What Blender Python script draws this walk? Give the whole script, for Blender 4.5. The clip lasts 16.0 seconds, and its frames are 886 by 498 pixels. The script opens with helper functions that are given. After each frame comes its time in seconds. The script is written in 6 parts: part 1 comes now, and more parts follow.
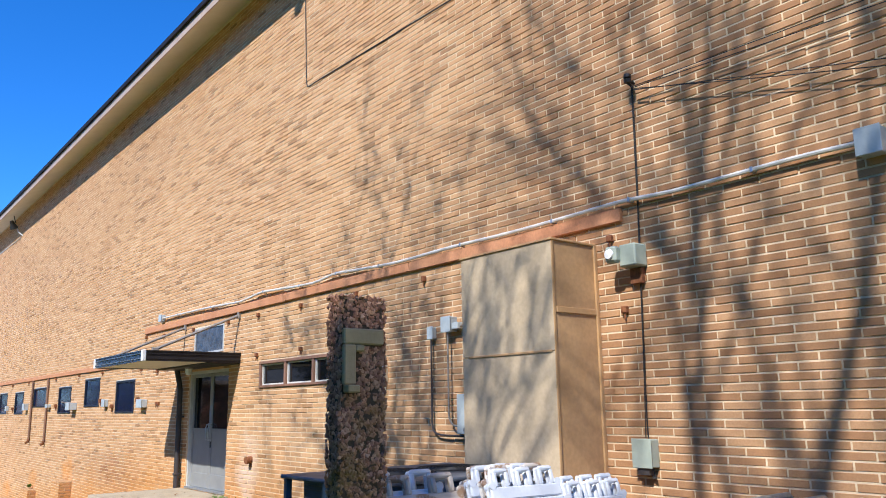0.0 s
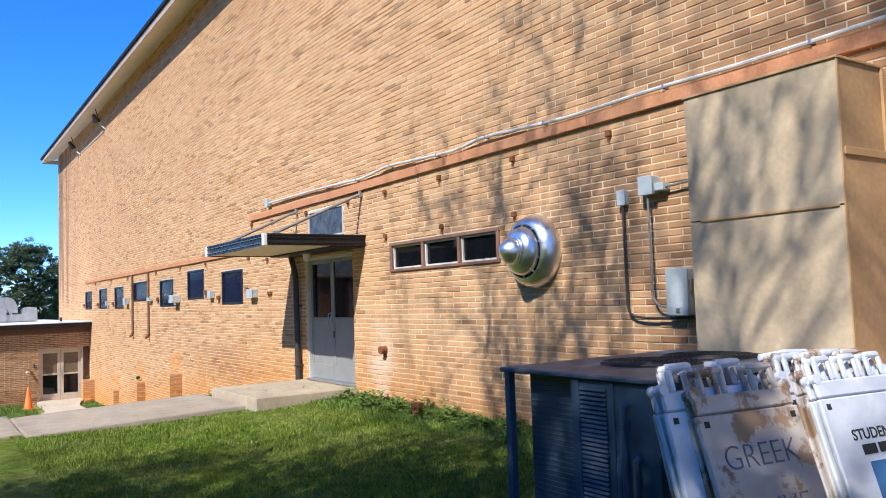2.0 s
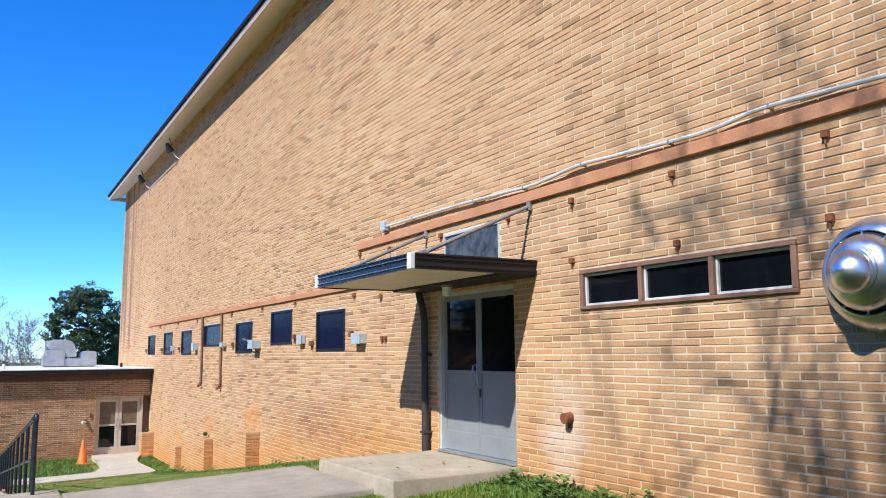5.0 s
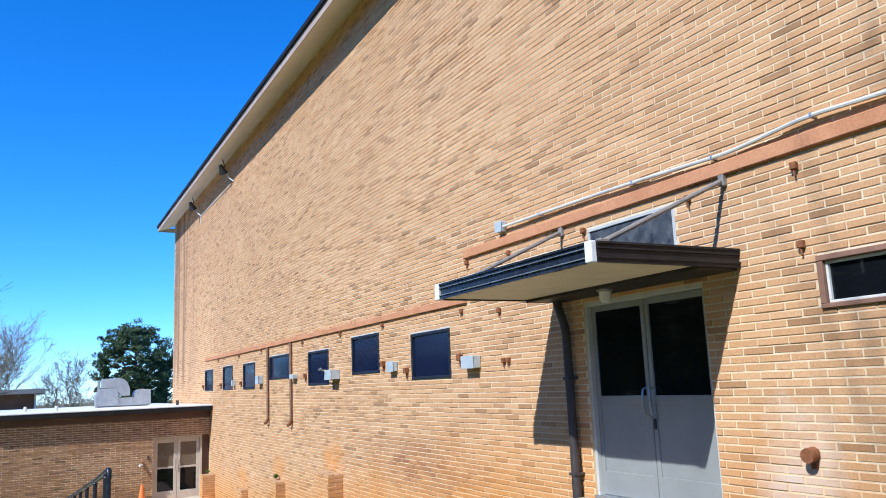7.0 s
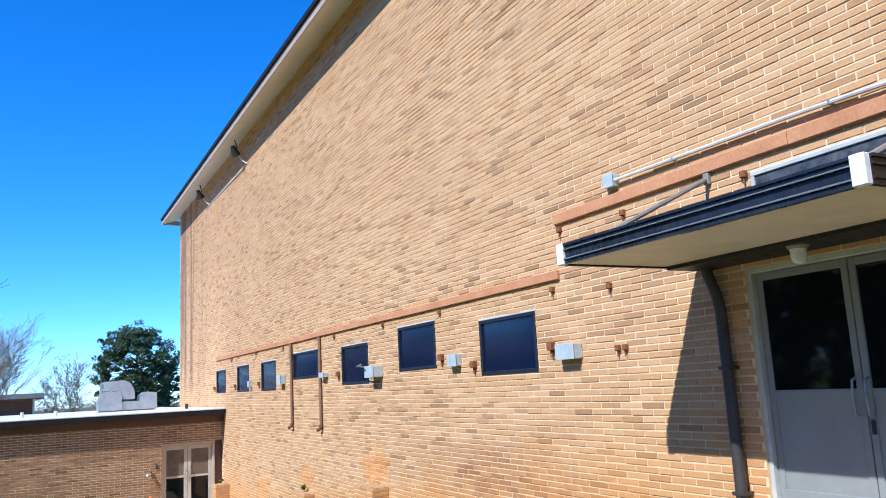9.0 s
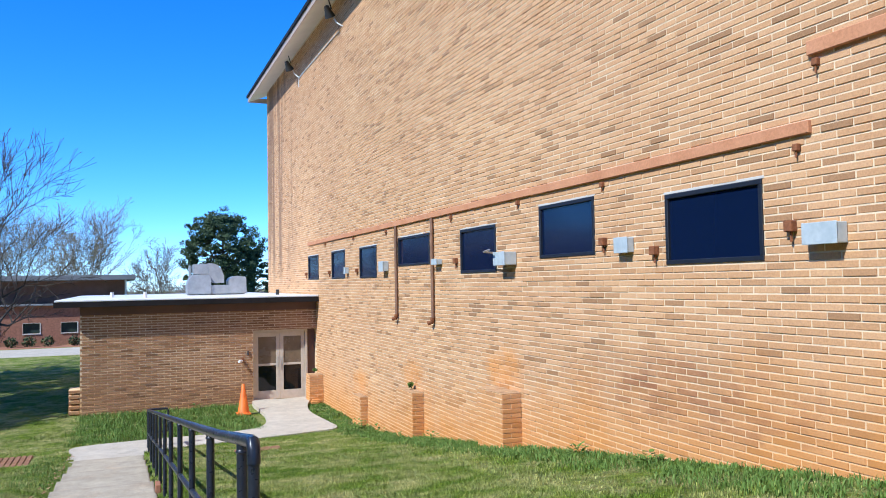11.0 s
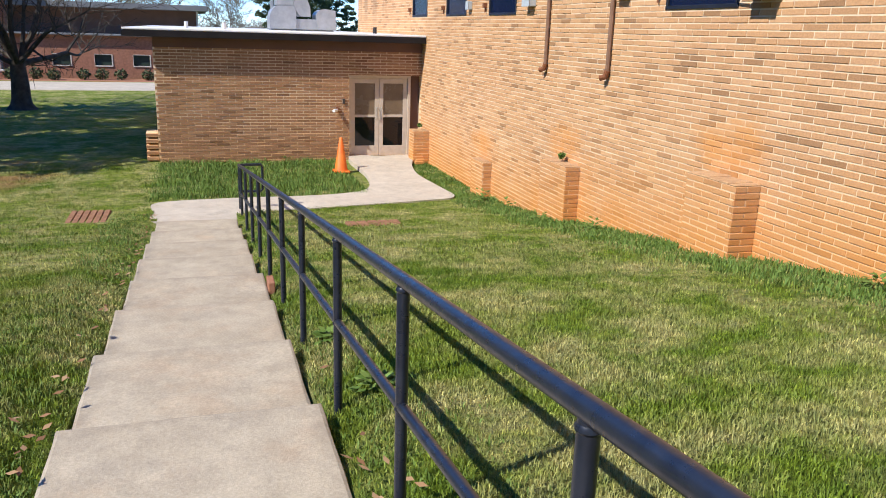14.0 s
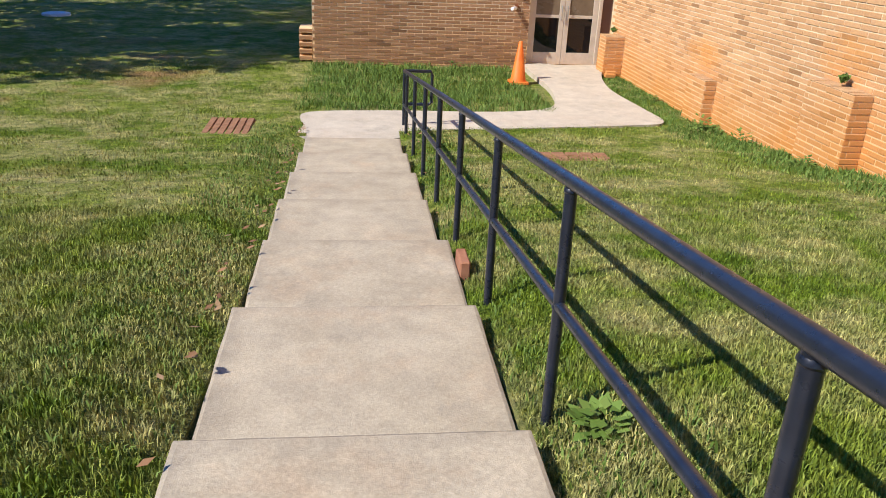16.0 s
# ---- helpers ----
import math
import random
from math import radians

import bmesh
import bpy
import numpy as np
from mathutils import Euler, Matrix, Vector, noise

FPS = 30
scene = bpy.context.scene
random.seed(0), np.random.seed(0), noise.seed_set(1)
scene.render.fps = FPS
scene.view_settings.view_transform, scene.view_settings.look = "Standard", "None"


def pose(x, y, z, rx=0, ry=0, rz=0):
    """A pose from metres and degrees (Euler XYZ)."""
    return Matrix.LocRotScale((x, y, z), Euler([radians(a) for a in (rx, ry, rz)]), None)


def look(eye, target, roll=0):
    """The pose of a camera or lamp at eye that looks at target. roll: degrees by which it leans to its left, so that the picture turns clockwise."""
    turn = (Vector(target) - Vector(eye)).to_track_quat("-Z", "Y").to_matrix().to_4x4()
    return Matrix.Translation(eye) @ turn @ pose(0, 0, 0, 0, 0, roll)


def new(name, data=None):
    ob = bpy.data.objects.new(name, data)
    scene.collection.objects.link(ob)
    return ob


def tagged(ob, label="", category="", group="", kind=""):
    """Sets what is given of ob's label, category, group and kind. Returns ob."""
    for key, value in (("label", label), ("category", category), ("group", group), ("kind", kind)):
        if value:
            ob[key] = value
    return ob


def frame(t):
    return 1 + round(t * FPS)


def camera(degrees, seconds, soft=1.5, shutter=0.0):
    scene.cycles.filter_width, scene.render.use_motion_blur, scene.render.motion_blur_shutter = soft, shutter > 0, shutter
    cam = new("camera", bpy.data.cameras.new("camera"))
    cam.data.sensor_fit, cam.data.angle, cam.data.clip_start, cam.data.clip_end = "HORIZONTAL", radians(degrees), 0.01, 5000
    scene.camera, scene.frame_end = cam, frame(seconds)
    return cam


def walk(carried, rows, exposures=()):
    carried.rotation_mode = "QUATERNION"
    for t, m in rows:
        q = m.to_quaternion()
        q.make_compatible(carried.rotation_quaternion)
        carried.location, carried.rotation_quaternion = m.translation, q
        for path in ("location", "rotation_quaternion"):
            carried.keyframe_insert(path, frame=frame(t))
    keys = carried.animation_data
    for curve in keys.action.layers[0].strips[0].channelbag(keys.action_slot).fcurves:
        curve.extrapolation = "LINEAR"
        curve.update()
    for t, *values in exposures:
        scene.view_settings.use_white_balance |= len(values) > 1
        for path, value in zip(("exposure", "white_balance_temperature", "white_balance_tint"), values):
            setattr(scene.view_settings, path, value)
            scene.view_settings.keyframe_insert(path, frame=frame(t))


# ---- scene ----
cam = camera(58.8, 16.0, soft=1.0)
PATH = [
    (0, (0.3, 0.239, 1.64), (1.523, 1.772, 2.031), -0.9),
    (0.5, (0.326, 0.734, 1.624), (1.541, 2.266, 2.042), -1.4),
    (1, (0.289, 1.194, 1.602), (1.518, 2.745, 1.891), 0.1),
    (1.5, (0.238, 1.611, 1.565), (1.427, 3.217, 1.645), 0.2),
    (2, (0.247, 2.111, 1.576), (1.357, 3.769, 1.699), -2.0),
    (2.5, (0.313, 2.622, 1.558), (1.421, 4.281, 1.707), -1.6),
    (3, (0.443, 3.18, 1.548), (1.528, 4.851, 1.72), -0.2),
    (3.5, (0.426, 3.687, 1.544), (1.516, 5.354, 1.726), -0.1),
    (4, (0.504, 4.291, 1.551), (1.517, 6.0, 1.786), -0.3),
    (4.2, (0.542, 4.534, 1.54), (1.551, 6.245, 1.779), 0.2),
    (6.3, (0.415, 6.796, 1.511), (1.395, 8.509, 1.834), -1.9),
    (6.5, (0.408, 7.025, 1.512), (1.381, 8.742, 1.834), -1.6),
    (7, (0.449, 7.638, 1.516), (1.365, 9.384, 1.853), -2.4),
    (7.5, (0.444, 8.216, 1.518), (1.342, 9.971, 1.854), -3.2),
    (8, (0.503, 8.803, 1.507), (1.401, 10.558, 1.844), -3.7),
    (8.2, (0.48, 9.017, 1.505), (1.375, 10.775, 1.839), -3.5),
    (10.3, (0.661, 11.484, 1.474), (1.622, 13.202, 1.825), -2.3),
    (10.5, (0.682, 11.729, 1.454), (1.617, 13.468, 1.776), -1.5),
    (11, (0.652, 12.375, 1.456), (1.403, 14.227, 1.54), -1.0),
    (11.5, (0.587, 12.913, 1.399), (1.154, 14.828, 1.293), -0.3),
    (12, (0.555, 13.472, 1.368), (1.051, 15.399, 1.164), -0.0),
    (12.5, (0.527, 14.064, 1.357), (0.942, 16.004, 1.1), 1.1),
    (13, (0.509, 14.616, 1.341), (0.939, 16.536, 0.98), 0.9),
    (13.5, (0.517, 15.188, 1.321), (1.035, 17.079, 0.925), 1.3),
    (14, (0.476, 15.742, 1.276), (1.055, 17.581, 0.742), 1.8),
    (14.5, (0.464, 16.378, 1.153), (0.99, 18.256, 0.709), 1.4),
    (15, (0.435, 17.047, 1.085), (0.952, 18.854, 0.402), 3.1),
    (15.5, (0.399, 17.703, 0.914), (0.704, 19.529, 0.158), 3.1),
    (16, (0.375, 18.356, 0.9), (0.604, 20.19, 0.135), 2.6),
]
EXPOSURES = [
    (0, 0.51, 6200, 10), (1.5, 0.55, 6250, 10), (3.0, 0.46, 6350, 10), (4.2, 0.44, 6100, 9), (7.0, 0.45, 5680, 6), (8.2, 0.50, 5630, 6), (10.5, 0.52, 5600, 5),
    (11.0, 0.42, 5620, 6), (11.5, 0.40, 5720, 6), (12.5, 0.43, 6050, 8), (13.5, 0.46, 6350, 10), (14.5, 0.43, 6600, 10), (16, 0.48, 6700, 10),
]
walk(cam, [(t, look(eye, target, roll)) for t, eye, target, roll in PATH], EXPOSURES)

# ---- light ----
SUN_TRAVEL = Vector((1.53, 0.65, -1.58)).normalized()
world = bpy.data.worlds.new("sky_world")
scene.world = world
world.use_nodes = True
wn = world.node_tree.nodes
sky = wn.new("ShaderNodeTexSky")
sky.sky_type = "NISHITA"
sky.sun_disc = False
sky.sun_elevation = math.asin(-SUN_TRAVEL.z)
sky.sun_rotation = math.atan2(-SUN_TRAVEL.x, -SUN_TRAVEL.y)
sky.air_density, sky.dust_density, sky.ozone_density = 1.0, 0.5, 2.0
sky.altitude = 3200
wn["Background"].inputs["Strength"].default_value = 0.182
deeper = wn.new("ShaderNodeHueSaturation")
deeper.inputs["Saturation"].default_value = 1.18
tint = wn.new("ShaderNodeMix")
tint.data_type, tint.blend_type = "RGBA", "MULTIPLY"
tint.inputs[0].default_value = 1.0
tint.inputs[7].default_value = (0.71, 0.86, 1.14, 1)
world.node_tree.links.new(sky.outputs["Color"], tint.inputs[6])
world.node_tree.links.new(tint.outputs[2], deeper.inputs["Color"])
world.node_tree.links.new(deeper.outputs["Color"], wn["Background"].inputs["Color"])
sun_data = bpy.data.lights.new("sun", "SUN")
sun_data.energy, sun_data.angle, sun_data.color = 4.7, radians(0.53), (1.0, 0.955, 0.89)
sun_ob = new("sun", sun_data)
sun_ob.matrix_world = look((0, 0, 60), Vector((0, 0, 60)) + SUN_TRAVEL)


# ---- materials ----
class Mat:
    """A small node builder round one Principled shader."""

    def __init__(self, name, color=(0.5, 0.5, 0.5), rough=0.7, metal=0.0, spec=0.5):
        self.m = bpy.data.materials.new(name)
        self.m.use_nodes = True
        self.t = self.m.node_tree
        self.b = self.t.nodes["Principled BSDF"]
        self.b.inputs["Base Color"].default_value = (*color, 1)
        self.b.inputs["Roughness"].default_value = rough
        self.b.inputs["Metallic"].default_value = metal
        self.b.inputs["Specular IOR Level"].default_value = spec
        self.geo = self.t.nodes.new("ShaderNodeNewGeometry")
        self.obj = self.t.nodes.new("ShaderNodeObjectInfo")

    def put(self, sock, v):
        if isinstance(v, (int, float)):
            sock.default_value = v
        elif isinstance(v, tuple):
            sock.default_value = (*v, 1) if len(sock.default_value) == 4 and len(v) == 3 else v
        else:
            self.t.links.new(v, sock)

    def pos(self, scale=(1, 1, 1), offset=(0, 0, 0)):
        n = self.t.nodes.new("ShaderNodeMapping")
        n.inputs["Scale"].default_value, n.inputs["Location"].default_value = scale, offset
        self.t.links.new(self.geo.outputs["Position"], n.inputs["Vector"])
        return n.outputs["Vector"]

    def noise(self, scale, vec=None, detail=4, rough=0.6, out="Fac"):
        n = self.t.nodes.new("ShaderNodeTexNoise")
        n.inputs["Scale"].default_value, n.inputs["Detail"].default_value, n.inputs["Roughness"].default_value = scale, detail, rough
        self.t.links.new(vec or self.geo.outputs["Position"], n.inputs["Vector"])
        return n.outputs[out]

    def voronoi(self, scale, vec=None, out="Distance", feature="F1"):
        n = self.t.nodes.new("ShaderNodeTexVoronoi")
        n.feature = feature
        n.inputs["Scale"].default_value = scale
        self.t.links.new(vec or self.geo.outputs["Position"], n.inputs["Vector"])
        return n.outputs[out]

    def math(self, op, a, b=0.0, clamp=False):
        n = self.t.nodes.new("ShaderNodeMath")
        n.operation, n.use_clamp = op, clamp
        self.put(n.inputs[0], a), self.put(n.inputs[1], b)
        return n.outputs[0]

    def ramp(self, v, a, b, lo=0.0, hi=1.0):
        n = self.t.nodes.new("ShaderNodeMapRange")
        for k, x in zip(("Value", "From Min", "From Max", "To Min", "To Max"), (v, a, b, lo, hi)):
            self.put(n.inputs[k], x)
        return n.outputs[0]

    def mix(self, fac, a, b, mode="MIX"):
        n = self.t.nodes.new("ShaderNodeMix")
        n.data_type, n.blend_type = "RGBA", mode
        self.put(n.inputs[0], fac), self.put(n.inputs[6], a), self.put(n.inputs[7], b)
        return n.outputs[2]

    def colors(self, v, stops):
        n = self.t.nodes.new("ShaderNodeValToRGB")
        e = n.color_ramp.elements
        while len(e) < len(stops):
            e.new(0.5)
        for el, (p, c) in zip(e, stops):
            el.position, el.color = p, (*c, 1)
        self.t.links.new(v, n.inputs[0])
        return n.outputs[0]

    def xyz(self):
        n = self.t.nodes.new("ShaderNodeSeparateXYZ")
        self.t.links.new(self.geo.outputs["Position"], n.inputs[0])
        return n.outputs

    def island(self):
        return self.geo.outputs["Random Per Island"]

    def piece(self):
        """A number of its own for each object and each island in it."""
        return self.math("FRACT", self.math("ADD", self.island(), self.math("MULTIPLY", self.obj.outputs["Random"], 7.31)))

    def color(self, v):
        self.put(self.b.inputs["Base Color"], v)
        return self

    def rough(self, v):
        self.put(self.b.inputs["Roughness"], v)
        return self

    def bump(self, h, strength=0.3, dist=0.01):
        n = self.t.nodes.new("ShaderNodeBump")
        n.inputs["Strength"].default_value, n.inputs["Distance"].default_value = strength, dist
        self.t.links.new(h, n.inputs["Height"])
        self.t.links.new(n.outputs[0], self.b.inputs["Normal"])
        return self


def blob(M, cy, cz, ry, rz, seed, soft=0.6):
    """A ragged patch on a wall round (cy, cz)."""
    x, y, z = M.xyz()
    d = M.math("ADD", M.math("POWER", M.math("DIVIDE", M.math("SUBTRACT", y, cy), ry), 2), M.math("POWER", M.math("DIVIDE", M.math("SUBTRACT", z, cz), rz), 2))
    n = M.math("MULTIPLY", M.noise(2.2, M.pos((1, 1, 1.6), (seed, seed * 2.1, 0)), 6, 0.7), 1.9)
    return M.ramp(M.math("ADD", d, n), 1.0 + soft, 0.75, 0.0, 1.0)


def ground_z(x, y):
    ys = (-40, 0, 8, 12.5, 15.2, 17, 18.4, 20, 22.7, 26, 28.5, 31, 34.5, 45, 60, 75, 100, 160)
    zs = (0.0, 0.02, 0.05, 0.05, -0.03, -0.22, -0.40, -0.60, -0.95, -1.38, -1.70, -1.78, -1.79, -1.88, -1.9, -1.95, -2.2, -2.8)
    z = np.interp(y, ys, zs)
    rise = np.interp(y, (4, 8, 12, 16, 20, 23, 27), (0.05, 0.12, 0.15, 0.14, 0.09, 0.03, 0.0))
    bed = 0.3 * np.clip(1 - np.maximum(np.abs(x - 0.39) - 0.578, 0) / 0.02, 0, 1) * ((y > 13.2) & (y < 28.9))
    dip = 0.11 * np.clip(1 - np.maximum(np.abs(x - 0.39) - 0.62, 0) / 0.45, 0, 1) ** 1.5 * ((y > 15.4) & (y < 28.3))
    return z + rise * np.clip((x - 2.5) / 3.2, 0, 1) ** 1.5 - np.maximum(bed, dip)


def stains(M, base, clay_color=(0.60, 0.245, 0.052)):
    """Rust-red clay splash and pale salts, each ragged, plus branch shadows painted as streaks."""
    x, y, z = M.xyz()
    g = M.ramp(y, 14.5, 28.5, 0.15, -1.68)
    up = M.math("SUBTRACT", z, g)
    wob = M.math("MULTIPLY", M.noise(0.9, M.pos((1, 1, 0.5)), 5, 0.65), 1.5)
    clay = M.ramp(M.math("SUBTRACT", up, wob), 0.35, -0.75)
    clay = M.math("MULTIPLY", clay, M.ramp(y, 5.0, 18.0, 0.32, 0.85))
    c = M.mix(M.math("MULTIPLY", clay, 0.88, True), base, clay_color)
    drips = M.math("MAXIMUM", M.math("MAXIMUM", blob(M, 22.6, 0.25, 0.9, 0.45, 3.0), blob(M, 26.5, -0.25, 0.8, 0.4, 5.0)), blob(M, 30.0, -0.75, 0.8, 0.4, 8.0))
    c = M.mix(M.math("MULTIPLY", drips, 0.68, True), c, (0.64, 0.27, 0.06))
    # branch shadows painted as dark vertical bands on the wall's far end
    branch_shade = M.ramp(M.noise(1.0, M.pos((1, 1.5, 0.10)), 5, 0.66), 0.46, 0.56)
    branch_shade = M.math("MULTIPLY", branch_shade, M.math("MULTIPLY", M.ramp(y, 36.8, 39.0), M.ramp(z, 1.2, 2.5)))
    c = M.mix(M.math("MULTIPLY", branch_shade, 0.7, True), c, (0.20, 0.12, 0.08))
    return c


def brick_material(name, dark, mid, light, wall=True):
    M = Mat(name, rough=0.88, spec=0.25)
    p = M.piece()
    c = M.colors(p, ((0.0, tuple(v * 0.78 for v in dark)), (0.03, tuple(v * 0.85 for v in dark)), (0.06, dark), (0.26, mid), (0.62, mid), (0.85, light), (1.0, light)))
    grain = M.noise(60, detail=3)
    c = M.mix(0.35, c, M.colors(grain, ((0.3, (0.30, 0.30, 0.30)), (0.7, (0.72, 0.72, 0.72)))), "OVERLAY")
    big = M.noise(0.35, detail=3)
    c = M.mix(0.30, c, M.colors(big, ((0.35, (0.40, 0.38, 0.37)), (0.65, (0.58, 0.57, 0.55)))), "OVERLAY")
    if wall:
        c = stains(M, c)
        y = M.xyz()[1]
        old = M.ramp(M.math("ADD", y, M.math("MULTIPLY", M.noise(0.5, M.pos((1, 1, 1), (0, 6, 3)), 5, 0.65), 4.0)), 10.0, 7.2)
        c = M.mix(M.math("MULTIPLY", old, M.ramp(p, 0.0, 1.0, 0.68, 0.36)), c, (0.30, 0.142, 0.066))
        c = M.mix(M.math("MULTIPLY", blob(M, 7.6, 2.35, 0.9, 0.75, 1.0), 0.75, True), c, (0.11, 0.066, 0.047))
        burnt = M.math("MULTIPLY", blob(M, 18.8, 0.35, 2.6, 0.62, 12.0), M.ramp(p, 0.15, 0.6, 0.15, 0.95))
        c = M.mix(M.math("MULTIPLY", burnt, 0.8, True), c, (0.23, 0.082, 0.038))
        salt = blob(M, 11.9, 0.75, 0.55, 0.8, 21.0)
        c = M.mix(M.math("MULTIPLY", salt, 0.5, True), c, (0.75, 0.68, 0.62))
    M.color(c)
    M.bump(M.noise(140, detail=3), 0.35, 0.004)
    return M.m


BRICK = brick_material("buff_brick", (0.425, 0.236, 0.115), (0.54, 0.308, 0.152), (0.59, 0.352, 0.183))
ANNEX_BRICK = brick_material("brown_buff_brick", (0.24, 0.125, 0.062), (0.32, 0.17, 0.085), (0.39, 0.22, 0.115), False)


def mortar_material():
    M = Mat("mortar", rough=0.95, spec=0.2)
    c = M.colors(M.noise(9, detail=5), ((0.3, (0.62, 0.48, 0.31)), (0.7, (0.77, 0.63, 0.43))))
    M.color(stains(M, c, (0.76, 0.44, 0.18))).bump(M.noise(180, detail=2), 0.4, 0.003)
    return M.m


MORTAR = mortar_material()


def plain(name, a, b, rough=0.6, metal=0.0, scale=6.0, bump=0.0, bscale=80, spec=0.5, fine=None):
    M = Mat(name, rough=rough, metal=metal, spec=spec)
    n = M.noise(scale, detail=6, rough=0.65)
    c = M.colors(n, ((0.3, a), (0.7, b)))
    if fine:
        c = M.mix(fine, c, M.colors(M.noise(scale * 14, detail=3), ((0.35, (0.25, 0.25, 0.25)), (0.65, (0.75, 0.75, 0.75)))), "OVERLAY")
    M.color(c)
    M.rough(M.ramp(M.noise(scale * 2.3, detail=4), 0.3, 0.7, max(0.02, rough - 0.08), min(1, rough + 0.08)))
    if bump:
        M.bump(M.noise(bscale, detail=4), bump, 0.004)
    return M.m


LINTEL = plain("terracotta_paint", (0.46, 0.20, 0.095), (0.58, 0.28, 0.145), 0.8, 0, 2.5, 0.2, 60, 0.3, 0.2)
FASCIA = plain("dark_brown_metal", (0.012, 0.010, 0.010), (0.022, 0.019, 0.019), 0.65, 0.0, 3, 0, 80, 0.15)
SOFFIT = plain("cream_soffit", (0.64, 0.59, 0.49), (0.75, 0.70, 0.59), 0.75, 0, 1.2, 0.1, 30)
GUTTER = plain("weathered_gutter_metal", (0.38, 0.28, 0.22), (0.48, 0.37, 0.29), 0.6, 0.0, 2)
# sunlit front tone put into the colour; sides get a darker copy below
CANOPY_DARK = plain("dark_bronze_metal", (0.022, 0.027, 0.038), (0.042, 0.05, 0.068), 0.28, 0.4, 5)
CANOPY_SIDE = plain("dull_bronze_metal", (0.016, 0.014, 0.014), (0.03, 0.026, 0.026), 0.5, 0.0, 5, 0, 80, 0.3)
CANOPY_WHITE = plain("chalky_white_corner", (0.7, 0.7, 0.7), (0.85, 0.85, 0.85), 0.6, 0, 20)
CANOPY_UNDER = plain("ivory_underside", (0.55, 0.48, 0.36), (0.68, 0.60, 0.47), 0.6, 0, 3)
STEEL = plain("grey_galvanised", (0.36, 0.38, 0.40), (0.55, 0.57, 0.58), 0.35, 0.75, 18, 0.05)
RODSTEEL = plain("weathered_rod", (0.22, 0.20, 0.18), (0.34, 0.31, 0.28), 0.6, 0.3, 9)
ALUM = plain("spun_aluminium", (0.72, 0.73, 0.74), (0.88, 0.89, 0.90), 0.35, 1.0, 4)
RUST = plain("rust", (0.13, 0.045, 0.018), (0.30, 0.11, 0.04), 0.9, 0, 30, 0.5, 120)
# near-black colour put where shade fills the vent slot, pan holes and fan well
DARKSLOT = plain("black_gap_shade", (0.006, 0.006, 0.007), (0.012, 0.012, 0.013), 0.8)
PALECONDUIT = plain("pale_painted_conduit", (0.52, 0.49, 0.45), (0.72, 0.70, 0.66), 0.5, 0.0, 6)
BOXGREY = plain("pale_grey_box_paint", (0.38, 0.44, 0.46), (0.54, 0.59, 0.60), 0.45, 0.1, 8, 0.05)
BOXGREEN = plain("grey_green_box_paint", (0.30, 0.34, 0.28), (0.40, 0.44, 0.36), 0.6, 0.0, 8, 0.05)
PIPEBROWN = plain("brown_painted_pipe", (0.16, 0.085, 0.05), (0.27, 0.15, 0.09), 0.7, 0, 8)
DARKPIPE = plain("dark_downspout", (0.035, 0.03, 0.03), (0.06, 0.05, 0.048), 0.5, 0, 8)
CABLE = plain("black_cable", (0.015, 0.014, 0.013), (0.03, 0.027, 0.025), 0.6, 0, 8)
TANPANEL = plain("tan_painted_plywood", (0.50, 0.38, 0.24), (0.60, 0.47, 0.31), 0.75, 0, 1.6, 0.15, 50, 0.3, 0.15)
# side sheets: darker and more orange than the front sheet
TANSIDE = plain("ochre_panel", (0.44, 0.26, 0.12), (0.52, 0.32, 0.16), 0.75, 0, 1.6, 0.15, 50, 0.3, 0.15)
TANTRIM = plain("ochre_trim", (0.46, 0.27, 0.12), (0.56, 0.34, 0.16), 0.7, 0, 6)
NAVYFRAME = plain("near_black_frame", (0.008, 0.010, 0.016), (0.014, 0.017, 0.026), 0.5, 0, 8)
BROWNFRAME = plain("brown_window_frame", (0.20, 0.10, 0.062), (0.29, 0.155, 0.10), 0.65, 0, 10, 0.1)
WHITEFRAME = plain("dull_white_sash", (0.55, 0.53, 0.48), (0.7, 0.68, 0.62), 0.6, 0, 14)
DOORGREY = plain("grey_door_paint", (0.225, 0.23, 0.225), (0.28, 0.285, 0.275), 0.5, 0, 2.2, 0.04)
DOORFRAME = plain("pale_door_frame", (0.46, 0.46, 0.43), (0.58, 0.57, 0.53), 0.5, 0.1, 6)
ALMOND = plain("almond_aluminium", (0.50, 0.42, 0.33), (0.60, 0.52, 0.42), 0.5, 0.1, 6)
RAIL = plain("navy_black_rail_paint", (0.009, 0.012, 0.021), (0.020, 0.025, 0.038), 0.32, 0.0, 14, 0.06, 120)
UNITBLUE = plain("dark_slate_blue_metal", (0.032, 0.062, 0.108), (0.066, 0.11, 0.17), 0.40, 0.1, 3.5, 0.05)
UNITTOP = plain("dark_lid_metal", (0.032, 0.044, 0.064), (0.10, 0.118, 0.145), 0.5, 0.0, 3)
SIGNWHITE = plain("scuffed_white_plastic", (0.52, 0.56, 0.62), (0.74, 0.77, 0.82), 0.5, 0, 5, 0.08)
SIGNBLUE = plain("blue_plastic", (0.02, 0.07, 0.26), (0.035, 0.11, 0.36), 0.45, 0, 6)
INK = plain("black_ink", (0.02, 0.02, 0.022), (0.04, 0.04, 0.042), 0.8)
BLUEINK = plain("blue_ink", (0.03, 0.12, 0.30), (0.05, 0.17, 0.36), 0.7)
CONE = plain("orange_cone_plastic", (0.75, 0.14, 0.015), (0.88, 0.22, 0.03), 0.55, 0, 5)
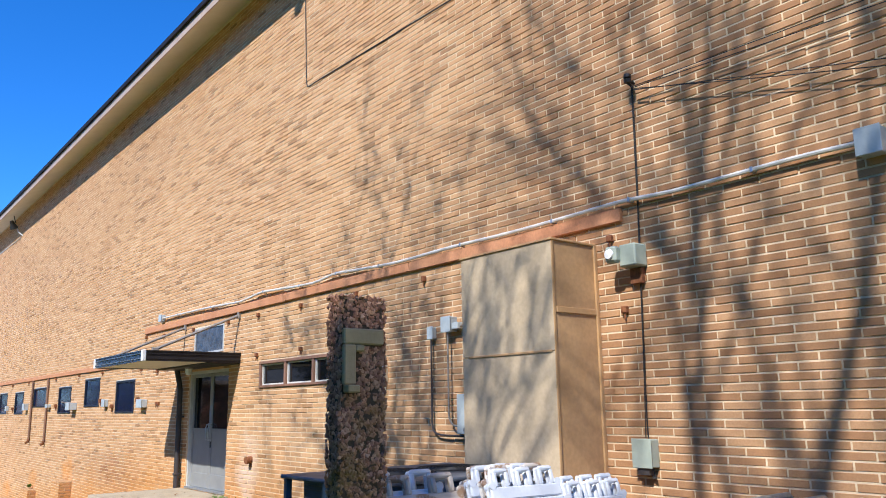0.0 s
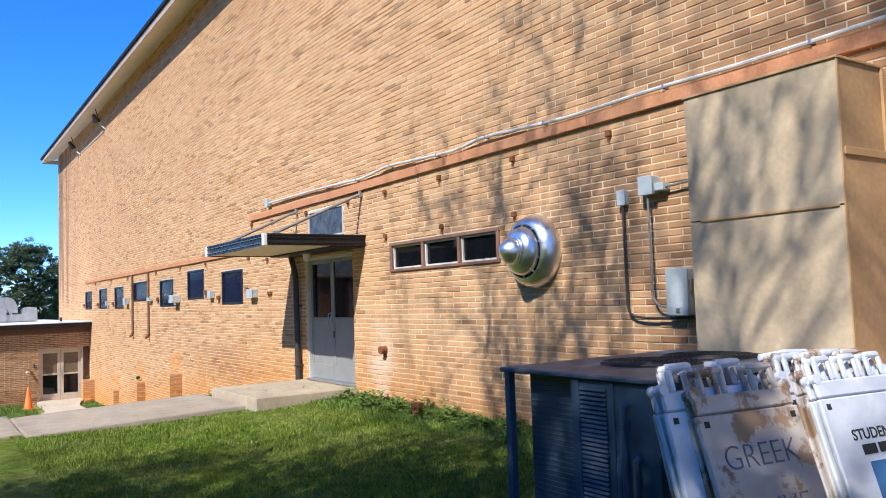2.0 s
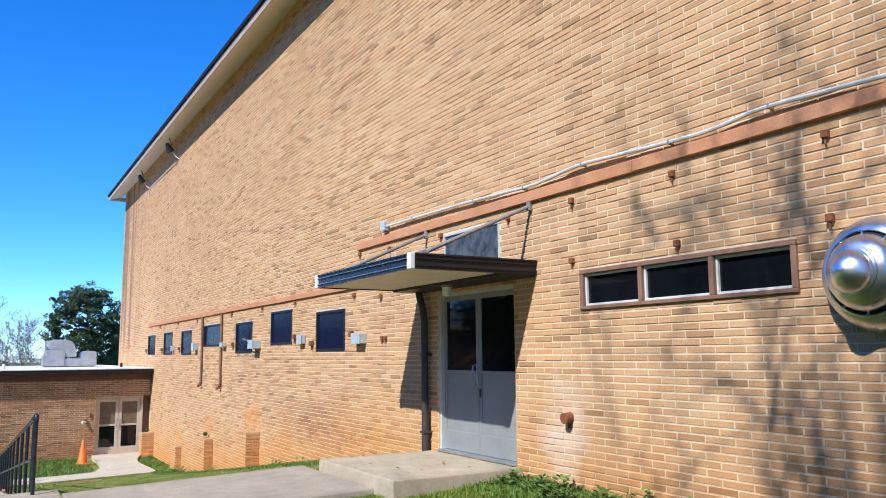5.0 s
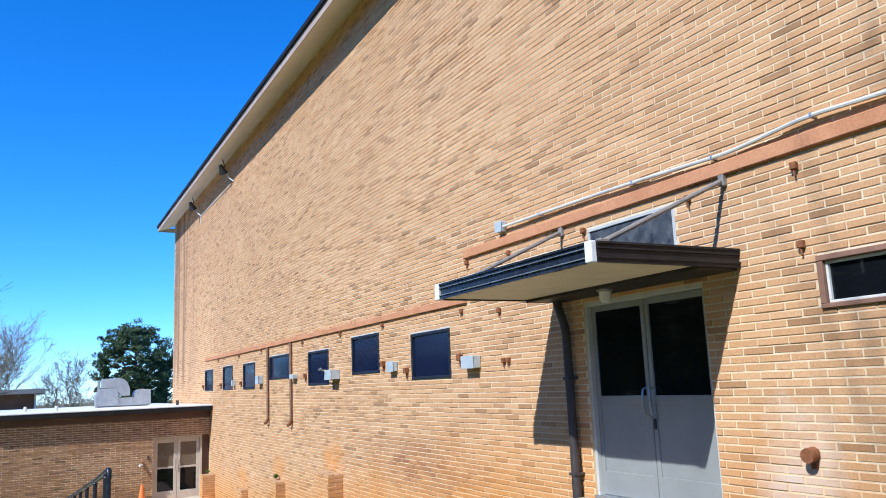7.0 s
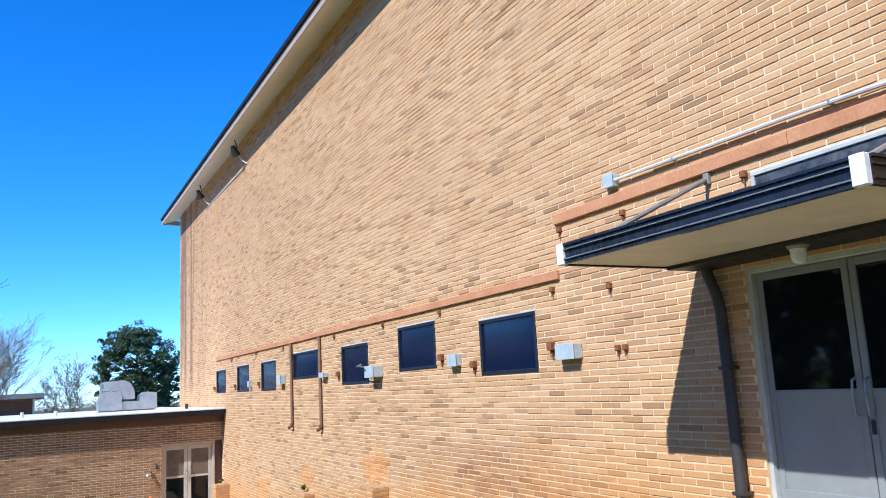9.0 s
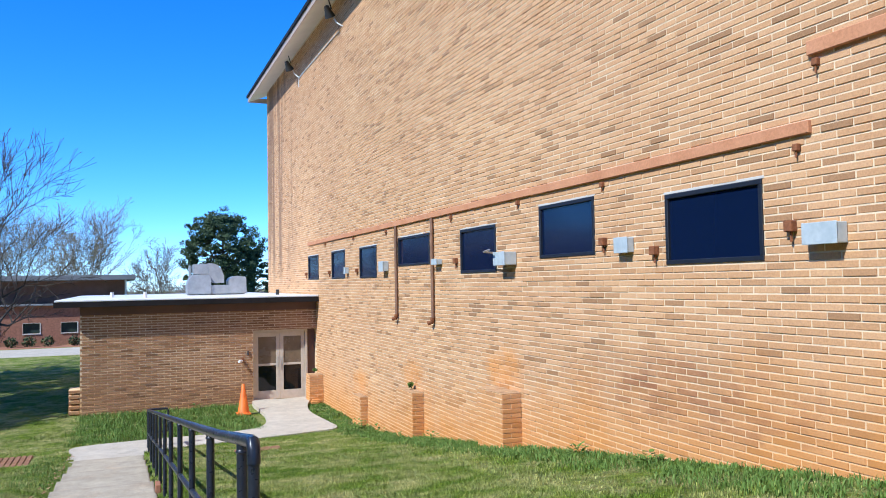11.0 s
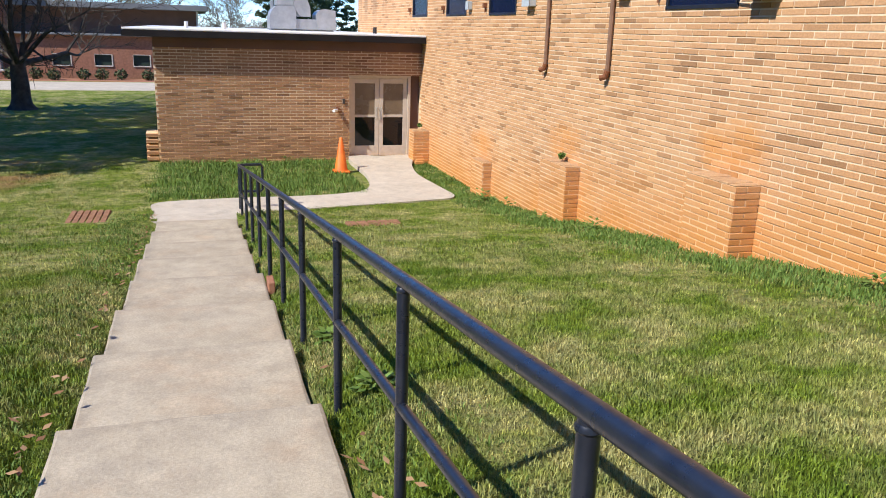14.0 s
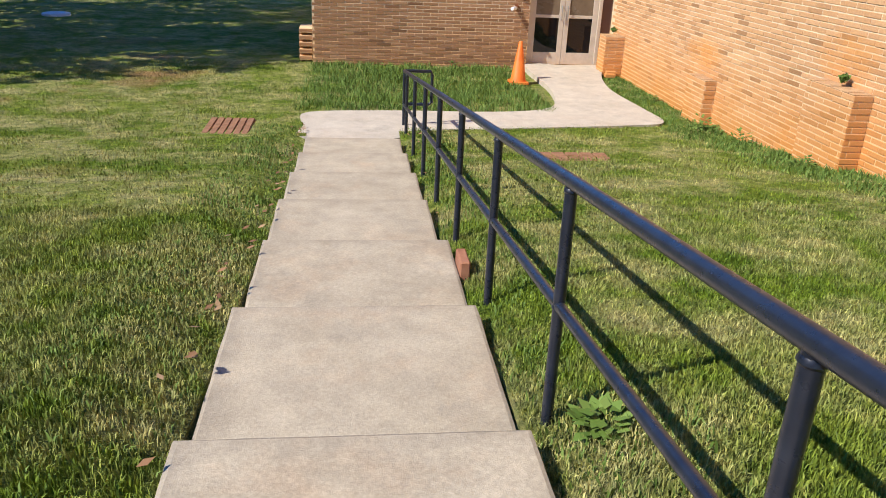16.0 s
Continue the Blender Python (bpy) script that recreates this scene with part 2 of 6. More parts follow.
ROOFWHITE = plain("white_roof_membrane", (0.62, 0.62, 0.62), (0.82, 0.82, 0.81), 0.6, 0, 0.8)
BARK = plain("grey_brown_bark", (0.045, 0.035, 0.028), (0.10, 0.082, 0.068), 0.95, 0, 5, 0.8, 25, 0.1)
PALEBARK = plain("pale_bark", (0.15, 0.125, 0.10), (0.27, 0.235, 0.19), 0.95, 0, 3, 0.4, 20, 0.1)
FARBRICK = plain("far_red_brick", (0.26, 0.12, 0.078), (0.34, 0.165, 0.108), 0.9, 0, 0.6, 0.1, 8, 0.2, 0.35)
PILASTER = plain("weathered_pilaster_stone", (0.30, 0.22, 0.185), (0.40, 0.31, 0.26), 0.85, 0, 2)
FARROOF = plain("far_grey_roof", (0.14, 0.145, 0.15), (0.20, 0.205, 0.21), 0.8, 0, 0.7)
FARBAND = plain("far_brown_fascia", (0.11, 0.06, 0.045), (0.16, 0.085, 0.06), 0.8, 0, 1)
HALLBAND = plain("far_brown_upper_wall", (0.17, 0.09, 0.062), (0.23, 0.125, 0.085), 0.85, 0, 1)
PALESTONE = plain("pale_cast_stone", (0.48, 0.45, 0.40), (0.62, 0.59, 0.53), 0.8, 0, 2)
HEDGE = plain("clipped_shrub_leaves", (0.03, 0.045, 0.015), (0.085, 0.10, 0.03), 0.8, 0, 4)
CLAY = plain("red_clay", (0.26, 0.10, 0.055), (0.38, 0.18, 0.10), 0.95, 0, 8, 0.6, 40)
HVACGREY = plain("weathered_hvac_grey", (0.30, 0.32, 0.34), (0.46, 0.48, 0.50), 0.4, 0.45, 3)


def concrete(name, a, b, warm=(0.50, 0.33, 0.20), amount=0.4, edge=0.45):
    M = Mat(name, rough=0.9, spec=0.3)
    c = M.colors(M.noise(1.1, detail=8, rough=0.7), ((0.3, a), (0.7, b)))
    c = M.mix(M.math("MULTIPLY", M.ramp(M.noise(1.7, M.pos((1, 1, 1), (4, 9, 2)), 6, 0.7), 0.5, 0.75), amount), c, warm)
    c = M.mix(M.math("MULTIPLY", M.ramp(M.noise(2.6, M.pos((1, 1, 1), (14, 3, 2)), 8, 0.75), 0.55, 0.7), 0.35), c, (0.20, 0.185, 0.165))
    c = M.mix(0.3, c, M.colors(M.noise(70, detail=4), ((0.3, (0.25, 0.25, 0.25)), (0.7, (0.75, 0.75, 0.75)))), "OVERLAY")
    tc = M.t.nodes.new("ShaderNodeTexCoord")
    sp = M.t.nodes.new("ShaderNodeSeparateXYZ")
    M.t.links.new(tc.outputs["Generated"], sp.inputs[0])
    rim = M.math("MAXIMUM", M.math("ABSOLUTE", M.math("SUBTRACT", sp.outputs[0], 0.5)), M.math("ABSOLUTE", M.math("SUBTRACT", sp.outputs[1], 0.5)))
    rim = M.ramp(M.math("ADD", rim, M.math("MULTIPLY", M.noise(3.5, detail=7, rough=0.75), 0.30)), 0.56, 0.70)
    c = M.mix(M.math("MULTIPLY", rim, edge), c, (0.20, 0.17, 0.135))
    c = M.mix(0.35, c, M.colors(M.noise(4.5, detail=7, rough=0.75), ((0.36, (0.32, 0.31, 0.30)), (0.64, (0.62, 0.61, 0.58)))), "OVERLAY")
    pits = M.ramp(M.voronoi(26), 0.10, 0.05)
    c = M.mix(M.math("MULTIPLY", pits, M.math("MULTIPLY", M.ramp(M.noise(3.0), 0.5, 0.65), 0.6)), c, (0.16, 0.13, 0.11))
    M.color(c).bump(M.noise(120, detail=6, rough=0.7), 0.5, 0.004)
    return M.m


CONCRETE = concrete("worn_step_concrete", (0.34, 0.285, 0.205), (0.485, 0.42, 0.315))
GREYCONC = concrete("grey_path_concrete", (0.32, 0.265, 0.195), (0.43, 0.365, 0.275))
PATHCONC = concrete("pale_path_concrete", (0.45, 0.395, 0.315), (0.57, 0.51, 0.415), (0.52, 0.39, 0.27), 0.3, 0.1)
STOOPCONC = concrete("stoop_concrete", (0.40, 0.325, 0.22), (0.51, 0.425, 0.30), (0.46, 0.29, 0.16), 0.5)


def grass_color(M, blade):
    patch = M.noise(0.55, detail=6, rough=0.7)
    dry = M.ramp(M.noise(1.3, M.pos((1, 1, 0), (7, 3, 0)), 7, 0.72), 0.43, 0.62)
    green = M.colors(patch, ((0.3, (0.092, 0.158, 0.012)), (0.5, (0.14, 0.20, 0.022)), (0.7, (0.20, 0.245, 0.045))))
    lush = M.ramp(M.xyz()[1], 12.5, 15.5, 0.14, 0.66)
    c = M.mix(M.math("MULTIPLY", dry, lush), green, (0.48, 0.41, 0.225))
    c = M.mix(0.7, c, M.colors(M.noise(7, M.pos((1, 1, 0), (5, 5, 0)), 6, 0.75), ((0.40, (0.30, 0.34, 0.30)), (0.60, (0.72, 0.68, 0.62)))), "OVERLAY")
    x, y, z = M.xyz()
    bare = M.ramp(M.noise(0.33, M.pos((1, 1, 0), (2, 31, 0)), 4, 0.6), 0.56, 0.66)
    left = M.math("MULTIPLY", M.ramp(x, -1.2, -3.0), M.math("MULTIPLY", M.ramp(y, 20.0, 25.0), M.ramp(y, 40.0, 34.0)))
    c = M.mix(M.math("MULTIPLY", M.math("MULTIPLY", bare, left), 0.8), c, (0.34, 0.19, 0.095))
    if blade:
        c = M.mix(0.75, c, M.colors(M.island(), ((0.0, (0.16, 0.19, 0.12)), (0.5, (0.46, 0.49, 0.40)), (0.86, (0.66, 0.65, 0.54)), (0.94, (0.84, 0.80, 0.68)), (1.0, (0.92, 0.88, 0.78)))), "OVERLAY")
    return c


def ground_material():
    M = Mat("lawn", rough=0.95, spec=0.15)
    c = grass_color(M, False)
    c = M.mix(0.55, c, M.colors(M.noise(38, detail=5, rough=0.75), ((0.32, (0.18, 0.18, 0.16)), (0.68, (0.78, 0.78, 0.72)))), "OVERLAY")
    c = M.mix(0.35, c, M.colors(M.noise(6, detail=4, rough=0.7), ((0.35, (0.33, 0.33, 0.30)), (0.65, (0.66, 0.66, 0.60)))), "OVERLAY")
    M.color(c).bump(M.noise(30, detail=6, rough=0.75), 1.0, 0.05)
    return M.m


def blade_material():
    M = Mat("grass_blade", rough=0.6, spec=0.25)
    M.color(grass_color(M, True))
    M.b.inputs["Transmission Weight"].default_value = 0.0
    return M.m


LAWN, BLADE = ground_material(), blade_material()


def leafy(name, a, b, c3):
    M = Mat(name, rough=0.7, spec=0.3)
    M.color(M.colors(M.island(), ((0.0, a), (0.5, b), (1.0, c3))))
    return M.m


PINE = leafy("pine_needles", (0.024, 0.042, 0.018), (0.048, 0.075, 0.028), (0.09, 0.125, 0.048))
WEED = leafy("weed_leaf", (0.075, 0.135, 0.02), (0.115, 0.19, 0.032), (0.17, 0.255, 0.055))
DEADLEAF = leafy("dead_leaf", (0.16, 0.08, 0.035), (0.28, 0.15, 0.07), (0.40, 0.27, 0.14))
BUD = leafy("budding_twig_tips", (0.16, 0.15, 0.08), (0.24, 0.22, 0.11), (0.30, 0.28, 0.16))


def stone_material():
    M = Mat("exposed_aggregate", rough=0.75, spec=0.4)
    c = M.colors(M.piece(), ((0.0, (0.15, 0.065, 0.042)), (0.4, (0.31, 0.145, 0.092)), (0.75, (0.42, 0.215, 0.135)), (1.0, (0.53, 0.31, 0.20))))
    moss = M.ramp(M.noise(5, detail=5, rough=0.7), 0.45, 0.62)
    x, y, z = M.xyz()
    c = M.mix(M.math("MULTIPLY", moss, M.ramp(z, 1.85, 1.45, 0.05, 0.85)), c, (0.20, 0.125, 0.022))
    M.color(c).bump(M.noise(220, detail=3), 0.4, 0.002)
    return M.m


STONE = stone_material()
STONEBED = plain("aggregate_bed", (0.05, 0.03, 0.02), (0.10, 0.065, 0.035), 0.9, 0, 9, 0.4)
PIERCAP = plain("clay_stained_brick_cap", (0.20, 0.10, 0.055), (0.34, 0.18, 0.10), 0.95, 0, 9, 0.5, 60, 0.2, 0.4)
PIERTOP = plain("clay_dusted_cap", (0.40, 0.235, 0.12), (0.56, 0.36, 0.19), 0.95, 0, 9, 0.5, 60, 0.2, 0.4)
EMBLEM = plain("tan_cast_bar", (0.33, 0.25, 0.14), (0.44, 0.34, 0.20), 0.8, 0, 12, 0.4)


def rusty_white():
    M = Mat("rust_stained_white_plastic", rough=0.55)
    c = M.colors(M.noise(5, detail=6), ((0.3, (0.50, 0.50, 0.50)), (0.7, (0.68, 0.69, 0.70))))
    s = M.ramp(M.noise(4.2, M.pos((1, 1, 1), (3, 1, 8)), 6, 0.68), 0.51, 0.56)
    c = M.mix(M.math("MULTIPLY", s, 0.9), c, (0.15, 0.055, 0.022))
    s2 = M.ramp(M.noise(2.2, M.pos((1, 1, 1), (9, 5, 1)), 6, 0.7), 0.36, 0.55)
    c = M.mix(M.math("MULTIPLY", s2, 0.5), c, (0.48, 0.33, 0.18))
    M.color(c)
    return M.m


SIGNRUST = rusty_white()


def glass(name, base, rough):
    M = Mat(name, base, rough, 0.0, 0.4)
    M.bump(M.noise(1.6, detail=2), 0.02, 0.02)
    return M.m


NAVYGLASS = glass("dark_tinted_sheet", (0.004, 0.010, 0.035), 0.12)
DARKGLASS = glass("dark_window_glass", (0.006, 0.007, 0.009), 0.04)
# matt dark green in place of mirroring glass for the far windows
FARGLASS = plain("dark_green_glass", (0.010, 0.026, 0.018), (0.022, 0.045, 0.03), 0.6, 0, 3)
# tan tone for the upper annex door panes
DOORPANE = plain("tan_door_glass", (0.10, 0.075, 0.05), (0.20, 0.15, 0.10), 0.25, 0, 1.5)
SIGNGLASS = plain("peeling_dark_sheet", (0.014, 0.018, 0.026), (0.13, 0.135, 0.14), 0.3, 0, 7, 0.3, 20)


# ---- building tools ----
class Geo:
    """Gathers boxes, tubes and turned shapes into one mesh."""

    def __init__(self):
        self.v, self.f = [], []

    def add(self, verts, faces):
        n = len(self.v)
        self.v += [tuple(p) for p in verts]
        self.f += [tuple(i + n for i in q) for q in faces]
        return self

    def box(self, x0, x1, y0, y1, z0, z1, b=0.0, m=None):
        lo, hi = (x0, y0, z0), (x1, y1, z1)
        if b <= 0:
            vs = [(hi[0] if i & 1 else lo[0], hi[1] if i & 2 else lo[1], hi[2] if i & 4 else lo[2]) for i in range(8)]
            fs = [(0, 2, 3, 1), (4, 5, 7, 6), (0, 1, 5, 4), (2, 6, 7, 3), (0, 4, 6, 2), (1, 3, 7, 5)]
        else:
            vs, fs = [], []
            for i in range(8):
                for a in range(3):
                    p = []
                    for k in range(3):
                        up = i >> k & 1
                        edge = hi[k] if up else lo[k]
                        p.append(edge if k == a else edge - b if up else edge + b)
                    vs.append(p)
            for a in range(3):
                u, w = (a + 1) % 3, (a + 2) % 3
                for s in (0, 1):
                    ring = [(s << a) | (p << u) | (q << w) for p, q in ((0, 0), (1, 0), (1, 1), (0, 1))]
                    fs.append([i * 3 + a for i in (ring if s else ring[::-1])])
                for p in (0, 1):
                    for q in (0, 1):
                        i, j = (p << u) | (q << w), (p << u) | (q << w) | (1 << a)
                        quad = [i * 3 + u, j * 3 + u, j * 3 + w, i * 3 + w]
                        fs.append(quad if p == q else quad[::-1])
            for i in range(8):
                tri = [i * 3, i * 3 + 1, i * 3 + 2]
                fs.append(tri if bin(i).count("1") % 2 else tri[::-1])
        if m is not None:
            vs = [m @ Vector(p) for p in vs]
        return self.add(vs, fs)

    def tube(self, pts, r, n=8, caps=True):
        """A round bar along the points; r is a number or one radius a point."""
        pts = [Vector(p) for p in pts]
        rs = [r] * len(pts) if isinstance(r, (int, float)) else list(r)
        vs, fs, side = [], [], None
        for i, p in enumerate(pts):
            d = (pts[min(i + 1, len(pts) - 1)] - pts[max(i - 1, 0)]).normalized()
            if side is None:
                side = d.orthogonal().normalized()
            side = (side - d * side.dot(d)).normalized()
            up = d.cross(side)
            vs += [p + (side * math.cos(2 * math.pi * k / n) + up * math.sin(2 * math.pi * k / n)) * rs[i] for k in range(n)]
        for i in range(len(pts) - 1):
            for k in range(n):
                a, b2 = i * n + k, i * n + (k + 1) % n
                fs.append((a, b2, b2 + n, a + n))
        if caps:
            fs += [tuple(range(n))[::-1], tuple((len(pts) - 1) * n + k for k in range(n))]
        return self.add(vs, fs)

    def turned(self, m, profile, n=32):
        """A shape of revolution about m's own z, from (radius, height) pairs."""
        vs, fs = [], []
        for r, h in profile:
            vs += [m @ Vector((r * math.cos(2 * math.pi * k / n), r * math.sin(2 * math.pi * k / n), h)) for k in range(n)]
        for i in range(len(profile) - 1):
            for k in range(n):
                a, b2 = i * n + k, i * n + (k + 1) % n
                fs.append((a, b2, b2 + n, a + n))
        return self.add(vs, fs)

    def prism(self, outline, z0, z1):
        n = len(outline)
        vs = [(*p, z0) for p in outline] + [(*p, z1) for p in outline]
        fs = [tuple(range(n))[::-1], tuple(range(n, 2 * n))] + [(i, (i + 1) % n, (i + 1) % n + n, i + n) for i in range(n)]
        return self.add(vs, fs)

    def mesh(self, name, material, smooth=False, fix=True):
        me = bpy.data.meshes.new(name)
        me.from_pydata(self.v, [], self.f)
        if fix:
            bm = bmesh.new()
            bm.from_mesh(me)
            bmesh.ops.recalc_face_normals(bm, faces=bm.faces)
            bm.to_mesh(me)
            bm.free()
        me.materials.append(material)
        if smooth:
            me.shade_smooth()
            me.set_sharp_from_angle(angle=radians(42))
        return me


BASE = {}


def base(name, x, y, z, label, category, group="", kind=""):
    """A top-level thing: an Empty at its foot."""
    ob = new(name)
    ob.empty_display_size = 0.1
    ob.matrix_world = Matrix.Translation((x, y, z))
    BASE[ob.name] = Matrix.Translation((x, y, z))
    return tagged(ob, label, category, group, kind)


def part(name, geo, material, parent, label="", smooth=False, kind=""):
    ob = new(name, geo.mesh(name, material, smooth))
    ob.parent = parent
    ob.matrix_parent_inverse = BASE.get(parent.name, Matrix()).inverted()
    return tagged(ob, label, kind=kind)


def solo(name, geo, material, label, category, group="", kind="", smooth=False, fix=True):
    return tagged(new(name, geo.mesh(name, material, smooth, fix)), label, category, group, kind)


# ---- structure ----
COURSE, BRICK_LEN, JOINT = 0.0663, 0.305, 0.0142
WX = 5.7


def spans(a, b, holes):
    """The pieces of the stretch a..b outside the holes."""
    out = [(a, b)]
    for h0, h1 in holes:
        out = [q for p0, p1 in out for q in ((p0, min(p1, h0)), (max(p0, h1), p1)) if q[1] - q[0] > 1e-6]
    return out


def wall_boxes(geo, a0, a1, z0, z1, holes, put):
    """Fills a wall round its openings with boxes, given by put(a0, a1, z0, z1)."""
    cuts = sorted({z0, z1, *(z for h in holes for z in h[2:] if z0 < z < z1)})
    for lo, hi in zip(cuts, cuts[1:]):
        for p, q in spans(a0, a1, [(h[0], h[1]) for h in holes if h[2] < hi - 1e-6 and h[3] > lo + 1e-6]):
            geo.box(*put(p, q, lo, hi))


def lay(a0, a1, z0, z1, holes, shift=0.0):
    """Bricks in running bond, cut round the openings: (start, end, bottom, top) of each."""
    out = []
    for row in range(int((z1 - z0) / COURSE)):
        lo, hi = z0 + row * COURSE, z0 + row * COURSE + COURSE - JOINT
        met = [h for h in holes if h[2] < hi and h[3] > lo]
        blocked = [(h[0], h[1]) for h in met]
        for k in range(math.floor(a0 / BRICK_LEN) - 1, int(a1 / BRICK_LEN) + 2):
            s = (k + 0.5 * (row % 2)) * BRICK_LEN + shift
            p0, p1 = max(s, a0), min(s + BRICK_LEN - JOINT, a1)
            if p1 - p0 < 0.03:
                continue
            out += [(p, q, lo, hi) for p, q in spans(p0, p1, blocked) if q - p > 0.03]
            for h in met:
                q0, q1 = max(p0, h[0]), min(p1, h[1])
                if q1 - q0 > 0.03 and h[2] - lo > 0.02:
                    out.append((q0, q1, lo, h[2] - 0.004))
                if q1 - q0 > 0.03 and hi - h[3] > 0.02:
                    out.append((q0, q1, h[3] + 0.004, hi))
    return out


WINDOWS = [(17.54, 18.84, 1.59, 2.29), (20.13, 21.43, 1.74, 2.42), (22.74, 24.05, 1.59, 2.29), (25.43, 27.17, 1.78, 2.34), (28.62, 29.94, 1.58, 2.28),
           (31.25, 32.59, 1.59, 2.30), (34.10, 35.42, 1.59, 2.28)]
STRIP = (9.09, 11.55, 1.95, 2.35)
DOOR = (12.72, 14.46, 0.30, 2.31)
PANEL = (12.98, 14.28, 2.60, 3.08)
HOLES = WINDOWS + [STRIP, DOOR, PANEL]
WALL_TOP, WALL_END = 8.56, 42.45
INNER = 8.79

g = Geo()
wall_boxes(g, -12.0, WALL_END, -2.6, INNER, HOLES, lambda p, q, lo, hi: (WX, WX + 0.3, p, q, lo, hi))
wall_1 = solo("wall_1", g, MORTAR, "tall buff brick gymnasium wall with pale mortar and clay stains", "wall", kind="structure")
g = Geo()
g.box(WX + 0.31, WX + 14, WALL_END - 0.3, WALL_END, -2.6, WALL_TOP).box(WX + 0.31, WX + 14, -12, -11.7, -2.6, WALL_TOP).box(WX + 13.7, WX + 14, -11.69, WALL_END - 0.31, -2.6, WALL_TOP)
g.box(WX + 1.6, WX + 1.75, -11.6, WALL_END - 0.4, -2.4, WALL_TOP - 0.1)
solo("wall_3", g, MORTAR, "plain hidden walls closing the gymnasium", "wall", kind="structure")


def brick_face(geo, axis, face, out, b):
    """One brick proud of the mortar, slightly out of true. axis 'x': a wall facing -x at x = face; 'y': facing -y."""
    p, q, lo, hi = b
    d = out + random.uniform(-0.003, 0.0045)
    e = 0.0022
    vs = []
    for dd, s in ((0, 0), (d, e)):
        for a, z in ((p + s, lo + s), (q - s, lo + s), (q - s, hi - s), (p + s, hi - s)):
            vs.append((face - dd, a, z) if axis == "x" else (a, face - dd, z))
    fs = [(4, 5, 6, 7), (0, 1, 5, 4), (1, 2, 6, 5), (2, 3, 7, 6), (3, 0, 4, 7)]
    if axis == "x":
        fs = [f[::-1] for f in fs]
    return geo.add(vs, fs)


g = Geo()
for b in lay(1.2, WALL_END - 0.005, -2.0, INNER - 0.01, HOLES):
    if b[0] > 34.4 and b[3] < 0.9:
        continue
    if 8.2 < b[0] < 11.8 and 0.42 < b[2] < 1.55:
        continue
    brick_face(g, "x", WX, 0.006, b)
bricks_far = new("brickwork", g.mesh("brickwork", BRICK, fix=False))
bricks_far.parent = wall_1
tagged(bricks_far, kind="stuff")

# roof and eave
EX = 5.09
slope = (INNER - WALL_TOP) / (WX - EX - 0.02)
xi = WX + 1.0
prof = [(EX + 0.02, WALL_TOP), (xi, WALL_TOP + slope * (xi - EX - 0.02)), (xi, WALL_TOP + slope * (xi - EX - 0.02) + 0.05), (EX + 0.02, WALL_TOP + 0.05)]
g = Geo()
g.add([(x, -12.4, z) for x, z in prof] + [(x, WALL_END + 0.75, z) for x, z in prof], [(0, 1, 2, 3), (7, 6, 5, 4), (0, 4, 5, 1), (1, 5, 6, 2), (2, 6, 7, 3), (3, 7, 4, 0)])
ceiling_1 = solo("ceiling_1", g, SOFFIT, "cream painted eave soffit under the gymnasium roof", "soffit", kind="structure")
roof_1 = base("roof_1", WX, 0, WALL_TOP, "low dark metal-edged gymnasium roof with a cream soffit", "roof", kind="structure")
g = Geo().box(EX, EX + 0.018, -12.4, WALL_END + 0.75, WALL_TOP - 0.01, WALL_TOP + 0.17).box(EX + 0.019, WX + 14.4, WALL_END + 0.751, WALL_END + 0.77, WALL_TOP - 0.01, WALL_TOP + 0.17)
part("fascia", g, GUTTER, roof_1, "tan metal fascia board")
g = Geo().box(EX - 0.05, EX - 0.002, -12.4, WALL_END + 0.8, WALL_TOP + 0.155, WALL_TOP + 0.19).box(EX - 0.05, EX + 0.4, -12.4, WALL_END + 0.8, WALL_TOP + 0.19, WALL_TOP + 0.25).box(EX + 0.4, WX + 14.4, -12.4, WALL_END + 0.8, WALL_TOP + 0.56, WALL_TOP + 0.66)
part("roof_edge", g, FASCIA, roof_1, "dark metal roof edge")

# painted lintel bands
for nm, y0, y1, z0, z1 in (("trim_1", 4.48, 17.0, 3.19, 3.31), ("trim_2", 17.0, 35.39, 2.585, 2.69)):
    g = Geo()
    n = 4
    for k in range(n):
        a, b2 = y0 + (y1 - y0) * k / n, y0 + (y1 - y0) * (k + 1) / n - 0.006
        g.box(WX - 0.045, WX, a, b2, z0 + 0.004 * (k % 2), z1, 0.006)
    solo(nm, g, LINTEL, "terracotta painted steel lintel band along the brick wall", "trim", kind="structure")

# small dark windows
for i, (y0, y1, z0, z1) in enumerate(WINDOWS):
    w = base(f"window_{i + 1}", WX, (y0 + y1) / 2, z0, "dark tinted fixed window in a black metal frame", "window", "row of dark windows", "structure")
    g, f = Geo(), 0.045
    for a, b2, lo, hi in ((y0, y1, z0, z0 + f), (y0, y1, z1 - f, z1), (y0, y0 + f, z0 + f, z1 - f), (y1 - f, y1, z0 + f, z1 - f)):
        g.box(WX - 0.018, WX + 0.06, a, b2, lo, hi, 0.005)
    part("window_frame", g, NAVYFRAME, w)
    part("pane", Geo().box(WX + 0.012, WX + 0.02, y0 + f, y1 - f, z0 + f, z1 - f), NAVYGLASS, w, "dark navy glazing sheet")
    part("sealant", Geo().box(WX - 0.008, WX + 0.004, y0 - 0.02, y1 + 0.02, z1 + 0.001, z1 + 0.028, 0.003), PALESTONE, w, "smeared pale sealant")

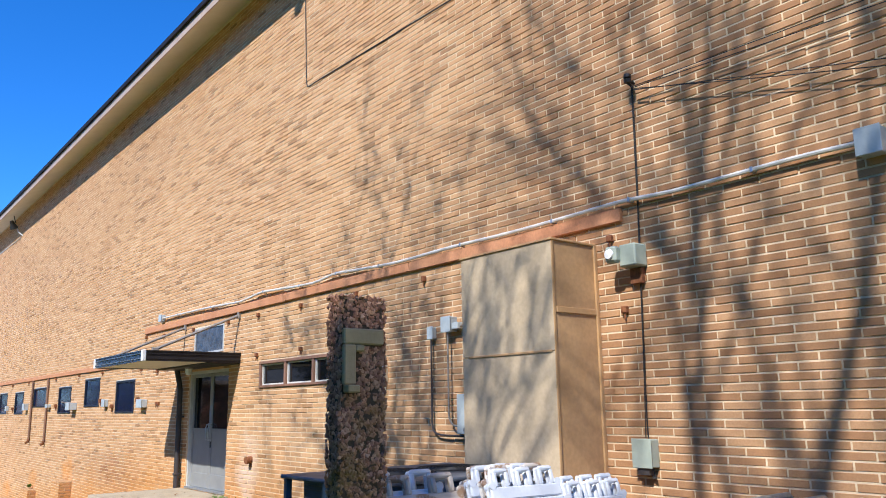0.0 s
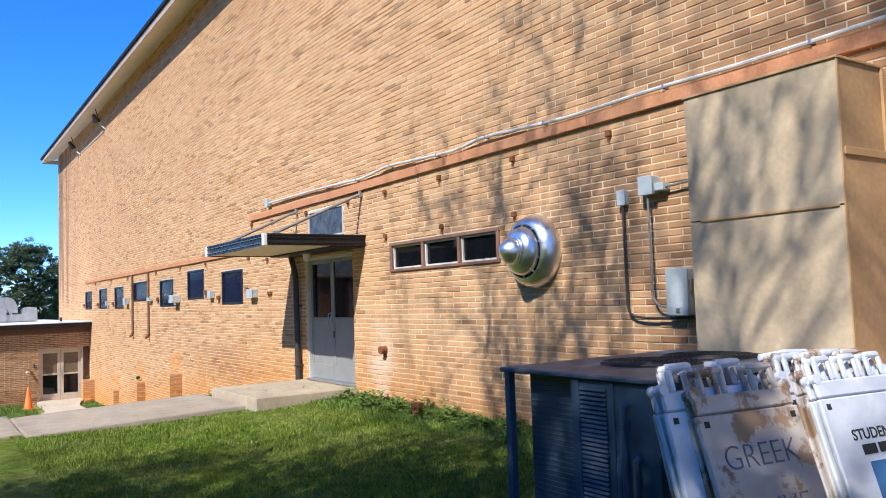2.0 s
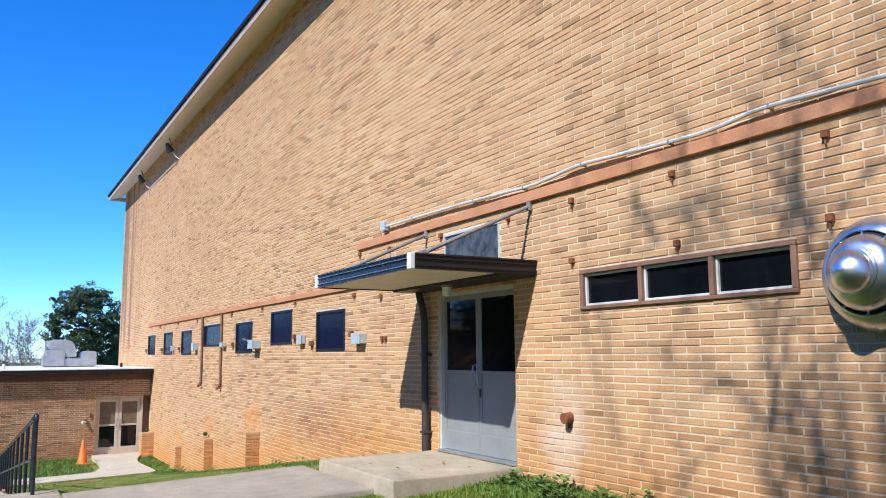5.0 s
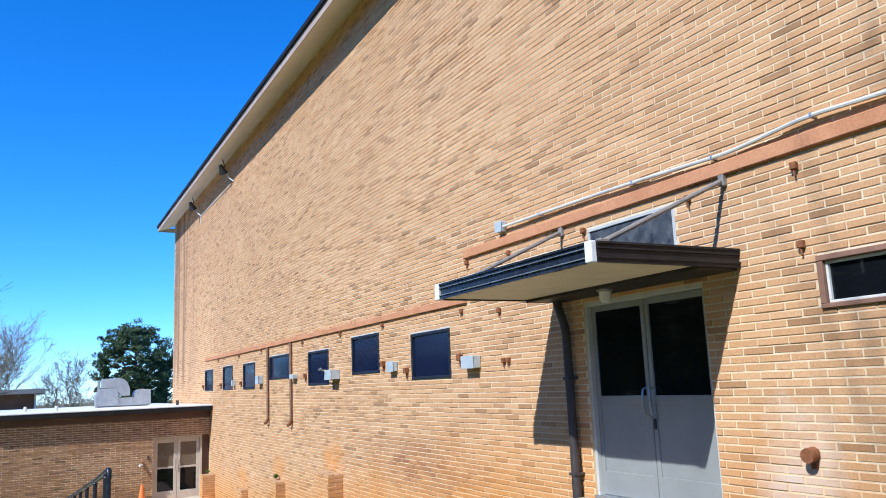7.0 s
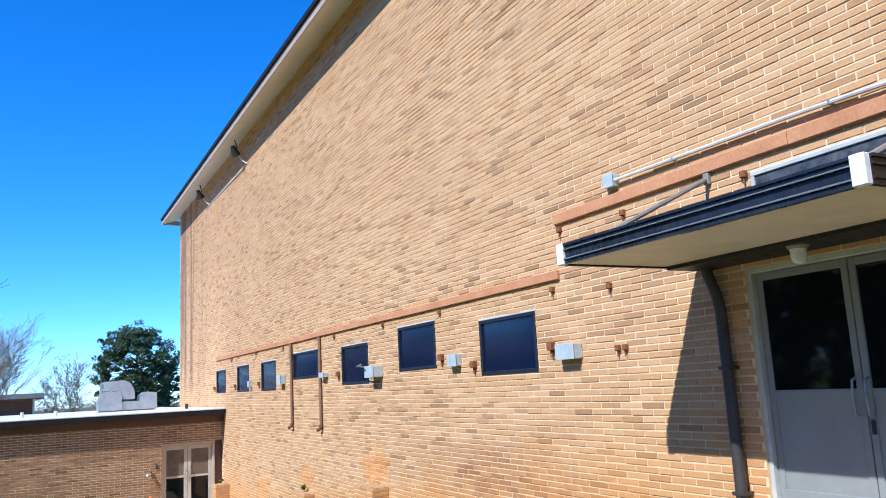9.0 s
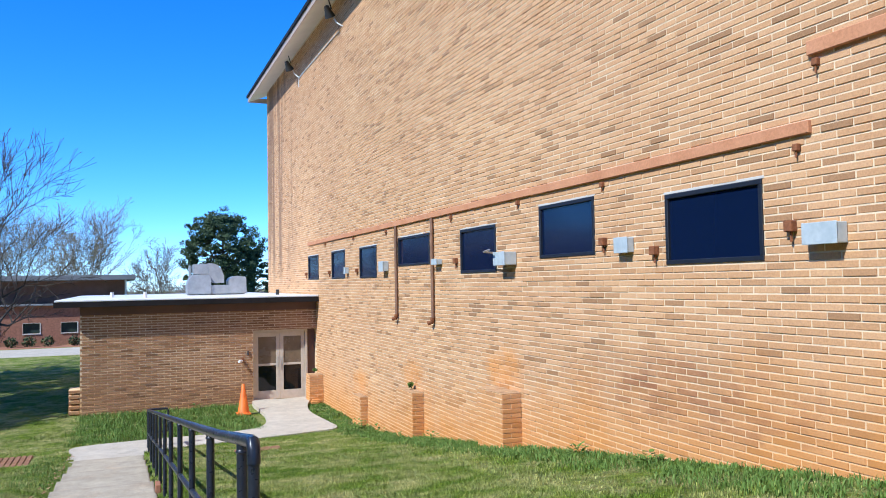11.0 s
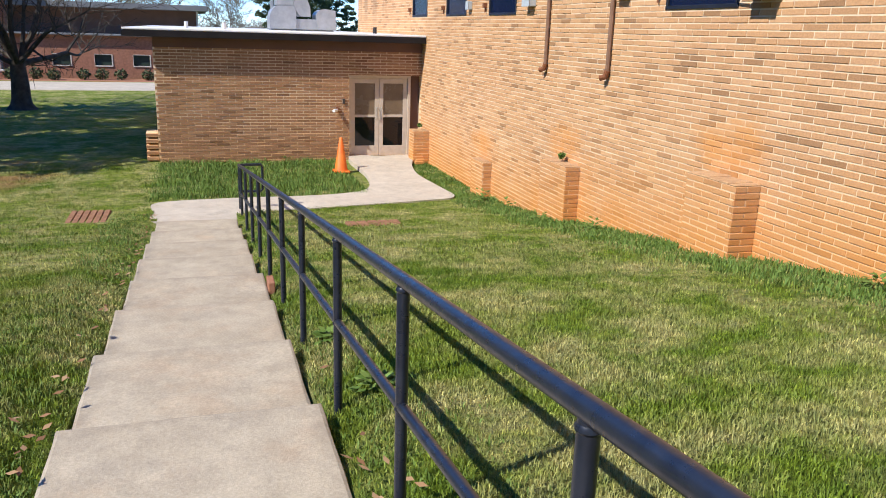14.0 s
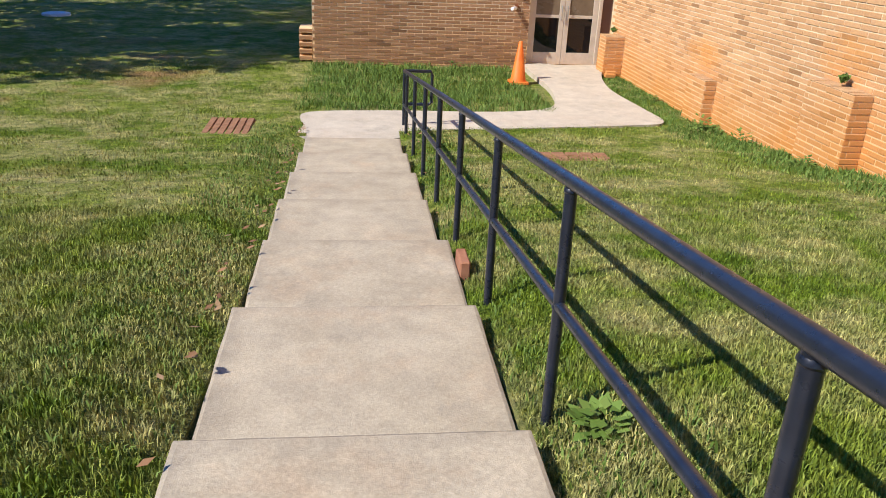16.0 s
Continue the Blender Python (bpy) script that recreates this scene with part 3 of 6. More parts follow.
# strip window of three panes
y0, y1, z0, z1 = STRIP
w = base("window_8", WX, (y0 + y1) / 2, z0, "three-light strip window with brown frame and white sashes", "window", kind="structure")
g = Geo().box(WX - 0.03, WX + 0.08, y0, y1, z0, z0 + 0.035, 0.005).box(WX - 0.03, WX + 0.08, y0, y1, z1 - 0.045, z1, 0.005)
edges = (y0, y0 + 0.80, y0 + 1.62, y1)
for k, e in enumerate(edges):
    a = e if k == 0 else e - 0.05 if k == 3 else e - 0.025
    g.box(WX - 0.028, WX + 0.08, a, a + 0.05, z0 + 0.036, z1 - 0.046, 0.004)
part("window_frame", g, BROWNFRAME, w)
for k in range(3):
    a, b2 = edges[k] + (0.052 if k == 0 else 0.027), edges[k + 1] - (0.052 if k == 2 else 0.027)
    lo, hi, s = z0 + 0.037, z1 - 0.047, 0.022
    g = Geo()
    for p in ((a, b2, lo, lo + s), (a, b2, hi - s, hi), (a, a + s, lo + s, hi - s), (b2 - s, b2, lo + s, hi - s)):
        g.box(WX + 0.005, WX + 0.05, *p, 0.003)
    sash = part("sash", g, WHITEFRAME, w, "dull white sash")
    part("pane", Geo().box(WX + 0.03, WX + 0.036, a + s, b2 - s, lo + s, hi - s), DARKGLASS, sash)

# covered transom over the canopy
y0, y1, z0, z1 = PANEL
w = base("window_9", WX, (y0 + y1) / 2, z0, "transom opening covered with a peeling dark sheet", "window", kind="structure")
g = Geo()
for p in ((y0, y1, z1 - 0.035, z1), (y0, y1, z0, z0 + 0.035), (y0, y0 + 0.035, z0 + 0.036, z1 - 0.036), (y1 - 0.035, y1, z0 + 0.036, z1 - 0.036)):
    g.box(WX - 0.012, WX + 0.05, *p, 0.004)
part("window_frame", g, DOORFRAME, w)
part("cover_sheet", Geo().box(WX + 0.005, WX + 0.02, y0 + 0.036, y1 - 0.036, z0 + 0.036, z1 - 0.036), SIGNGLASS, w, "peeling dark sheet")

# gym double door
y0, y1, z0, z1 = DOOR
DX = WX + 0.07
d1 = base("door_1", DX, (y0 + y1) / 2, z0, "closed grey metal double door with dark upper glazing", "door", kind="structure")
g = Geo().box(DX - 0.05, DX + 0.1, y0, y0 + 0.04, z0, z1, 0.006).box(DX - 0.05, DX + 0.1, y1 - 0.04, y1, z0, z1, 0.006).box(DX - 0.05, DX + 0.1, y0 + 0.041, y1 - 0.041, z1 - 0.045, z1, 0.006)
part("door_frame", g, DOORFRAME, d1)
mid = (y0 + y1) / 2
for k, (a, b2) in enumerate(((y0 + 0.044, mid - 0.004), (mid + 0.004, y1 - 0.044))):
    lo, hi, st = z0 + 0.02, z1 - 0.05, 0.055
    g = Geo()
    for p in ((a, a + st, lo, hi), (b2 - st, b2, lo, hi), (a + st, b2 - st, hi - 0.06, hi), (a + st, b2 - st, lo + 0.93, lo + 1.0), (a + st, b2 - st, lo, lo + 0.24)):
        g.box(DX, DX + 0.045, *p, 0.004)
    leaf = part("leaf", g, DOORGREY, d1, "grey painted metal leaf")
    part("panel", Geo().box(DX + 0.012, DX + 0.03, a + st, b2 - st, lo + 0.24, lo + 0.93), DOORGREY, leaf)
    part("pane", Geo().box(DX + 0.016, DX + 0.024, a + st, b2 - st, lo + 1.0, hi - 0.06), DARKGLASS, leaf, "dark door glass")
    hy = mid - 0.05 if k == 0 else mid + 0.05
    g = Geo().tube([(DX, hy, lo + 0.80), (DX - 0.05, hy, lo + 0.82), (DX - 0.06, hy, lo + 0.9), (DX - 0.06, hy, lo + 1.0), (DX - 0.05, hy, lo + 1.06), (DX, hy, lo + 1.08)], 0.010, 8)
    part("door_handle", g, STEEL, leaf, "bent metal pull handle", True)
part("lock", Geo().box(DX - 0.012, DX, mid - 0.055, mid - 0.02, z0 + 0.70, z0 + 0.80, 0.004), CANOPY_DARK, d1)
part("threshold", Geo().box(WX - 0.02, DX + 0.08, y0, y1, z0 - 0.015, z0 + 0.018, 0.004), STEEL, d1)

# annex
AY, AX0, AX1 = 34.45, -0.40, WX
ADOOR = (3.92, 5.46, -1.74, 0.21)
g = Geo()
wall_boxes(g, AX0, WX - 0.002, -2.6, 0.98, [(ADOOR[0], WX, ADOOR[2], ADOOR[3])], lambda p, q, lo, hi: (p, q, AY, AY + 0.3, lo, hi))
g.box(AX0, AX0 + 0.3, AY + 0.301, AY + 13, -2.6, 0.98)
wall_2 = solo("wall_2", g, MORTAR, "low brown brick annex wall beside the gymnasium", "wall", kind="structure")
g = Geo()
for b in lay(AX0 + 0.004, WX - 0.01, -2.0, 0.80, [(ADOOR[0], WX, ADOOR[2], ADOOR[3])], 0.1):
    if not (1.2 < b[0] < 3.6 and -1.2 < b[2] < -0.2):
        brick_face(g, "y", AY, 0.006, b)
annex_far = new("brickwork", g.mesh("brickwork", ANNEX_BRICK, fix=False))
annex_far.parent = wall_2
tagged(annex_far, kind="stuff")
g = Geo().box(AX0 - 0.55, WX - 0.012, 34.13, AY + 13.2, 0.985, 1.03)
plinth = base("brick_plinth", AX0 - 0.13, AY + 0.4, -1.9, "low clay-stained brick footing beside the annex corner", "plinth", kind="structure")
for k in range(13):
    z = -2.0 + k * COURSE
    for c in range(2):
        off = 0.13 * (k % 2)
        part("brick", Geo().box(AX0 - 0.27 + 0.005 * (k > 10), AX0 - 0.014, AY + 0.15 + c * 0.29 + off, AY + 0.15 + c * 0.29 + off + 0.278, z, z + COURSE - 0.011, 0.002), ANNEX_BRICK, plinth)
    part("mortar_bed", Geo().box(AX0 - 0.267, AX0 - 0.015, AY + 0.153, AY + 0.85, z + COURSE - 0.0108, z + COURSE - 0.0002), MORTAR, plinth)
g = Geo().box(AX0 - 0.55, WX - 0.012, 34.13, AY + 13.2, 0.985, 1.03)
solo("ceiling_2", g, FARBAND, "dark brown annex eave boards", "soffit", kind="structure")
roof_2 = base("roof_2", 2.5, 40, 1.0, "flat annex roof with white membrane and dark fascia", "roof", kind="structure")
part("fascia", Geo().box(AX0 - 0.57, WX - 0.012, 34.105, 34.128, 0.975, 1.11, 0.003).box(AX0 - 0.59, AX0 - 0.57, 34.13, AY + 13.2, 0.975, 1.11, 0.003), FASCIA, roof_2, "dark brown fascia")
# darker brown band across the top of the annex brick
part("band", Geo().box(AX0, WX - 0.014, AY - 0.03, AY - 0.002, 0.76, 0.98, 0.003), FARBAND, roof_2, "dark brown band")
part("membrane", Geo().box(AX0 - 0.57, WX - 0.012, 34.11, AY + 13.2, 1.115, 1.16, 0.01), ROOFWHITE, roof_2, "white roof membrane")
# dark panel painting the shade at the right of the door recess
solo("trim_3", Geo().box(5.47, WX - 0.012, AY + 0.24, AY + 0.30, ADOOR[2], ADOOR[3] - 0.004, 0.003), FARBAND, "dark brown panel painting the shade in the annex door recess", "trim", kind="structure")
x0, x1, z0, z1 = ADOOR
d2 = base("door_2", (x0 + x1) / 2, AY, z0, "almond aluminium double door with full glazing", "door", kind="structure")
YD = AY + 0.20
g = Geo().box(x0, x0 + 0.07, YD - 0.05, YD + 0.08, z0, z1, 0.005).box(x1 - 0.07, x1, YD - 0.05, YD + 0.08, z0, z1, 0.005).box(x0 + 0.071, x1 - 0.071, YD - 0.05, YD + 0.08, z1 - 0.07, z1 - 0.001, 0.005)
part("door_frame", g, ALMOND, d2)
mid = (x0 + x1) / 2
for k, (a, b2) in enumerate(((x0 + 0.074, mid - 0.004), (mid + 0.004, x1 - 0.074))):
    lo, hi, st = z0 + 0.02, z1 - 0.075, 0.10
    g = Geo()
    for p0, p1, q0, q1 in ((a, a + st, lo, hi), (b2 - st, b2, lo, hi), (a + st, b2 - st, hi - 0.12, hi), (a + st, b2 - st, lo + 0.93, lo + 0.99), (a + st, b2 - st, lo, lo + 0.24)):
        g.box(p0, p1, YD, YD + 0.045, q0, q1, 0.004)
    leaf = part("leaf", g, ALMOND, d2, "almond metal leaf")
    for q0, q1 in ((lo + 0.24, lo + 0.93), (lo + 0.99, hi - 0.12)):
        part("pane", Geo().box(a + st, b2 - st, YD + 0.018, YD + 0.026, q0, q1), DOORPANE if q0 > lo + 0.5 else DARKGLASS, leaf)
    hx = mid + (-0.06 if k == 0 else 0.06)
    part("door_handle", Geo().tube([(hx, YD, lo + 0.9), (hx, YD - 0.05, lo + 0.92), (hx, YD - 0.05, lo + 1.15), (hx, YD, lo + 1.17)], 0.011, 8), STEEL, leaf, "", True)

# ground
def ground_mesh():
    xs = np.concatenate([np.arange(-400, -30, 40), np.arange(-30, -6, 2.0), np.arange(-6, 6.01, 0.3), np.arange(8, 40, 4), np.arange(40, 401, 40), [-0.45, -0.215, -0.185, 0.965, 0.995, 1.1]])
    xs.sort()
    ys = np.concatenate([np.arange(-200, -20, 30), np.arange(-20, 2, 2.0), np.arange(2, 36, 0.3), np.arange(36, 70, 2.0), np.arange(75, 160, 10), np.arange(200, 900, 100)])
    X, Y = np.meshgrid(xs, ys)
    rough = np.array([noise.noise((x * 0.9, y * 0.9, 0)) * 0.02 + noise.noise((x * 3, y * 3, 4)) * 0.008 for x, y in zip(X.ravel(), Y.ravel())]).reshape(X.shape)
    Z = ground_z(X, Y) + rough
    n, m = len(xs), len(ys)
    gg = Geo()
    gg.v = [tuple(p) for p in np.stack([X.ravel(), Y.ravel(), Z.ravel()], 1).tolist()]
    gg.f = [(j * n + i, j * n + i + 1, (j + 1) * n + i + 1, (j + 1) * n + i) for j in range(m - 1) for i in range(n - 1)]
    return gg


solo("ground", ground_mesh(), LAWN, "sloping mown lawn with dry and bare patches", "lawn", kind="structure", smooth=True, fix=False)

# concrete walk, steps and paths
SX0, SX1 = -0.20, 0.985
STEP_Y = [15.47 + 1.257 * k for k in range(11)]
stair = base("stairs", 0.4, 15.4, -0.2, "long worn concrete garden steps with deep treads", "stairs", kind="structure")


def rough_slab(x0, x1, y0, y1, z0, z1, seed, b=0.022, nx=10, ny=10, climb=0.0):
    """A cast slab with rounded, slightly chipped edges."""
    gg = Geo()
    rnd = random.Random(seed)
    rows = []
    for j in range(ny + 1):
        row = []
        for i in range(nx + 1):
            x, y = x0 + (x1 - x0) * i / nx, y0 + (y1 - y0) * j / ny
            wob = 0.008 * noise.noise((x * 4 + seed, y * 4, seed))
            z = z1 + climb * i / nx + 0.004 * noise.noise((x * 2, y * 2, seed * 3.0))
            if i in (0, nx):
                x += wob
            if j in (0, ny):
                y += wob
            row.append((x, y, z))
        rows.append(row)
    top = []
    for j in range(ny + 1):
        for i in range(nx + 1):
            x, y, z = rows[j][i]
            x = min(max(x, x0 + b), x1 - b) if i in (0, nx) else x
            y = min(max(y, y0 + b), y1 - b) if j in (0, ny) else y
            top.append((x, y, z))
    w = nx + 1
    gg.add(top, [(j * w + i, j * w + i + 1, (j + 1) * w + i + 1, (j + 1) * w + i) for j in range(ny) for i in range(nx)])
    rim = [(0, i) for i in range(nx + 1)] + [(j, nx) for j in range(1, ny + 1)] + [(ny, i) for i in range(nx - 1, -1, -1)] + [(j, 0) for j in range(ny - 1, 0, -1)]
    n = len(rim)
    ring0 = [top[j * w + i] for j, i in rim]
    ring1 = [(rows[j][i][0], rows[j][i][1], rows[j][i][2] - b) for j, i in rim]
    ringm = [((a[0] * 0.3 + c[0] * 0.7), (a[1] * 0.3 + c[1] * 0.7), a[2] - b * 0.3) for a, c in zip(ring0, ring1)]
    ring2 = [(p[0], p[1], z0) for p in ring1]
    gg.add(ring0 + ringm + ring1 + ring2, [(k + r * n, (k + 1) % n + r * n, (k + 1) % n + (r + 1) * n, k + (r + 1) * n) for r in range(3) for k in range(n)])
    return gg


for k in range(10):
    z = 0.0 - 0.163 * (k + 1)
    sl = rough_slab(SX0 + random.uniform(-0.012, 0.012), SX1 + random.uniform(-0.012, 0.012), STEP_Y[k] - 0.03 + 0.025, STEP_Y[k + 1] + 0.02, z - 0.42, z, 11 + k)
    part("step", sl, CONCRETE, stair, "", True)

path_1 = base("path", 1.8, 14.3, 0.0, "pale concrete path from the door stoop to the steps", "path", kind="structure")
part("slab", rough_slab(-1.3, 1.35, 13.35, 15.50, -0.3, 0.022, 41, climb=0.03), GREYCONC, path_1, "", True)
part("slab", rough_slab(1.36, 4.115, 13.05, 15.15, -0.3, 0.06, 42, climb=0.09), GREYCONC, path_1, "", True)


def flat_path(name, outline, z, material, label, category):
    """A path cut to a curved outline, a hand high."""
    pts = []
    n = len(outline)
    for i in range(n):
        p0, p1, p2, p3 = (Vector(outline[(i + k) % n]) for k in (-1, 0, 1, 2))
        for s in range(5):
            t = s / 5
            pts.append(tuple(0.5 * ((2 * p1) + (p2 - p0) * t + (2 * p0 - 5 * p1 + 4 * p2 - p3) * t * t + (3 * p1 - p0 - 3 * p2 + p3) * t ** 3)))
    return solo(name, Geo().prism(pts, z - 0.25, z), material, label, category, kind="structure")


flat_path("path", [(-0.25, 28.3), (-0.28, 29.0), (-0.26, 29.75), (1.0, 29.95), (2.5, 29.98), (3.35, 30.25), (3.68, 30.9), (3.84, 32.2), (3.9, 34.44), (4.7, 34.445), (5.46, 34.44), (5.1, 33.0), (4.93, 31.8), (5.0, 30.4), (5.0, 29.5), (4.4, 29.25), (2.5, 28.95), (1.2, 28.75), (0.9, 28.3)],
          -1.70, PATHCONC, "pale concrete path curving to the annex door", "path")
g = Geo().box(-40, 4, 56.2, 61.5, -2.1, -1.86, 0.02)
solo("pavement", g, PATHCONC, "pale far walk along the other building", "pavement", kind="structure")

# stoop
stoop = base("stoop", 4.9, 13.6, 0, "worn concrete door stoop slab", "stoop", kind="structure")
part("slab", rough_slab(4.12, WX - 0.002, 12.62, 14.62, -0.2, 0.28, 61, 0.02), STOOPCONC, stoop, "", True)


# ---- things on the gymnasium wall ----
canopy = base("door_canopy", 4.9, 13.6, 2.37, "dark bronze metal door canopy with white corners hung from rods", "canopy")
CX0, CY0, CY1, CZ0, CZ1 = 4.16, 12.28, 14.90, 2.37, 2.53
layers = ((CZ0, CZ0 + 0.03, 0.004), (CZ0 + 0.031, CZ0 + 0.046, 0.014), (CZ0 + 0.047, CZ1 - 0.056, -0.004), (CZ1 - 0.055, CZ1 - 0.042, 0.010), (CZ1 - 0.041, CZ1 - 0.018, 0.002), (CZ1 - 0.017, CZ1, 0.016))
outline = [(d, z) for lo, hi, d in layers for z in (lo, hi)]


def moulding(section, a, b2, place):
    """A ribbed metal edge: one section run from a to b2, set in the world by place(run, out, z)."""
    sec = section + [(-0.03, section[-1][1]), (-0.03, section[0][1])]
    n = len(sec)
    return Geo().add([place(r, d, z) for r in (a, b2) for d, z in sec], [tuple(range(n)), tuple(range(2 * n - 1, n - 1, -1))] + [(k, k + n, (k + 1) % n + n, (k + 1) % n) for k in range(n)])


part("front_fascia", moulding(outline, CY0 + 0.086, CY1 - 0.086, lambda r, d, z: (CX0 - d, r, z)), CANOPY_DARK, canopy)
# pale strips put the light caught by the ribs into colour
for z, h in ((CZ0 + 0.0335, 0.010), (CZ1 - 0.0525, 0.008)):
    part("reveal_strip", Geo().box(CX0 - 0.019, CX0 - 0.0105, CY0 + 0.087, CY1 - 0.087, z, z + h, 0.002), STEEL, canopy, "pale strip painting the light on a rib")
for edge, sg in ((CY0, -1), (CY1, 1)):
    part("side_fascia", moulding(outline, CX0 + 0.031, WX - 0.01, lambda r, d, z: (r, edge + sg * d, z)), CANOPY_SIDE, canopy)
part("roof_sheet", Geo().box(CX0 + 0.031, WX - 0.01, CY0 + 0.031, CY1 - 0.031, CZ1 - 0.04, CZ1 - 0.012), CANOPY_DARK, canopy)
for a, b2 in ((CY0 + 0.0, CY0 + 0.085), (CY1 - 0.085, CY1 - 0.0)):
    part("corner_cap", Geo().box(CX0 - 0.02, CX0 + 0.03, a, b2, CZ0 - 0.002, CZ1 + 0.004, 0.005), CANOPY_WHITE, canopy, "chalky white corner cap")
part("underside", Geo().box(CX0 + 0.031, WX - 0.46, CY0 + 0.031, CY1 - 0.031, CZ0 + 0.012, CZ0 + 0.03, 0.003), CANOPY_UNDER, canopy, "ivory sheet underside")
part("wall_beam", Geo().box(WX - 0.459, WX - 0.008, CY0 + 0.031, CY1 - 0.031, CZ0 - 0.02, CZ0 + 0.06, 0.004), CANOPY_SIDE, canopy)
for y, ye in ((12.36, 12.62), (14.72, 14.62)):
    part("hanger_rod", Geo().tube([(WX - 0.03, y, 3.14), (CX0 + 0.22, ye - 0.2 if y < 13 else ye, CZ1 + 0.03)], 0.022, 8), RODSTEEL, canopy, "weathered hanger rod", True)
    part("bracket", Geo().box(WX - 0.05, WX - 0.001, y - 0.03, y + 0.03, 3.09, 3.19, 0.005), RODSTEEL, canopy)
    part("clevis", Geo().box(CX0 + 0.16, CX0 + 0.26, (ye - 0.2 if y < 13 else ye) - 0.03, (ye - 0.2 if y < 13 else ye) + 0.03, CZ1 - 0.005, CZ1 + 0.05, 0.006), RODSTEEL, canopy)

lamp = base("porch_light", 5.38, 13.68, 2.37, "small porch light with a milky glass globe under the canopy", "light")
part("lamp_base", Geo().turned(pose(5.38, 13.68, 2.30), [(0, 0.082), (0.075, 0.08), (0.08, 0.05), (0.065, 0.03)], 16), RODSTEEL, lamp, "", True)
part("globe", Geo().turned(pose(5.38, 13.68, 2.22), [(0.0, 0.0), (0.04, 0.012), (0.058, 0.05), (0.055, 0.09), (0.06, 0.11)], 16), CANOPY_WHITE, lamp, "milky glass globe", True)

ds = base("downspout", 5.62, 14.67, 0.27, "dark brown downspout beside the grey double door", "downspout")
part("pipe", Geo().tube([(5.56, 14.74, 2.36), (5.575, 14.73, 2.28), (5.60, 14.69, 2.12), (5.612, 14.675, 1.98), (5.615, 14.67, 1.2), (5.615, 14.67, 0.27)], 0.048, 12), DARKPIPE, ds, "", True)
for z in (0.5, 1.5):
    part("strap", Geo().box(5.563, 5.694, 14.615, 14.725, z, z + 0.03, 0.003), DARKPIPE, ds)

# plywood box over an opening
cab = base("plywood_enclosure", 5.4, 5.4, 0.2, "tall tan painted plywood enclosure fixed to the brick wall", "enclosure")
x0, y0, y1, z0, z1 = 5.125, 4.81, 6.01, 0.2, 3.02
part("front_panel", Geo().box(x0, x0 + 0.018, y0, y1, z0, 2.075, 0.003).box(x0 - 0.001, x0 + 0.018, y0, y1, 2.082, z1, 0.003), TANPANEL, cab, "tan plywood front")
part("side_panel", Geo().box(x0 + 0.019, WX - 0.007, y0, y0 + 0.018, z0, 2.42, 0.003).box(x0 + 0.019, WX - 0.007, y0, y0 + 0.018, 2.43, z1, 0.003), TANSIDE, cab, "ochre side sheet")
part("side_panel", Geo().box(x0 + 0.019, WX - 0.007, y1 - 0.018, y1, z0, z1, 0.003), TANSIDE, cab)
part("lid", Geo().box(x0 - 0.015, WX - 0.007, y0 - 0.015, y1 + 0.015, z1, z1 + 0.02, 0.004), TANTRIM, cab)
part("seam_strip", Geo().box(x0 + 0.03, WX - 0.03, y0 - 0.014, y0 - 0.001, 2.40, 2.45, 0.003), TANTRIM, cab)
part("seam_strip", Geo().box(x0 - 0.012, x0 - 0.001, y0 + 0.03, y1 - 0.1, 2.068, 2.088, 0.002), TANTRIM, cab)
part("corner_strip", Geo().box(x0 - 0.008, x0 + 0.02, y0 - 0.010, y0 - 0.001, z0, z1, 0.003), TANTRIM, cab)
part("corner_strip", Geo().box(WX - 0.045, WX - 0.007, y0 - 0.022, y0 - 0.001, z0, z1, 0.003), TANTRIM, cab)

# round vent hood: stacked spun rings, thrown out from the wall
VM = Matrix.Translation((WX - 0.006, 8.47, 2.03)) @ pose(0, 0, 0, 0, -90, 0)
vent = base("round_wall_vent", WX, 8.47, 1.65, "big round spun aluminium wall vent with stepped cone", "vent")
part("bowl", Geo().turned(VM, [(0.30, 0.0), (0.388, 0.004), (0.392, 0.02), (0.385, 0.06), (0.365, 0.11), (0.335, 0.155), (0.30, 0.185), (0.283, 0.19), (0.275, 0.175)], 48), ALUM, vent, "", True)
part("gap", Geo().turned(VM, [(0.276, 0.172), (0.262, 0.176), (0.25, 0.19)], 48), DARKSLOT, vent, "dark gap", True)
part("dome", Geo().turned(VM, [(0.25, 0.178), (0.256, 0.20), (0.25, 0.225), (0.232, 0.262), (0.205, 0.295), (0.175, 0.315), (0.16, 0.32)], 48), ALUM, vent, "", True)
part("cone", Geo().turned(VM, [(0.158, 0.318), (0.162, 0.335), (0.15, 0.345), (0.138, 0.345), (0.142, 0.362), (0.132, 0.385), (0.10, 0.43), (0.055, 0.462), (0.02, 0.474), (0.0, 0.476)], 48), ALUM, vent, "small front cone", True)
for k in range(10):
    a = 2 * math.pi * k / 10
    part("clip", Geo().box(-0.012, 0.012, -0.006, 0.006, 0.16, 0.20, 0.002, VM @ pose(0.264 * math.cos(a), 0.264 * math.sin(a), 0, 0, 0, math.degrees(a))), ALUM, vent)

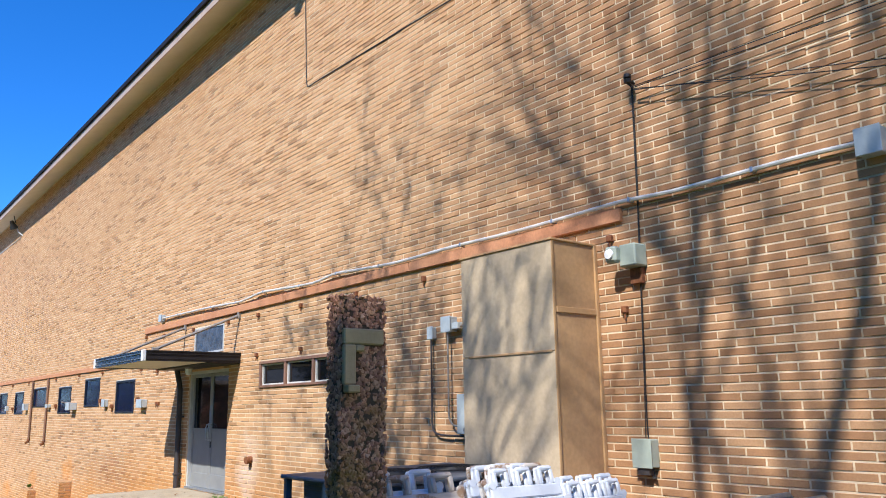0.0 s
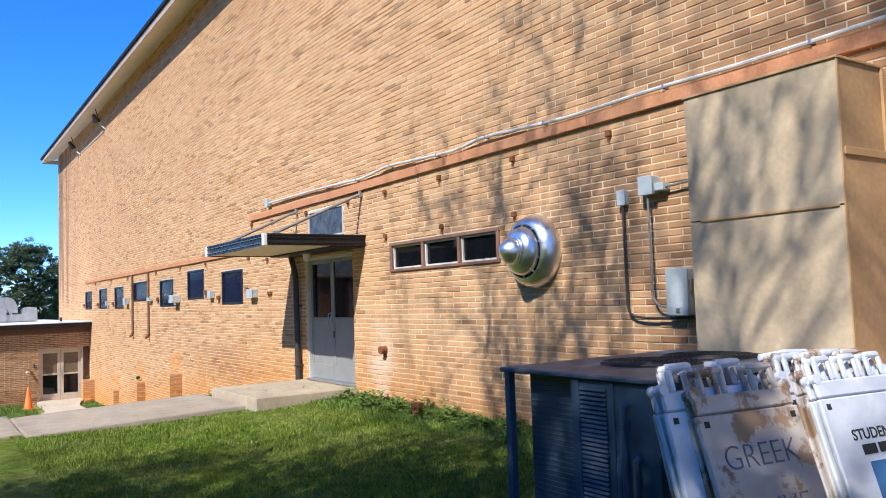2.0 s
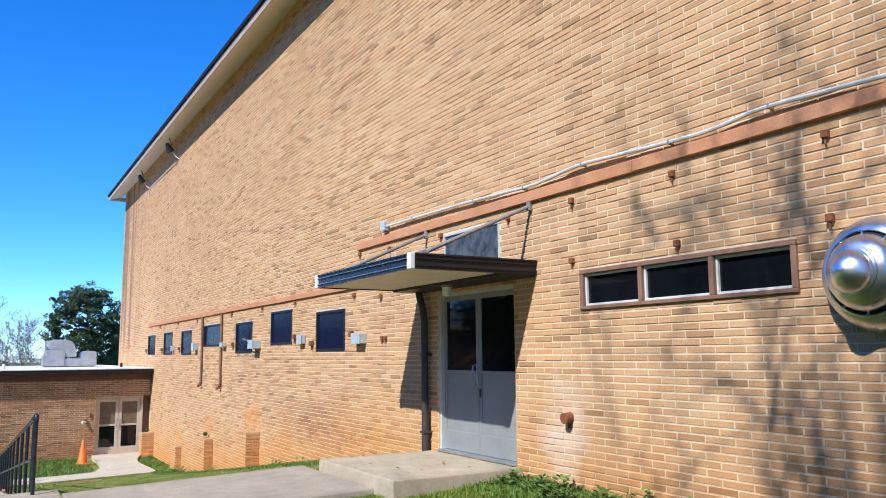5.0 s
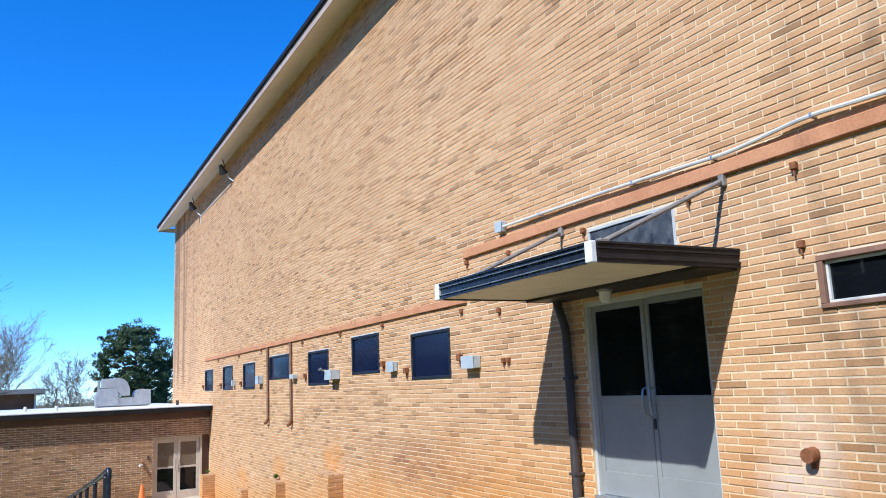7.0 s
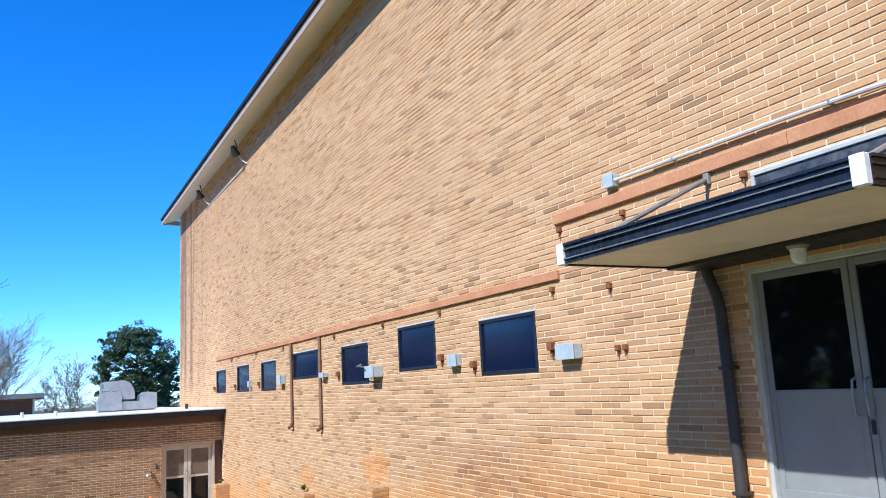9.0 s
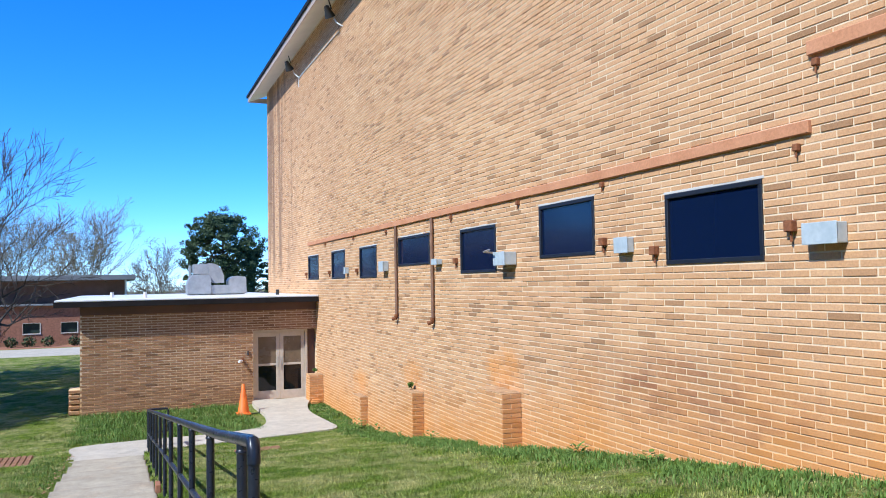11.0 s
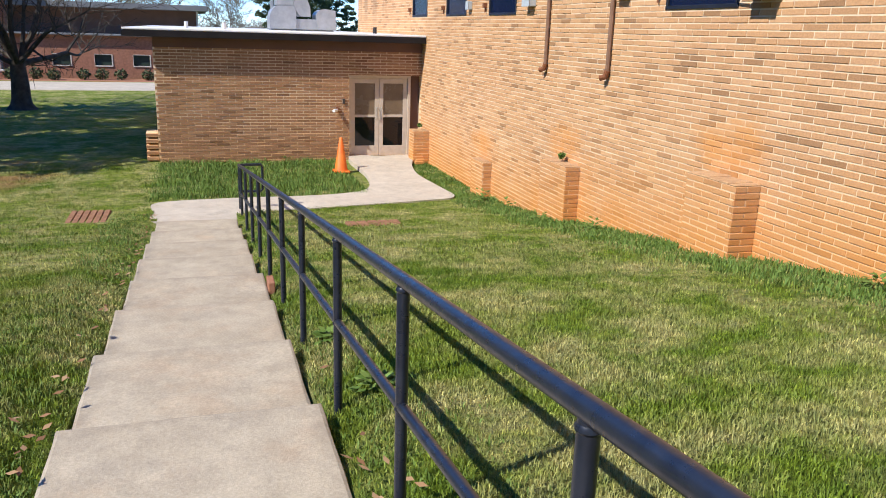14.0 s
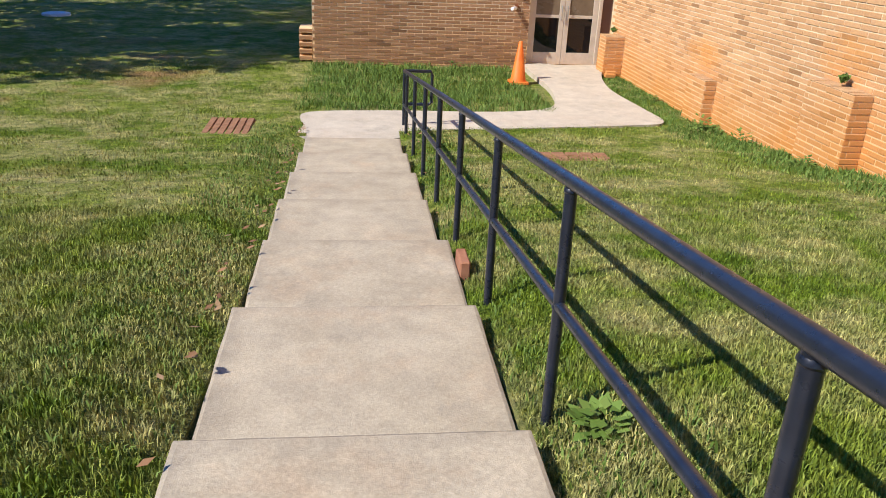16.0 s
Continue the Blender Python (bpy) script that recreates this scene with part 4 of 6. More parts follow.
# electrical boxes and conduits
def box_thing(name, x, y0, y1, z0, z1, depth, mat, label, cover=0.012):
    t = base(name, WX, (y0 + y1) / 2, z0, label, "electrical box")
    part("body", Geo().box(WX - depth + cover, WX - 0.007, y0, y1, z0, z1, 0.006), mat, t)
    part("cover", Geo().box(WX - depth, WX - depth + cover - 0.001, y0 - 0.006, y1 + 0.006, z0 - 0.006, z1 + 0.006, 0.004), mat, t)
    return t


b = box_thing("junction_box", WX, 7.135, 7.225, 2.37, 2.50, 0.075, BOXGREY, "small pale grey junction box on the brick wall")
b = box_thing("junction_box", WX, 6.77, 6.92, 2.42, 2.58, 0.12, BOXGREY, "square pale grey junction box on the brick wall")
part("side_box", Geo().box(WX - 0.10, WX - 0.007, 6.66, 6.763, 2.44, 2.51, 0.005), BOXGREY, b)
b = box_thing("disconnect_box", WX, 6.44, 6.66, 1.36, 1.75, 0.125, BOXGREY, "pale grey safety switch box on the brick wall")
part("switch_lever", Geo().box(WX - 0.11, WX - 0.07, 6.405, 6.433, 1.55, 1.66, 0.006), RODSTEEL, b)
part("latch", Geo().box(WX - 0.136, WX - 0.1255, 6.52, 6.56, 1.38, 1.42, 0.003), STEEL, b)


def conduit(name, pts, r, mat, label, n=8):
    """A pipe or cable with rounded bends."""
    out = [Vector(pts[0])]
    for p, q, s in zip(pts, pts[1:], pts[2:]):
        p, q, s = Vector(p), Vector(q), Vector(s)
        d = min(0.09, (q - p).length / 2, (s - q).length / 2)
        a, c = q + (p - q).normalized() * d, q + (s - q).normalized() * d
        out += [a, a.lerp(q, 0.5).lerp(q.lerp(c, 0.5), 0.5), c]
    out.append(Vector(pts[-1]))
    return solo(name, Geo().tube(out, r, n), mat, label, "conduit" if "conduit" in name else "cable" if "cable" in name else "pipe", smooth=True)


conduit("conduit", [(5.65, 7.18, 2.36), (5.65, 7.18, 1.36), (5.64, 7.0, 1.33), (5.64, 6.0, 1.33)], 0.0115, DARKPIPE, "dark conduit dropping from the small junction box")
conduit("conduit", [(5.62, 6.85, 2.41), (5.62, 6.85, 1.50), (5.62, 6.78, 1.43), (5.62, 6.655, 1.43)], 0.0105, RODSTEEL, "steel conduit between junction box and switch box")
conduit("conduit", [(5.64, 6.66, 2.47), (5.64, 6.32, 2.49), (5.64, 6.29, 2.38), (5.64, 6.29, 1.74), (5.64, 6.24, 1.62), (5.64, 6.0, 1.60)], 0.012, RODSTEEL, "bent steel conduit from junction box to enclosure")
wav = [(5.645, 15.93, 3.43), (5.65, 14.6, 3.415), (5.65, 13.6, 3.40), (5.645, 12.85, 3.375), (5.645, 12.2, 3.36), (5.64, 11.5, 3.41), (5.645, 10.97, 3.395), (5.645, 9.9, 3.35), (5.645, 9.3, 3.395), (5.645, 8.8, 3.375), (5.645, 7.87, 3.335), (5.645, 6.79, 3.345), (5.645, 5.88, 3.335), (5.645, 5.0, 3.345), (5.645, 4.45, 3.355), (5.645, 3.87, 3.33), (5.645, 2.92, 3.34), (5.645, 2.44, 3.33)]
pts = []
for i in range(len(wav) - 1):
    p0, p1, p2, p3 = (Vector(wav[min(max(i + k, 0), len(wav) - 1)]) for k in (-1, 0, 1, 2))
    for s in range(6):
        t = s / 6
        pts.append(0.5 * ((2 * p1) + (p2 - p0) * t + (2 * p0 - 5 * p1 + 4 * p2 - p3) * t * t + (3 * p1 - p0 - 3 * p2 + p3) * t ** 3))
pts.append(Vector(wav[-1]))
solo("conduit", Geo().tube(pts, 0.019, 8), PALECONDUIT, "long wavy pale conduit above the lintel band", "conduit", smooth=True)
g = Geo()
for p in pts[4::9]:
    g.box(p.x - 0.02, WX - 0.007, p.y - 0.012, p.y + 0.012, p.z - 0.022, p.z + 0.022, 0.003)
solo("conduit_straps", g, STEEL, "metal straps holding the long conduit", "strap", kind="stuff")
b = box_thing("junction_box", WX, 15.88, 16.02, 3.37, 3.50, 0.10, BOXGREY, "small pale junction box ending the long conduit")
b = box_thing("junction_box", WX, 2.27, 2.43, 3.22, 3.40, 0.14, BOXGREY, "pale blue-grey junction box on the long conduit")

fl = base("flood_light_box", WX, 4.38, 2.74, "pale green-grey flood light box on the brick wall", "light")
part("body", Geo().box(WX - 0.17, WX - 0.007, 4.25, 4.42, 2.76, 2.95, 0.012), BOXGREEN, fl)
part("head", Geo().box(WX - 0.24, WX - 0.15, 4.40, 4.52, 2.80, 2.94, 0.02), BOXGREEN, fl)
part("lens", Geo().turned(Matrix.Translation((WX - 0.242, 4.46, 2.87)) @ pose(0, 0, 0, 0, -90, 0), [(0.045, 0.0), (0.04, 0.015), (0.0, 0.02)], 16), CANOPY_WHITE, fl, "", True)
part("socket", Geo().box(WX - 0.06, WX - 0.007, 4.28, 4.40, 2.62, 2.755, 0.006), RUST, fl)
b = box_thing("meter_box", WX, 4.26, 4.44, 1.13, 1.35, 0.12, BOXGREEN, "grey-green utility box low on the brick wall")
part("knockout", Geo().box(WX - 0.10, WX - 0.02, 4.30, 4.41, 1.07, 1.128, 0.004), DARKPIPE, b)
conduit("cable", [(5.68, 4.275, 4.38), (5.68, 4.295, 3.35), (5.675, 4.32, 2.5), (5.68, 4.352, 1.4), (5.66, 4.31, 1.14), (5.64, 4.26, 1.03), (5.65, 4.31, 1.07)], 0.0052, CABLE, "black cable hanging down the brick wall", 6)
conduit("cable", [(5.68, 4.287, 4.37), (5.68, 4.306, 3.3), (5.68, 4.345, 2.0), (5.68, 4.372, 1.36)], 0.004, CABLE, "thin black cable beside the thicker one", 6)
hk = base("cable_anchor", 5.66, 4.27, 4.36, "dark insulator hook holding overhead wires", "hook")
part("hook", Geo().tube([(5.70, 4.27, 4.40), (5.60, 4.27, 4.41), (5.58, 4.25, 4.37), (5.60, 4.23, 4.34), (5.63, 4.24, 4.36)], 0.012, 8), CABLE, hk, "", True)
part("insulator", Geo().turned(pose(5.57, 4.24, 4.36), [(0, 0), (0.03, 0.005), (0.035, 0.03), (0.02, 0.04), (0.035, 0.05), (0.03, 0.08), (0, 0.085)], 12), CABLE, hk, "", True)
for k, (e, sag) in enumerate((((5.56, -3.2, 4.30), 0.05), ((5.58, -3.2, 4.22), 0.09), ((5.60, -3.2, 2.62), 0.08), ((5.62, -3.2, 2.70), 0.03))):
    a = Vector((5.60, 4.20, 4.33 - 0.012 * k))
    pts = [a.lerp(Vector(e), s / 16) - Vector((0, 0, sag * 4 * (s / 16) * (1 - s / 16))) for s in range(17)]
    solo("overhead_cable", Geo().tube(pts, 0.0042, 5), CABLE, "dark wire strung along the wall from the hook", "cable")
conduit("cable", [(5.69, 10.34, 8.1), (5.69, 10.24, 6.385), (5.69, 9.9, 6.385), (5.69, 6.5, 6.30), (5.69, 3.0, 6.22)], 0.010, CABLE, "dark cable across the upper brick wall", 6)


def flood(y):
    f = base("flood_light", 5.5, y, 8.2, "small dark flood light under the eave", "light")
    part("arm", Geo().tube([(5.69, y - 0.25, 7.86), (5.66, y - 0.12, 7.92), (5.58, y, 8.02), (5.52, y + 0.02, 8.16)], 0.018, 6), PALECONDUIT, f, "", True)
    part("head", Geo().turned(pose(5.44, y + 0.05, 8.16, 25, -30, 0), [(0.0, 0.30), (0.06, 0.28), (0.09, 0.14), (0.14, 0.0), (0.12, 0.01), (0, 0.05)], 14), CABLE, f, "", True)
    part("bracket", Geo().tube([(5.47, y + 0.04, 8.36), (5.40, y + 0.05, 8.60)], 0.016, 6), CABLE, f, "", True)


for y in (10.4, 31.4, 36.6):
    flood(y)
conduit("conduit", [(5.68, 36.5, 7.60), (5.68, 36.5, 7.86), (5.68, 36.2, 7.88), (5.68, 31.5, 7.84)], 0.018, PALECONDUIT, "pale conduit under the eave between two flood lights")

# rusty anchors left in the wall
def anchor(y, z, s=1.0):
    g = Geo().box(WX - 0.05 * s, WX - 0.005, y - 0.028 * s, y + 0.028 * s, z - 0.03 * s, z + 0.03 * s, 0.006)
    g.tube([(WX - 0.03, y, z - 0.03 * s), (WX - 0.035, y - 0.004, z - 0.085 * s)], 0.008 * s, 6)
    solo("wall_anchor", g, RUST, "rusty steel anchor stub in the brick wall", "anchor", "rusty wall anchors")


for y, z in ((7.34, 3.07), (8.79, 3.07), (10.26, 3.08), (11.64, 3.08), (12.78, 3.08), (14.33, 3.08), (15.85, 3.09), (16.92, 3.13), (8.80, 2.46), (10.24, 2.46), (11.66, 2.46), (4.62, 3.06), (4.50, 2.42),
             (17.14, 2.49), (19.93, 2.53), (22.0, 2.53), (24.4, 2.53), (27.9, 2.53), (30.4, 2.53), (33.2, 2.53), (15.99, 1.77), (16.1, 1.77), (16.15, 2.40)):
    anchor(y, z)
for y, z in ((17.22, 1.86), (19.0, 1.74), (19.92, 1.88), (24.2, 1.80), (30.1, 1.76), (32.75, 1.76), (35.6, 1.76)):
    anchor(y, z, 1.5)
st = base("pipe_stub", 5.6, 11.78, 0.8, "rusted cut pipe stub with ragged brick around it", "pipe")
part("stub", Geo().tube([(5.72, 11.78, 0.88), (5.60, 11.77, 0.87)], 0.055, 12), RUST, st, "", True)
part("drip", Geo().box(WX - 0.03, WX - 0.005, 11.75, 11.80, 0.77, 0.83, 0.006), RUST, st)

# grey boxes and sensors by the dark windows
for y0, y1, z0, z1, d in ((16.70, 17.02, 1.70, 1.86, 0.13), (19.38, 19.62, 1.74, 1.90, 0.10), (22.1, 22.45, 1.68, 1.86, 0.20), (24.85, 25.1, 1.76, 1.85, 0.12), (27.8, 28.08, 1.70, 1.90, 0.14), (30.9, 31.05, 1.70, 1.85, 0.10)):
    box_thing("wall_box", WX, y0, y1, z0, z1, d, BOXGREY, "pale grey metal box beside a dark window")
mast = base("sensor_arm", 5.5, 22.5, 1.86, "short metal arm on the grey wall box", "arm")
part("arm", Geo().tube([(5.69, 22.7, 1.86), (5.45, 22.65, 1.88), (5.40, 22.35, 1.90)], 0.014, 6), STEEL, mast, "", True)
for y in (27.22, 25.24):
    v = base("brown_drop_pipe", 5.65, y, 0.73, "brown painted pipe running down the brick wall", "pipe")
    part("pipe", Geo().tube([(5.655, y, 2.58), (5.655, y, 0.80)], 0.032, 8), PIPEBROWN, v, "", True)
    part("elbow", Geo().tube([(5.655, y, 0.84), (5.64, y + 0.02, 0.76), (5.60, y + 0.08, 0.74)], 0.04, 8), RUST, v, "", True)

# brick piers at the foot of the wall
def pier(x0, y0, y1, z0, z1):
    p = base("brick_pier", (x0 + WX) / 2, (y0 + y1) / 2, z0, "short clay-stained brick pier against the gymnasium wall", "pier", "brick piers")
    z1 = -2.0 + COURSE * round((z1 + 2.0) / COURSE)
    part("core", Geo().box(x0, WX - 0.008, y0, y1, z0, z1 - 0.012), MORTAR, p)
    for b in lay(y0, y1, -2.0, z1 + 0.001, []):
        if b[3] > z0:
            part("brick", brick_face(Geo(), "x", x0, 0.006, b), BRICK, p)
    for b in lay(x0, WX - 0.01, -2.0, z1 + 0.001, [], 0.05):
        if b[3] > z0:
            part("brick", brick_face(Geo(), "y", y0, 0.006, b), BRICK, p)
    n = max(2, round((y1 - y0) / 0.11))
    for k in range(n):
        a, b2 = y0 + (y1 - y0) * k / n, y0 + (y1 - y0) * (k + 1) / n - 0.008
        part("cap_brick", Geo().box(x0 - 0.004, WX - 0.008, a, b2, z1 - 0.011, z1 + 0.008 * (k % 3 == 1) + 0.004, 0.006), PIERTOP, p, "worn clay-dusted brick")


pier(5.40, 22.05, 22.85, -1.1, -0.05)
pier(5.47, 25.87, 26.75, -1.6, -0.53)
pier(5.52, 29.45, 30.10, -1.85, -1.04)
pier(5.31, 33.69, 34.1, -1.85, -0.98)
cl = base("broken_brick_cap", 5.3, 32.75, -1.75, "loose broken bricks beside the pier", "bricks")
part("brick", Geo().box(5.30, 5.50, 33.42, 33.52, -1.76, -1.69, 0.006), BRICK, cl)
part("brick", Geo().box(5.36, 5.56, 33.54, 33.66, -1.76, -1.66, 0.006), BRICK, cl)
sc = base("security_camera", 3.62, 34.4, -0.65, "small white security camera beside the annex door", "camera")
part("mount", Geo().box(3.60, 3.66, 34.38, 34.442, -0.62, -0.52, 0.005), RUST, sc)
part("body", Geo().tube([(3.62, 34.40, -0.60), (3.52, 34.26, -0.60)], 0.035, 10), CANOPY_WHITE, sc, "", True)
part("keypad", Geo().box(3.76, 3.81, 34.41, 34.442, -0.45, -0.33, 0.004), DARKPIPE, sc)

# ---- air conditioner, signs, barriers ----
ac = base("condenser_unit", 4.07, 5.4, 0.08, "large dark slate-blue outdoor condenser unit", "air conditioner")
x0, x1, y0, y1, z0, z1 = 3.27, 4.88, 4.78, 6.0, 0.14, 1.135
part("base_pan", Geo().box(x0, x1, y0, y1, z0, z0 + 0.14, 0.008), UNITBLUE, ac)
for y, r in ((5.86, 0.028), (5.76, 0.028), (5.62, 0.03)):
    part("pan_hole", Geo().turned(Matrix.Translation((x0 - 0.003, y, z0 + 0.07)) @ pose(0, 0, 0, 0, -90, 0), [(0, 0.002), (r, 0.002), (r, 0)], 14), DARKSLOT, ac, "", True)
part("corner_post", Geo().box(x0 + 0.002, x0 + 0.05, y1 - 0.05, y1 - 0.002, z0 + 0.141, z1 - 0.031, 0.004), UNITBLUE, ac)
part("coil_body", Geo().box(x0 + 0.12, x1 - 0.03, y0 + 0.6, y1 - 0.10, z0 + 0.141, z1 - 0.032, 0.01), UNITBLUE, ac, "dented dark coil guard")
g = Geo()
for k in range(26):
    z = z0 + 0.17 + k * 0.031
    g.box(x0 + 0.112, x0 + 0.119, y0 + 0.62, y1 - 0.12, z, z + 0.006)
part("coil_guard", g, UNITTOP, ac, kind="stuff")
part("cabinet", Geo().box(x0 + 0.012, x1 - 0.012, y0 + 0.012, y0 + 0.599, z0 + 0.141, z1 - 0.032, 0.006), UNITBLUE, ac)
part("front_frame", Geo().box(x0, x0 + 0.011, y0 + 0.56, y0 + 0.62, z0 + 0.141, z1 - 0.033, 0.002).box(x0, x0 + 0.011, y0 + 0.30, y0 + 0.34, z0 + 0.141, z1 - 0.033, 0.002).box(x0, x0 + 0.011, y0 + 0.001, y0 + 0.05, z0 + 0.141, z1 - 0.033, 0.002), UNITBLUE, ac)
lv = Geo()
for k in range(30):
    z = z0 + 0.2 + k * 0.0245
    lv.box(-0.006, 0.006, y0 + 0.355, y0 + 0.55, -0.008, 0.008, 0, Matrix.Translation((x0 + 0.004, 0, z)) @ pose(0, 0, 0, 0, 35, 0))
part("louvres", lv, UNITTOP, ac, "row of stamped louvres", kind="stuff")
lv = Geo()
for k in range(18):
    z = z0 + 0.2 + k * 0.0245
    lv.box(x0 + 0.10, x0 + 0.55, -0.006, 0.006, -0.008, 0.008, 0, Matrix.Translation((0, y0 + 0.006, z)) @ pose(0, 0, 0, -35, 0, 0))
part("louvres", lv, UNITTOP, ac, "row of stamped louvres", kind="stuff")
top = part("lid", Geo().box(x0 - 0.02, x1 + 0.02, y0 - 0.02, y1 + 0.02, z1 - 0.03, z1, 0.008), UNITTOP, ac, "dark flat metal lid")
for cx, cy in ((3.95, 5.42), (4.5, 5.42)):
    g = Geo()
    for k in range(9):
        r = 0.05 + 0.03 * k
        g.tube([(cx + r * math.cos(a * math.pi / 12), cy + r * math.sin(a * math.pi / 12), z1 + 0.012) for a in range(25)], 0.0035, 4, False)
    for k in range(4):
        a = k * math.pi / 4
        g.tube([(cx - 0.3 * math.cos(a), cy - 0.3 * math.sin(a), z1 + 0.008), (cx + 0.3 * math.cos(a), cy + 0.3 * math.sin(a), z1 + 0.008)], 0.004, 4)
    part("fan_guard", g, CABLE, ac, "wire fan guard")
    part("fan_well", Geo().turned(pose(cx, cy, z1), [(0.0, 0.002), (0.30, 0.003), (0.305, 0.001)], 32), DARKSLOT, ac, "", True)
for y, za in ((y0 + 0.20, 1.0), (y0 + 0.13, 0.74), (y0 + 0.235, 0.74)):
    g = Geo().tube([(x0 - 0.005, y, za), (x0 - 0.035, y, za - 0.02), (x0 - 0.038, y, za - 0.08), (x0 - 0.038, y, 0.25), (x0 - 0.02, y, 0.18)], 0.016, 8)
    part("pipe", g, UNITBLUE, ac, "painted refrigerant pipe", True)
part("valve", Geo().box(x0 - 0.055, x0 - 0.001, y0 + 0.185, y0 + 0.215, 0.86, 0.93, 0.006), UNITBLUE, ac)
part("data_label", Geo().box(x0 + 0.02, x0 + 0.12, y0 + 0.0085, y0 + 0.0105, 0.83, 1.08), BOXGREY, ac, "faded pale data label")
solo("equipment_pad", rough_slab(3.15, 5.05, 4.68, 6.12, -0.1, 0.14, 71), STOOPCONC, "concrete pad under the condenser unit", "pad", kind="structure", smooth=True)


PENCIL = plain("faded_marker", (0.10, 0.10, 0.11), (0.20, 0.19, 0.19), 0.8)


def text_mesh(words, size, material, m, name, parent, label=""):
    """Letters as a thin mesh laid on the plane of m."""
    cu = bpy.data.curves.new("letters", "FONT")
    cu.body, cu.size, cu.extrude, cu.offset, cu.align_x = words, size, 0.0008, -0.0025 if material == PENCIL else 0.0015, "CENTER"
    tmp = bpy.data.objects.new("letters", cu)
    scene.collection.objects.link(tmp)
    me = bpy.data.meshes.new_from_object(tmp.evaluated_get(bpy.context.evaluated_depsgraph_get()))
    bpy.data.objects.remove(tmp)
    bpy.data.curves.remove(cu)
    me.transform(m)
    me.materials.clear()
    me.materials.append(material)
    ob = new(name, me)
    ob.parent = parent
    ob.matrix_parent_inverse = BASE.get(parent.name, Matrix()).inverted()
    return tagged(ob, label)


def sign_board(m, mat, label, w=0.62, h=0.95, words=(), handles="double", panel_line=True):
    """A folded plastic pavement sign: two thin boards with carrying loops on top. m: foot of the front face, x along it, y back, z up it."""
    s = base("sidewalk_sign", *m.translation, label, "sign", "leaning pavement signs")
    for k, y in enumerate((0.0, 0.05)):
        g = Geo().box(-w / 2, w / 2, y, y + 0.03, 0.0, h - 0.22, 0.008, m)
        g.box(-w / 2 + 0.01, w / 2 - 0.01, y + 0.002, y + 0.028, h - 0.215, h - 0.13, 0.008, m)
        board = part("board", g, mat, s)
        cs, hw = ((-0.155, 0.155), 0.085) if handles == "double" else ((-0.195, 0.0, 0.195), 0.068)
        for cx in cs:
            cx *= w / 0.62
            g = Geo()
            for p, q in ((cx - hw, cx - hw + 0.036), (cx + hw - 0.036, cx + hw)):
                g.box(p, q, y + 0.003, y + 0.027, h - 0.132, h - 0.025, 0.010, m)
            g.box(cx - hw + 0.003, cx + hw - 0.003, y + 0.002, y + 0.028, h - 0.038, h, 0.013, m)
            part("handle", g, mat, board, "moulded carrying loop", True)
        for cx in (-w / 2 + 0.03, w / 2 - 0.03):
            part("hinge_boss", Geo().turned(m @ pose(cx, y + 0.03, h - 0.12, 90, 0, 0), [(0, 0), (0.028, 0), (0.028, 0.03), (0, 0.03)], 12), mat, board, "", True)
    for cx in (-w / 2 + 0.05, w / 2 - 0.05):
        part("bolt", Geo().box(cx - 0.014, cx + 0.014, -0.004, -0.0005, h - 0.275, h - 0.247, 0, m), INK, s)
    for txt, size, z, mt in words:
        flat = m @ Matrix.Translation((0, -0.002, z)) @ pose(0, 0, 0, 90, 0, 0)
        if txt:
            text_mesh(txt, size, mt, flat, "lettering", s, "hand lettering")
        else:
            for a, b2 in (((-0.12, -0.02), (0.0, 0.12)) if mt != BLUEINK else ((-0.10, 0.12),)):
                part("lettering_bar", Geo().box(a, b2, -0.003, -0.0006, z, z + size, 0, m), mt, s)
    return s


def lean(x, y, z, yaw, tilt):
    return pose(x, y, z, 0, 0, yaw) @ pose(0, 0, 0, -tilt, 0, 0)


sign_board(lean(3.40, 4.08, 0.08, -8, 19), SIGNRUST, "rust-stained white plastic sign leaning on the condenser", 0.64, 1.20, (("GREEK", 0.155, 0.73, PENCIL), ("DRIVE", 0.155, 0.49, PENCIL), ("CLOSED", 0.125, 0.27, PENCIL)))
sign_board(lean(3.31, 4.20, 0.08, -6, 17), SIGNWHITE, "scuffed white plastic sign stacked behind another", 0.64, 1.21)
sign_board(lean(3.38, 4.31, 0.08, -5, 15), SIGNRUST, "rusty white plastic sign stacked behind others", 0.64, 1.19)
sign_board(lean(4.26, 4.04, 0.08, -8, 18), SIGNWHITE, "white plastic sign lettered for students", 0.62, 1.19, (("STUDENT", 0.075, 0.75, INK), ("", 0.05, 0.675, INK), ("", 0.18, 0.46, BLUEINK)), "triple")
for k, (mt, dx, tilt) in enumerate(((SIGNRUST, 0.02, 17), (SIGNWHITE, -0.03, 16), (SIGNRUST, 0.0, 15))):
    sign_board(lean(4.26 + dx, 4.14 + 0.10 * k, 0.08, -7 + k, tilt), mt, "rust-streaked white plastic sign in a stack" if mt == SIGNRUST else "white plastic sign in the middle of a stack", 0.62, 1.20 - 0.01 * k)
sign_board(lean(5.04, 4.16, 0.08, -10, 16), SIGNWHITE, "plain white plastic sign leaning by the brick wall", 0.6, 1.03, (), "triple")
sign_board(lean(5.06, 4.28, 0.08, -9, 13), SIGNWHITE, "white plastic sign behind the plain one", 0.6, 1.05, (), "triple")
sign_board(lean(3.22, 2.86, 0.06, -14, 24), SIGNWHITE, "bright white plastic sign leaning in front", 0.72, 1.06)
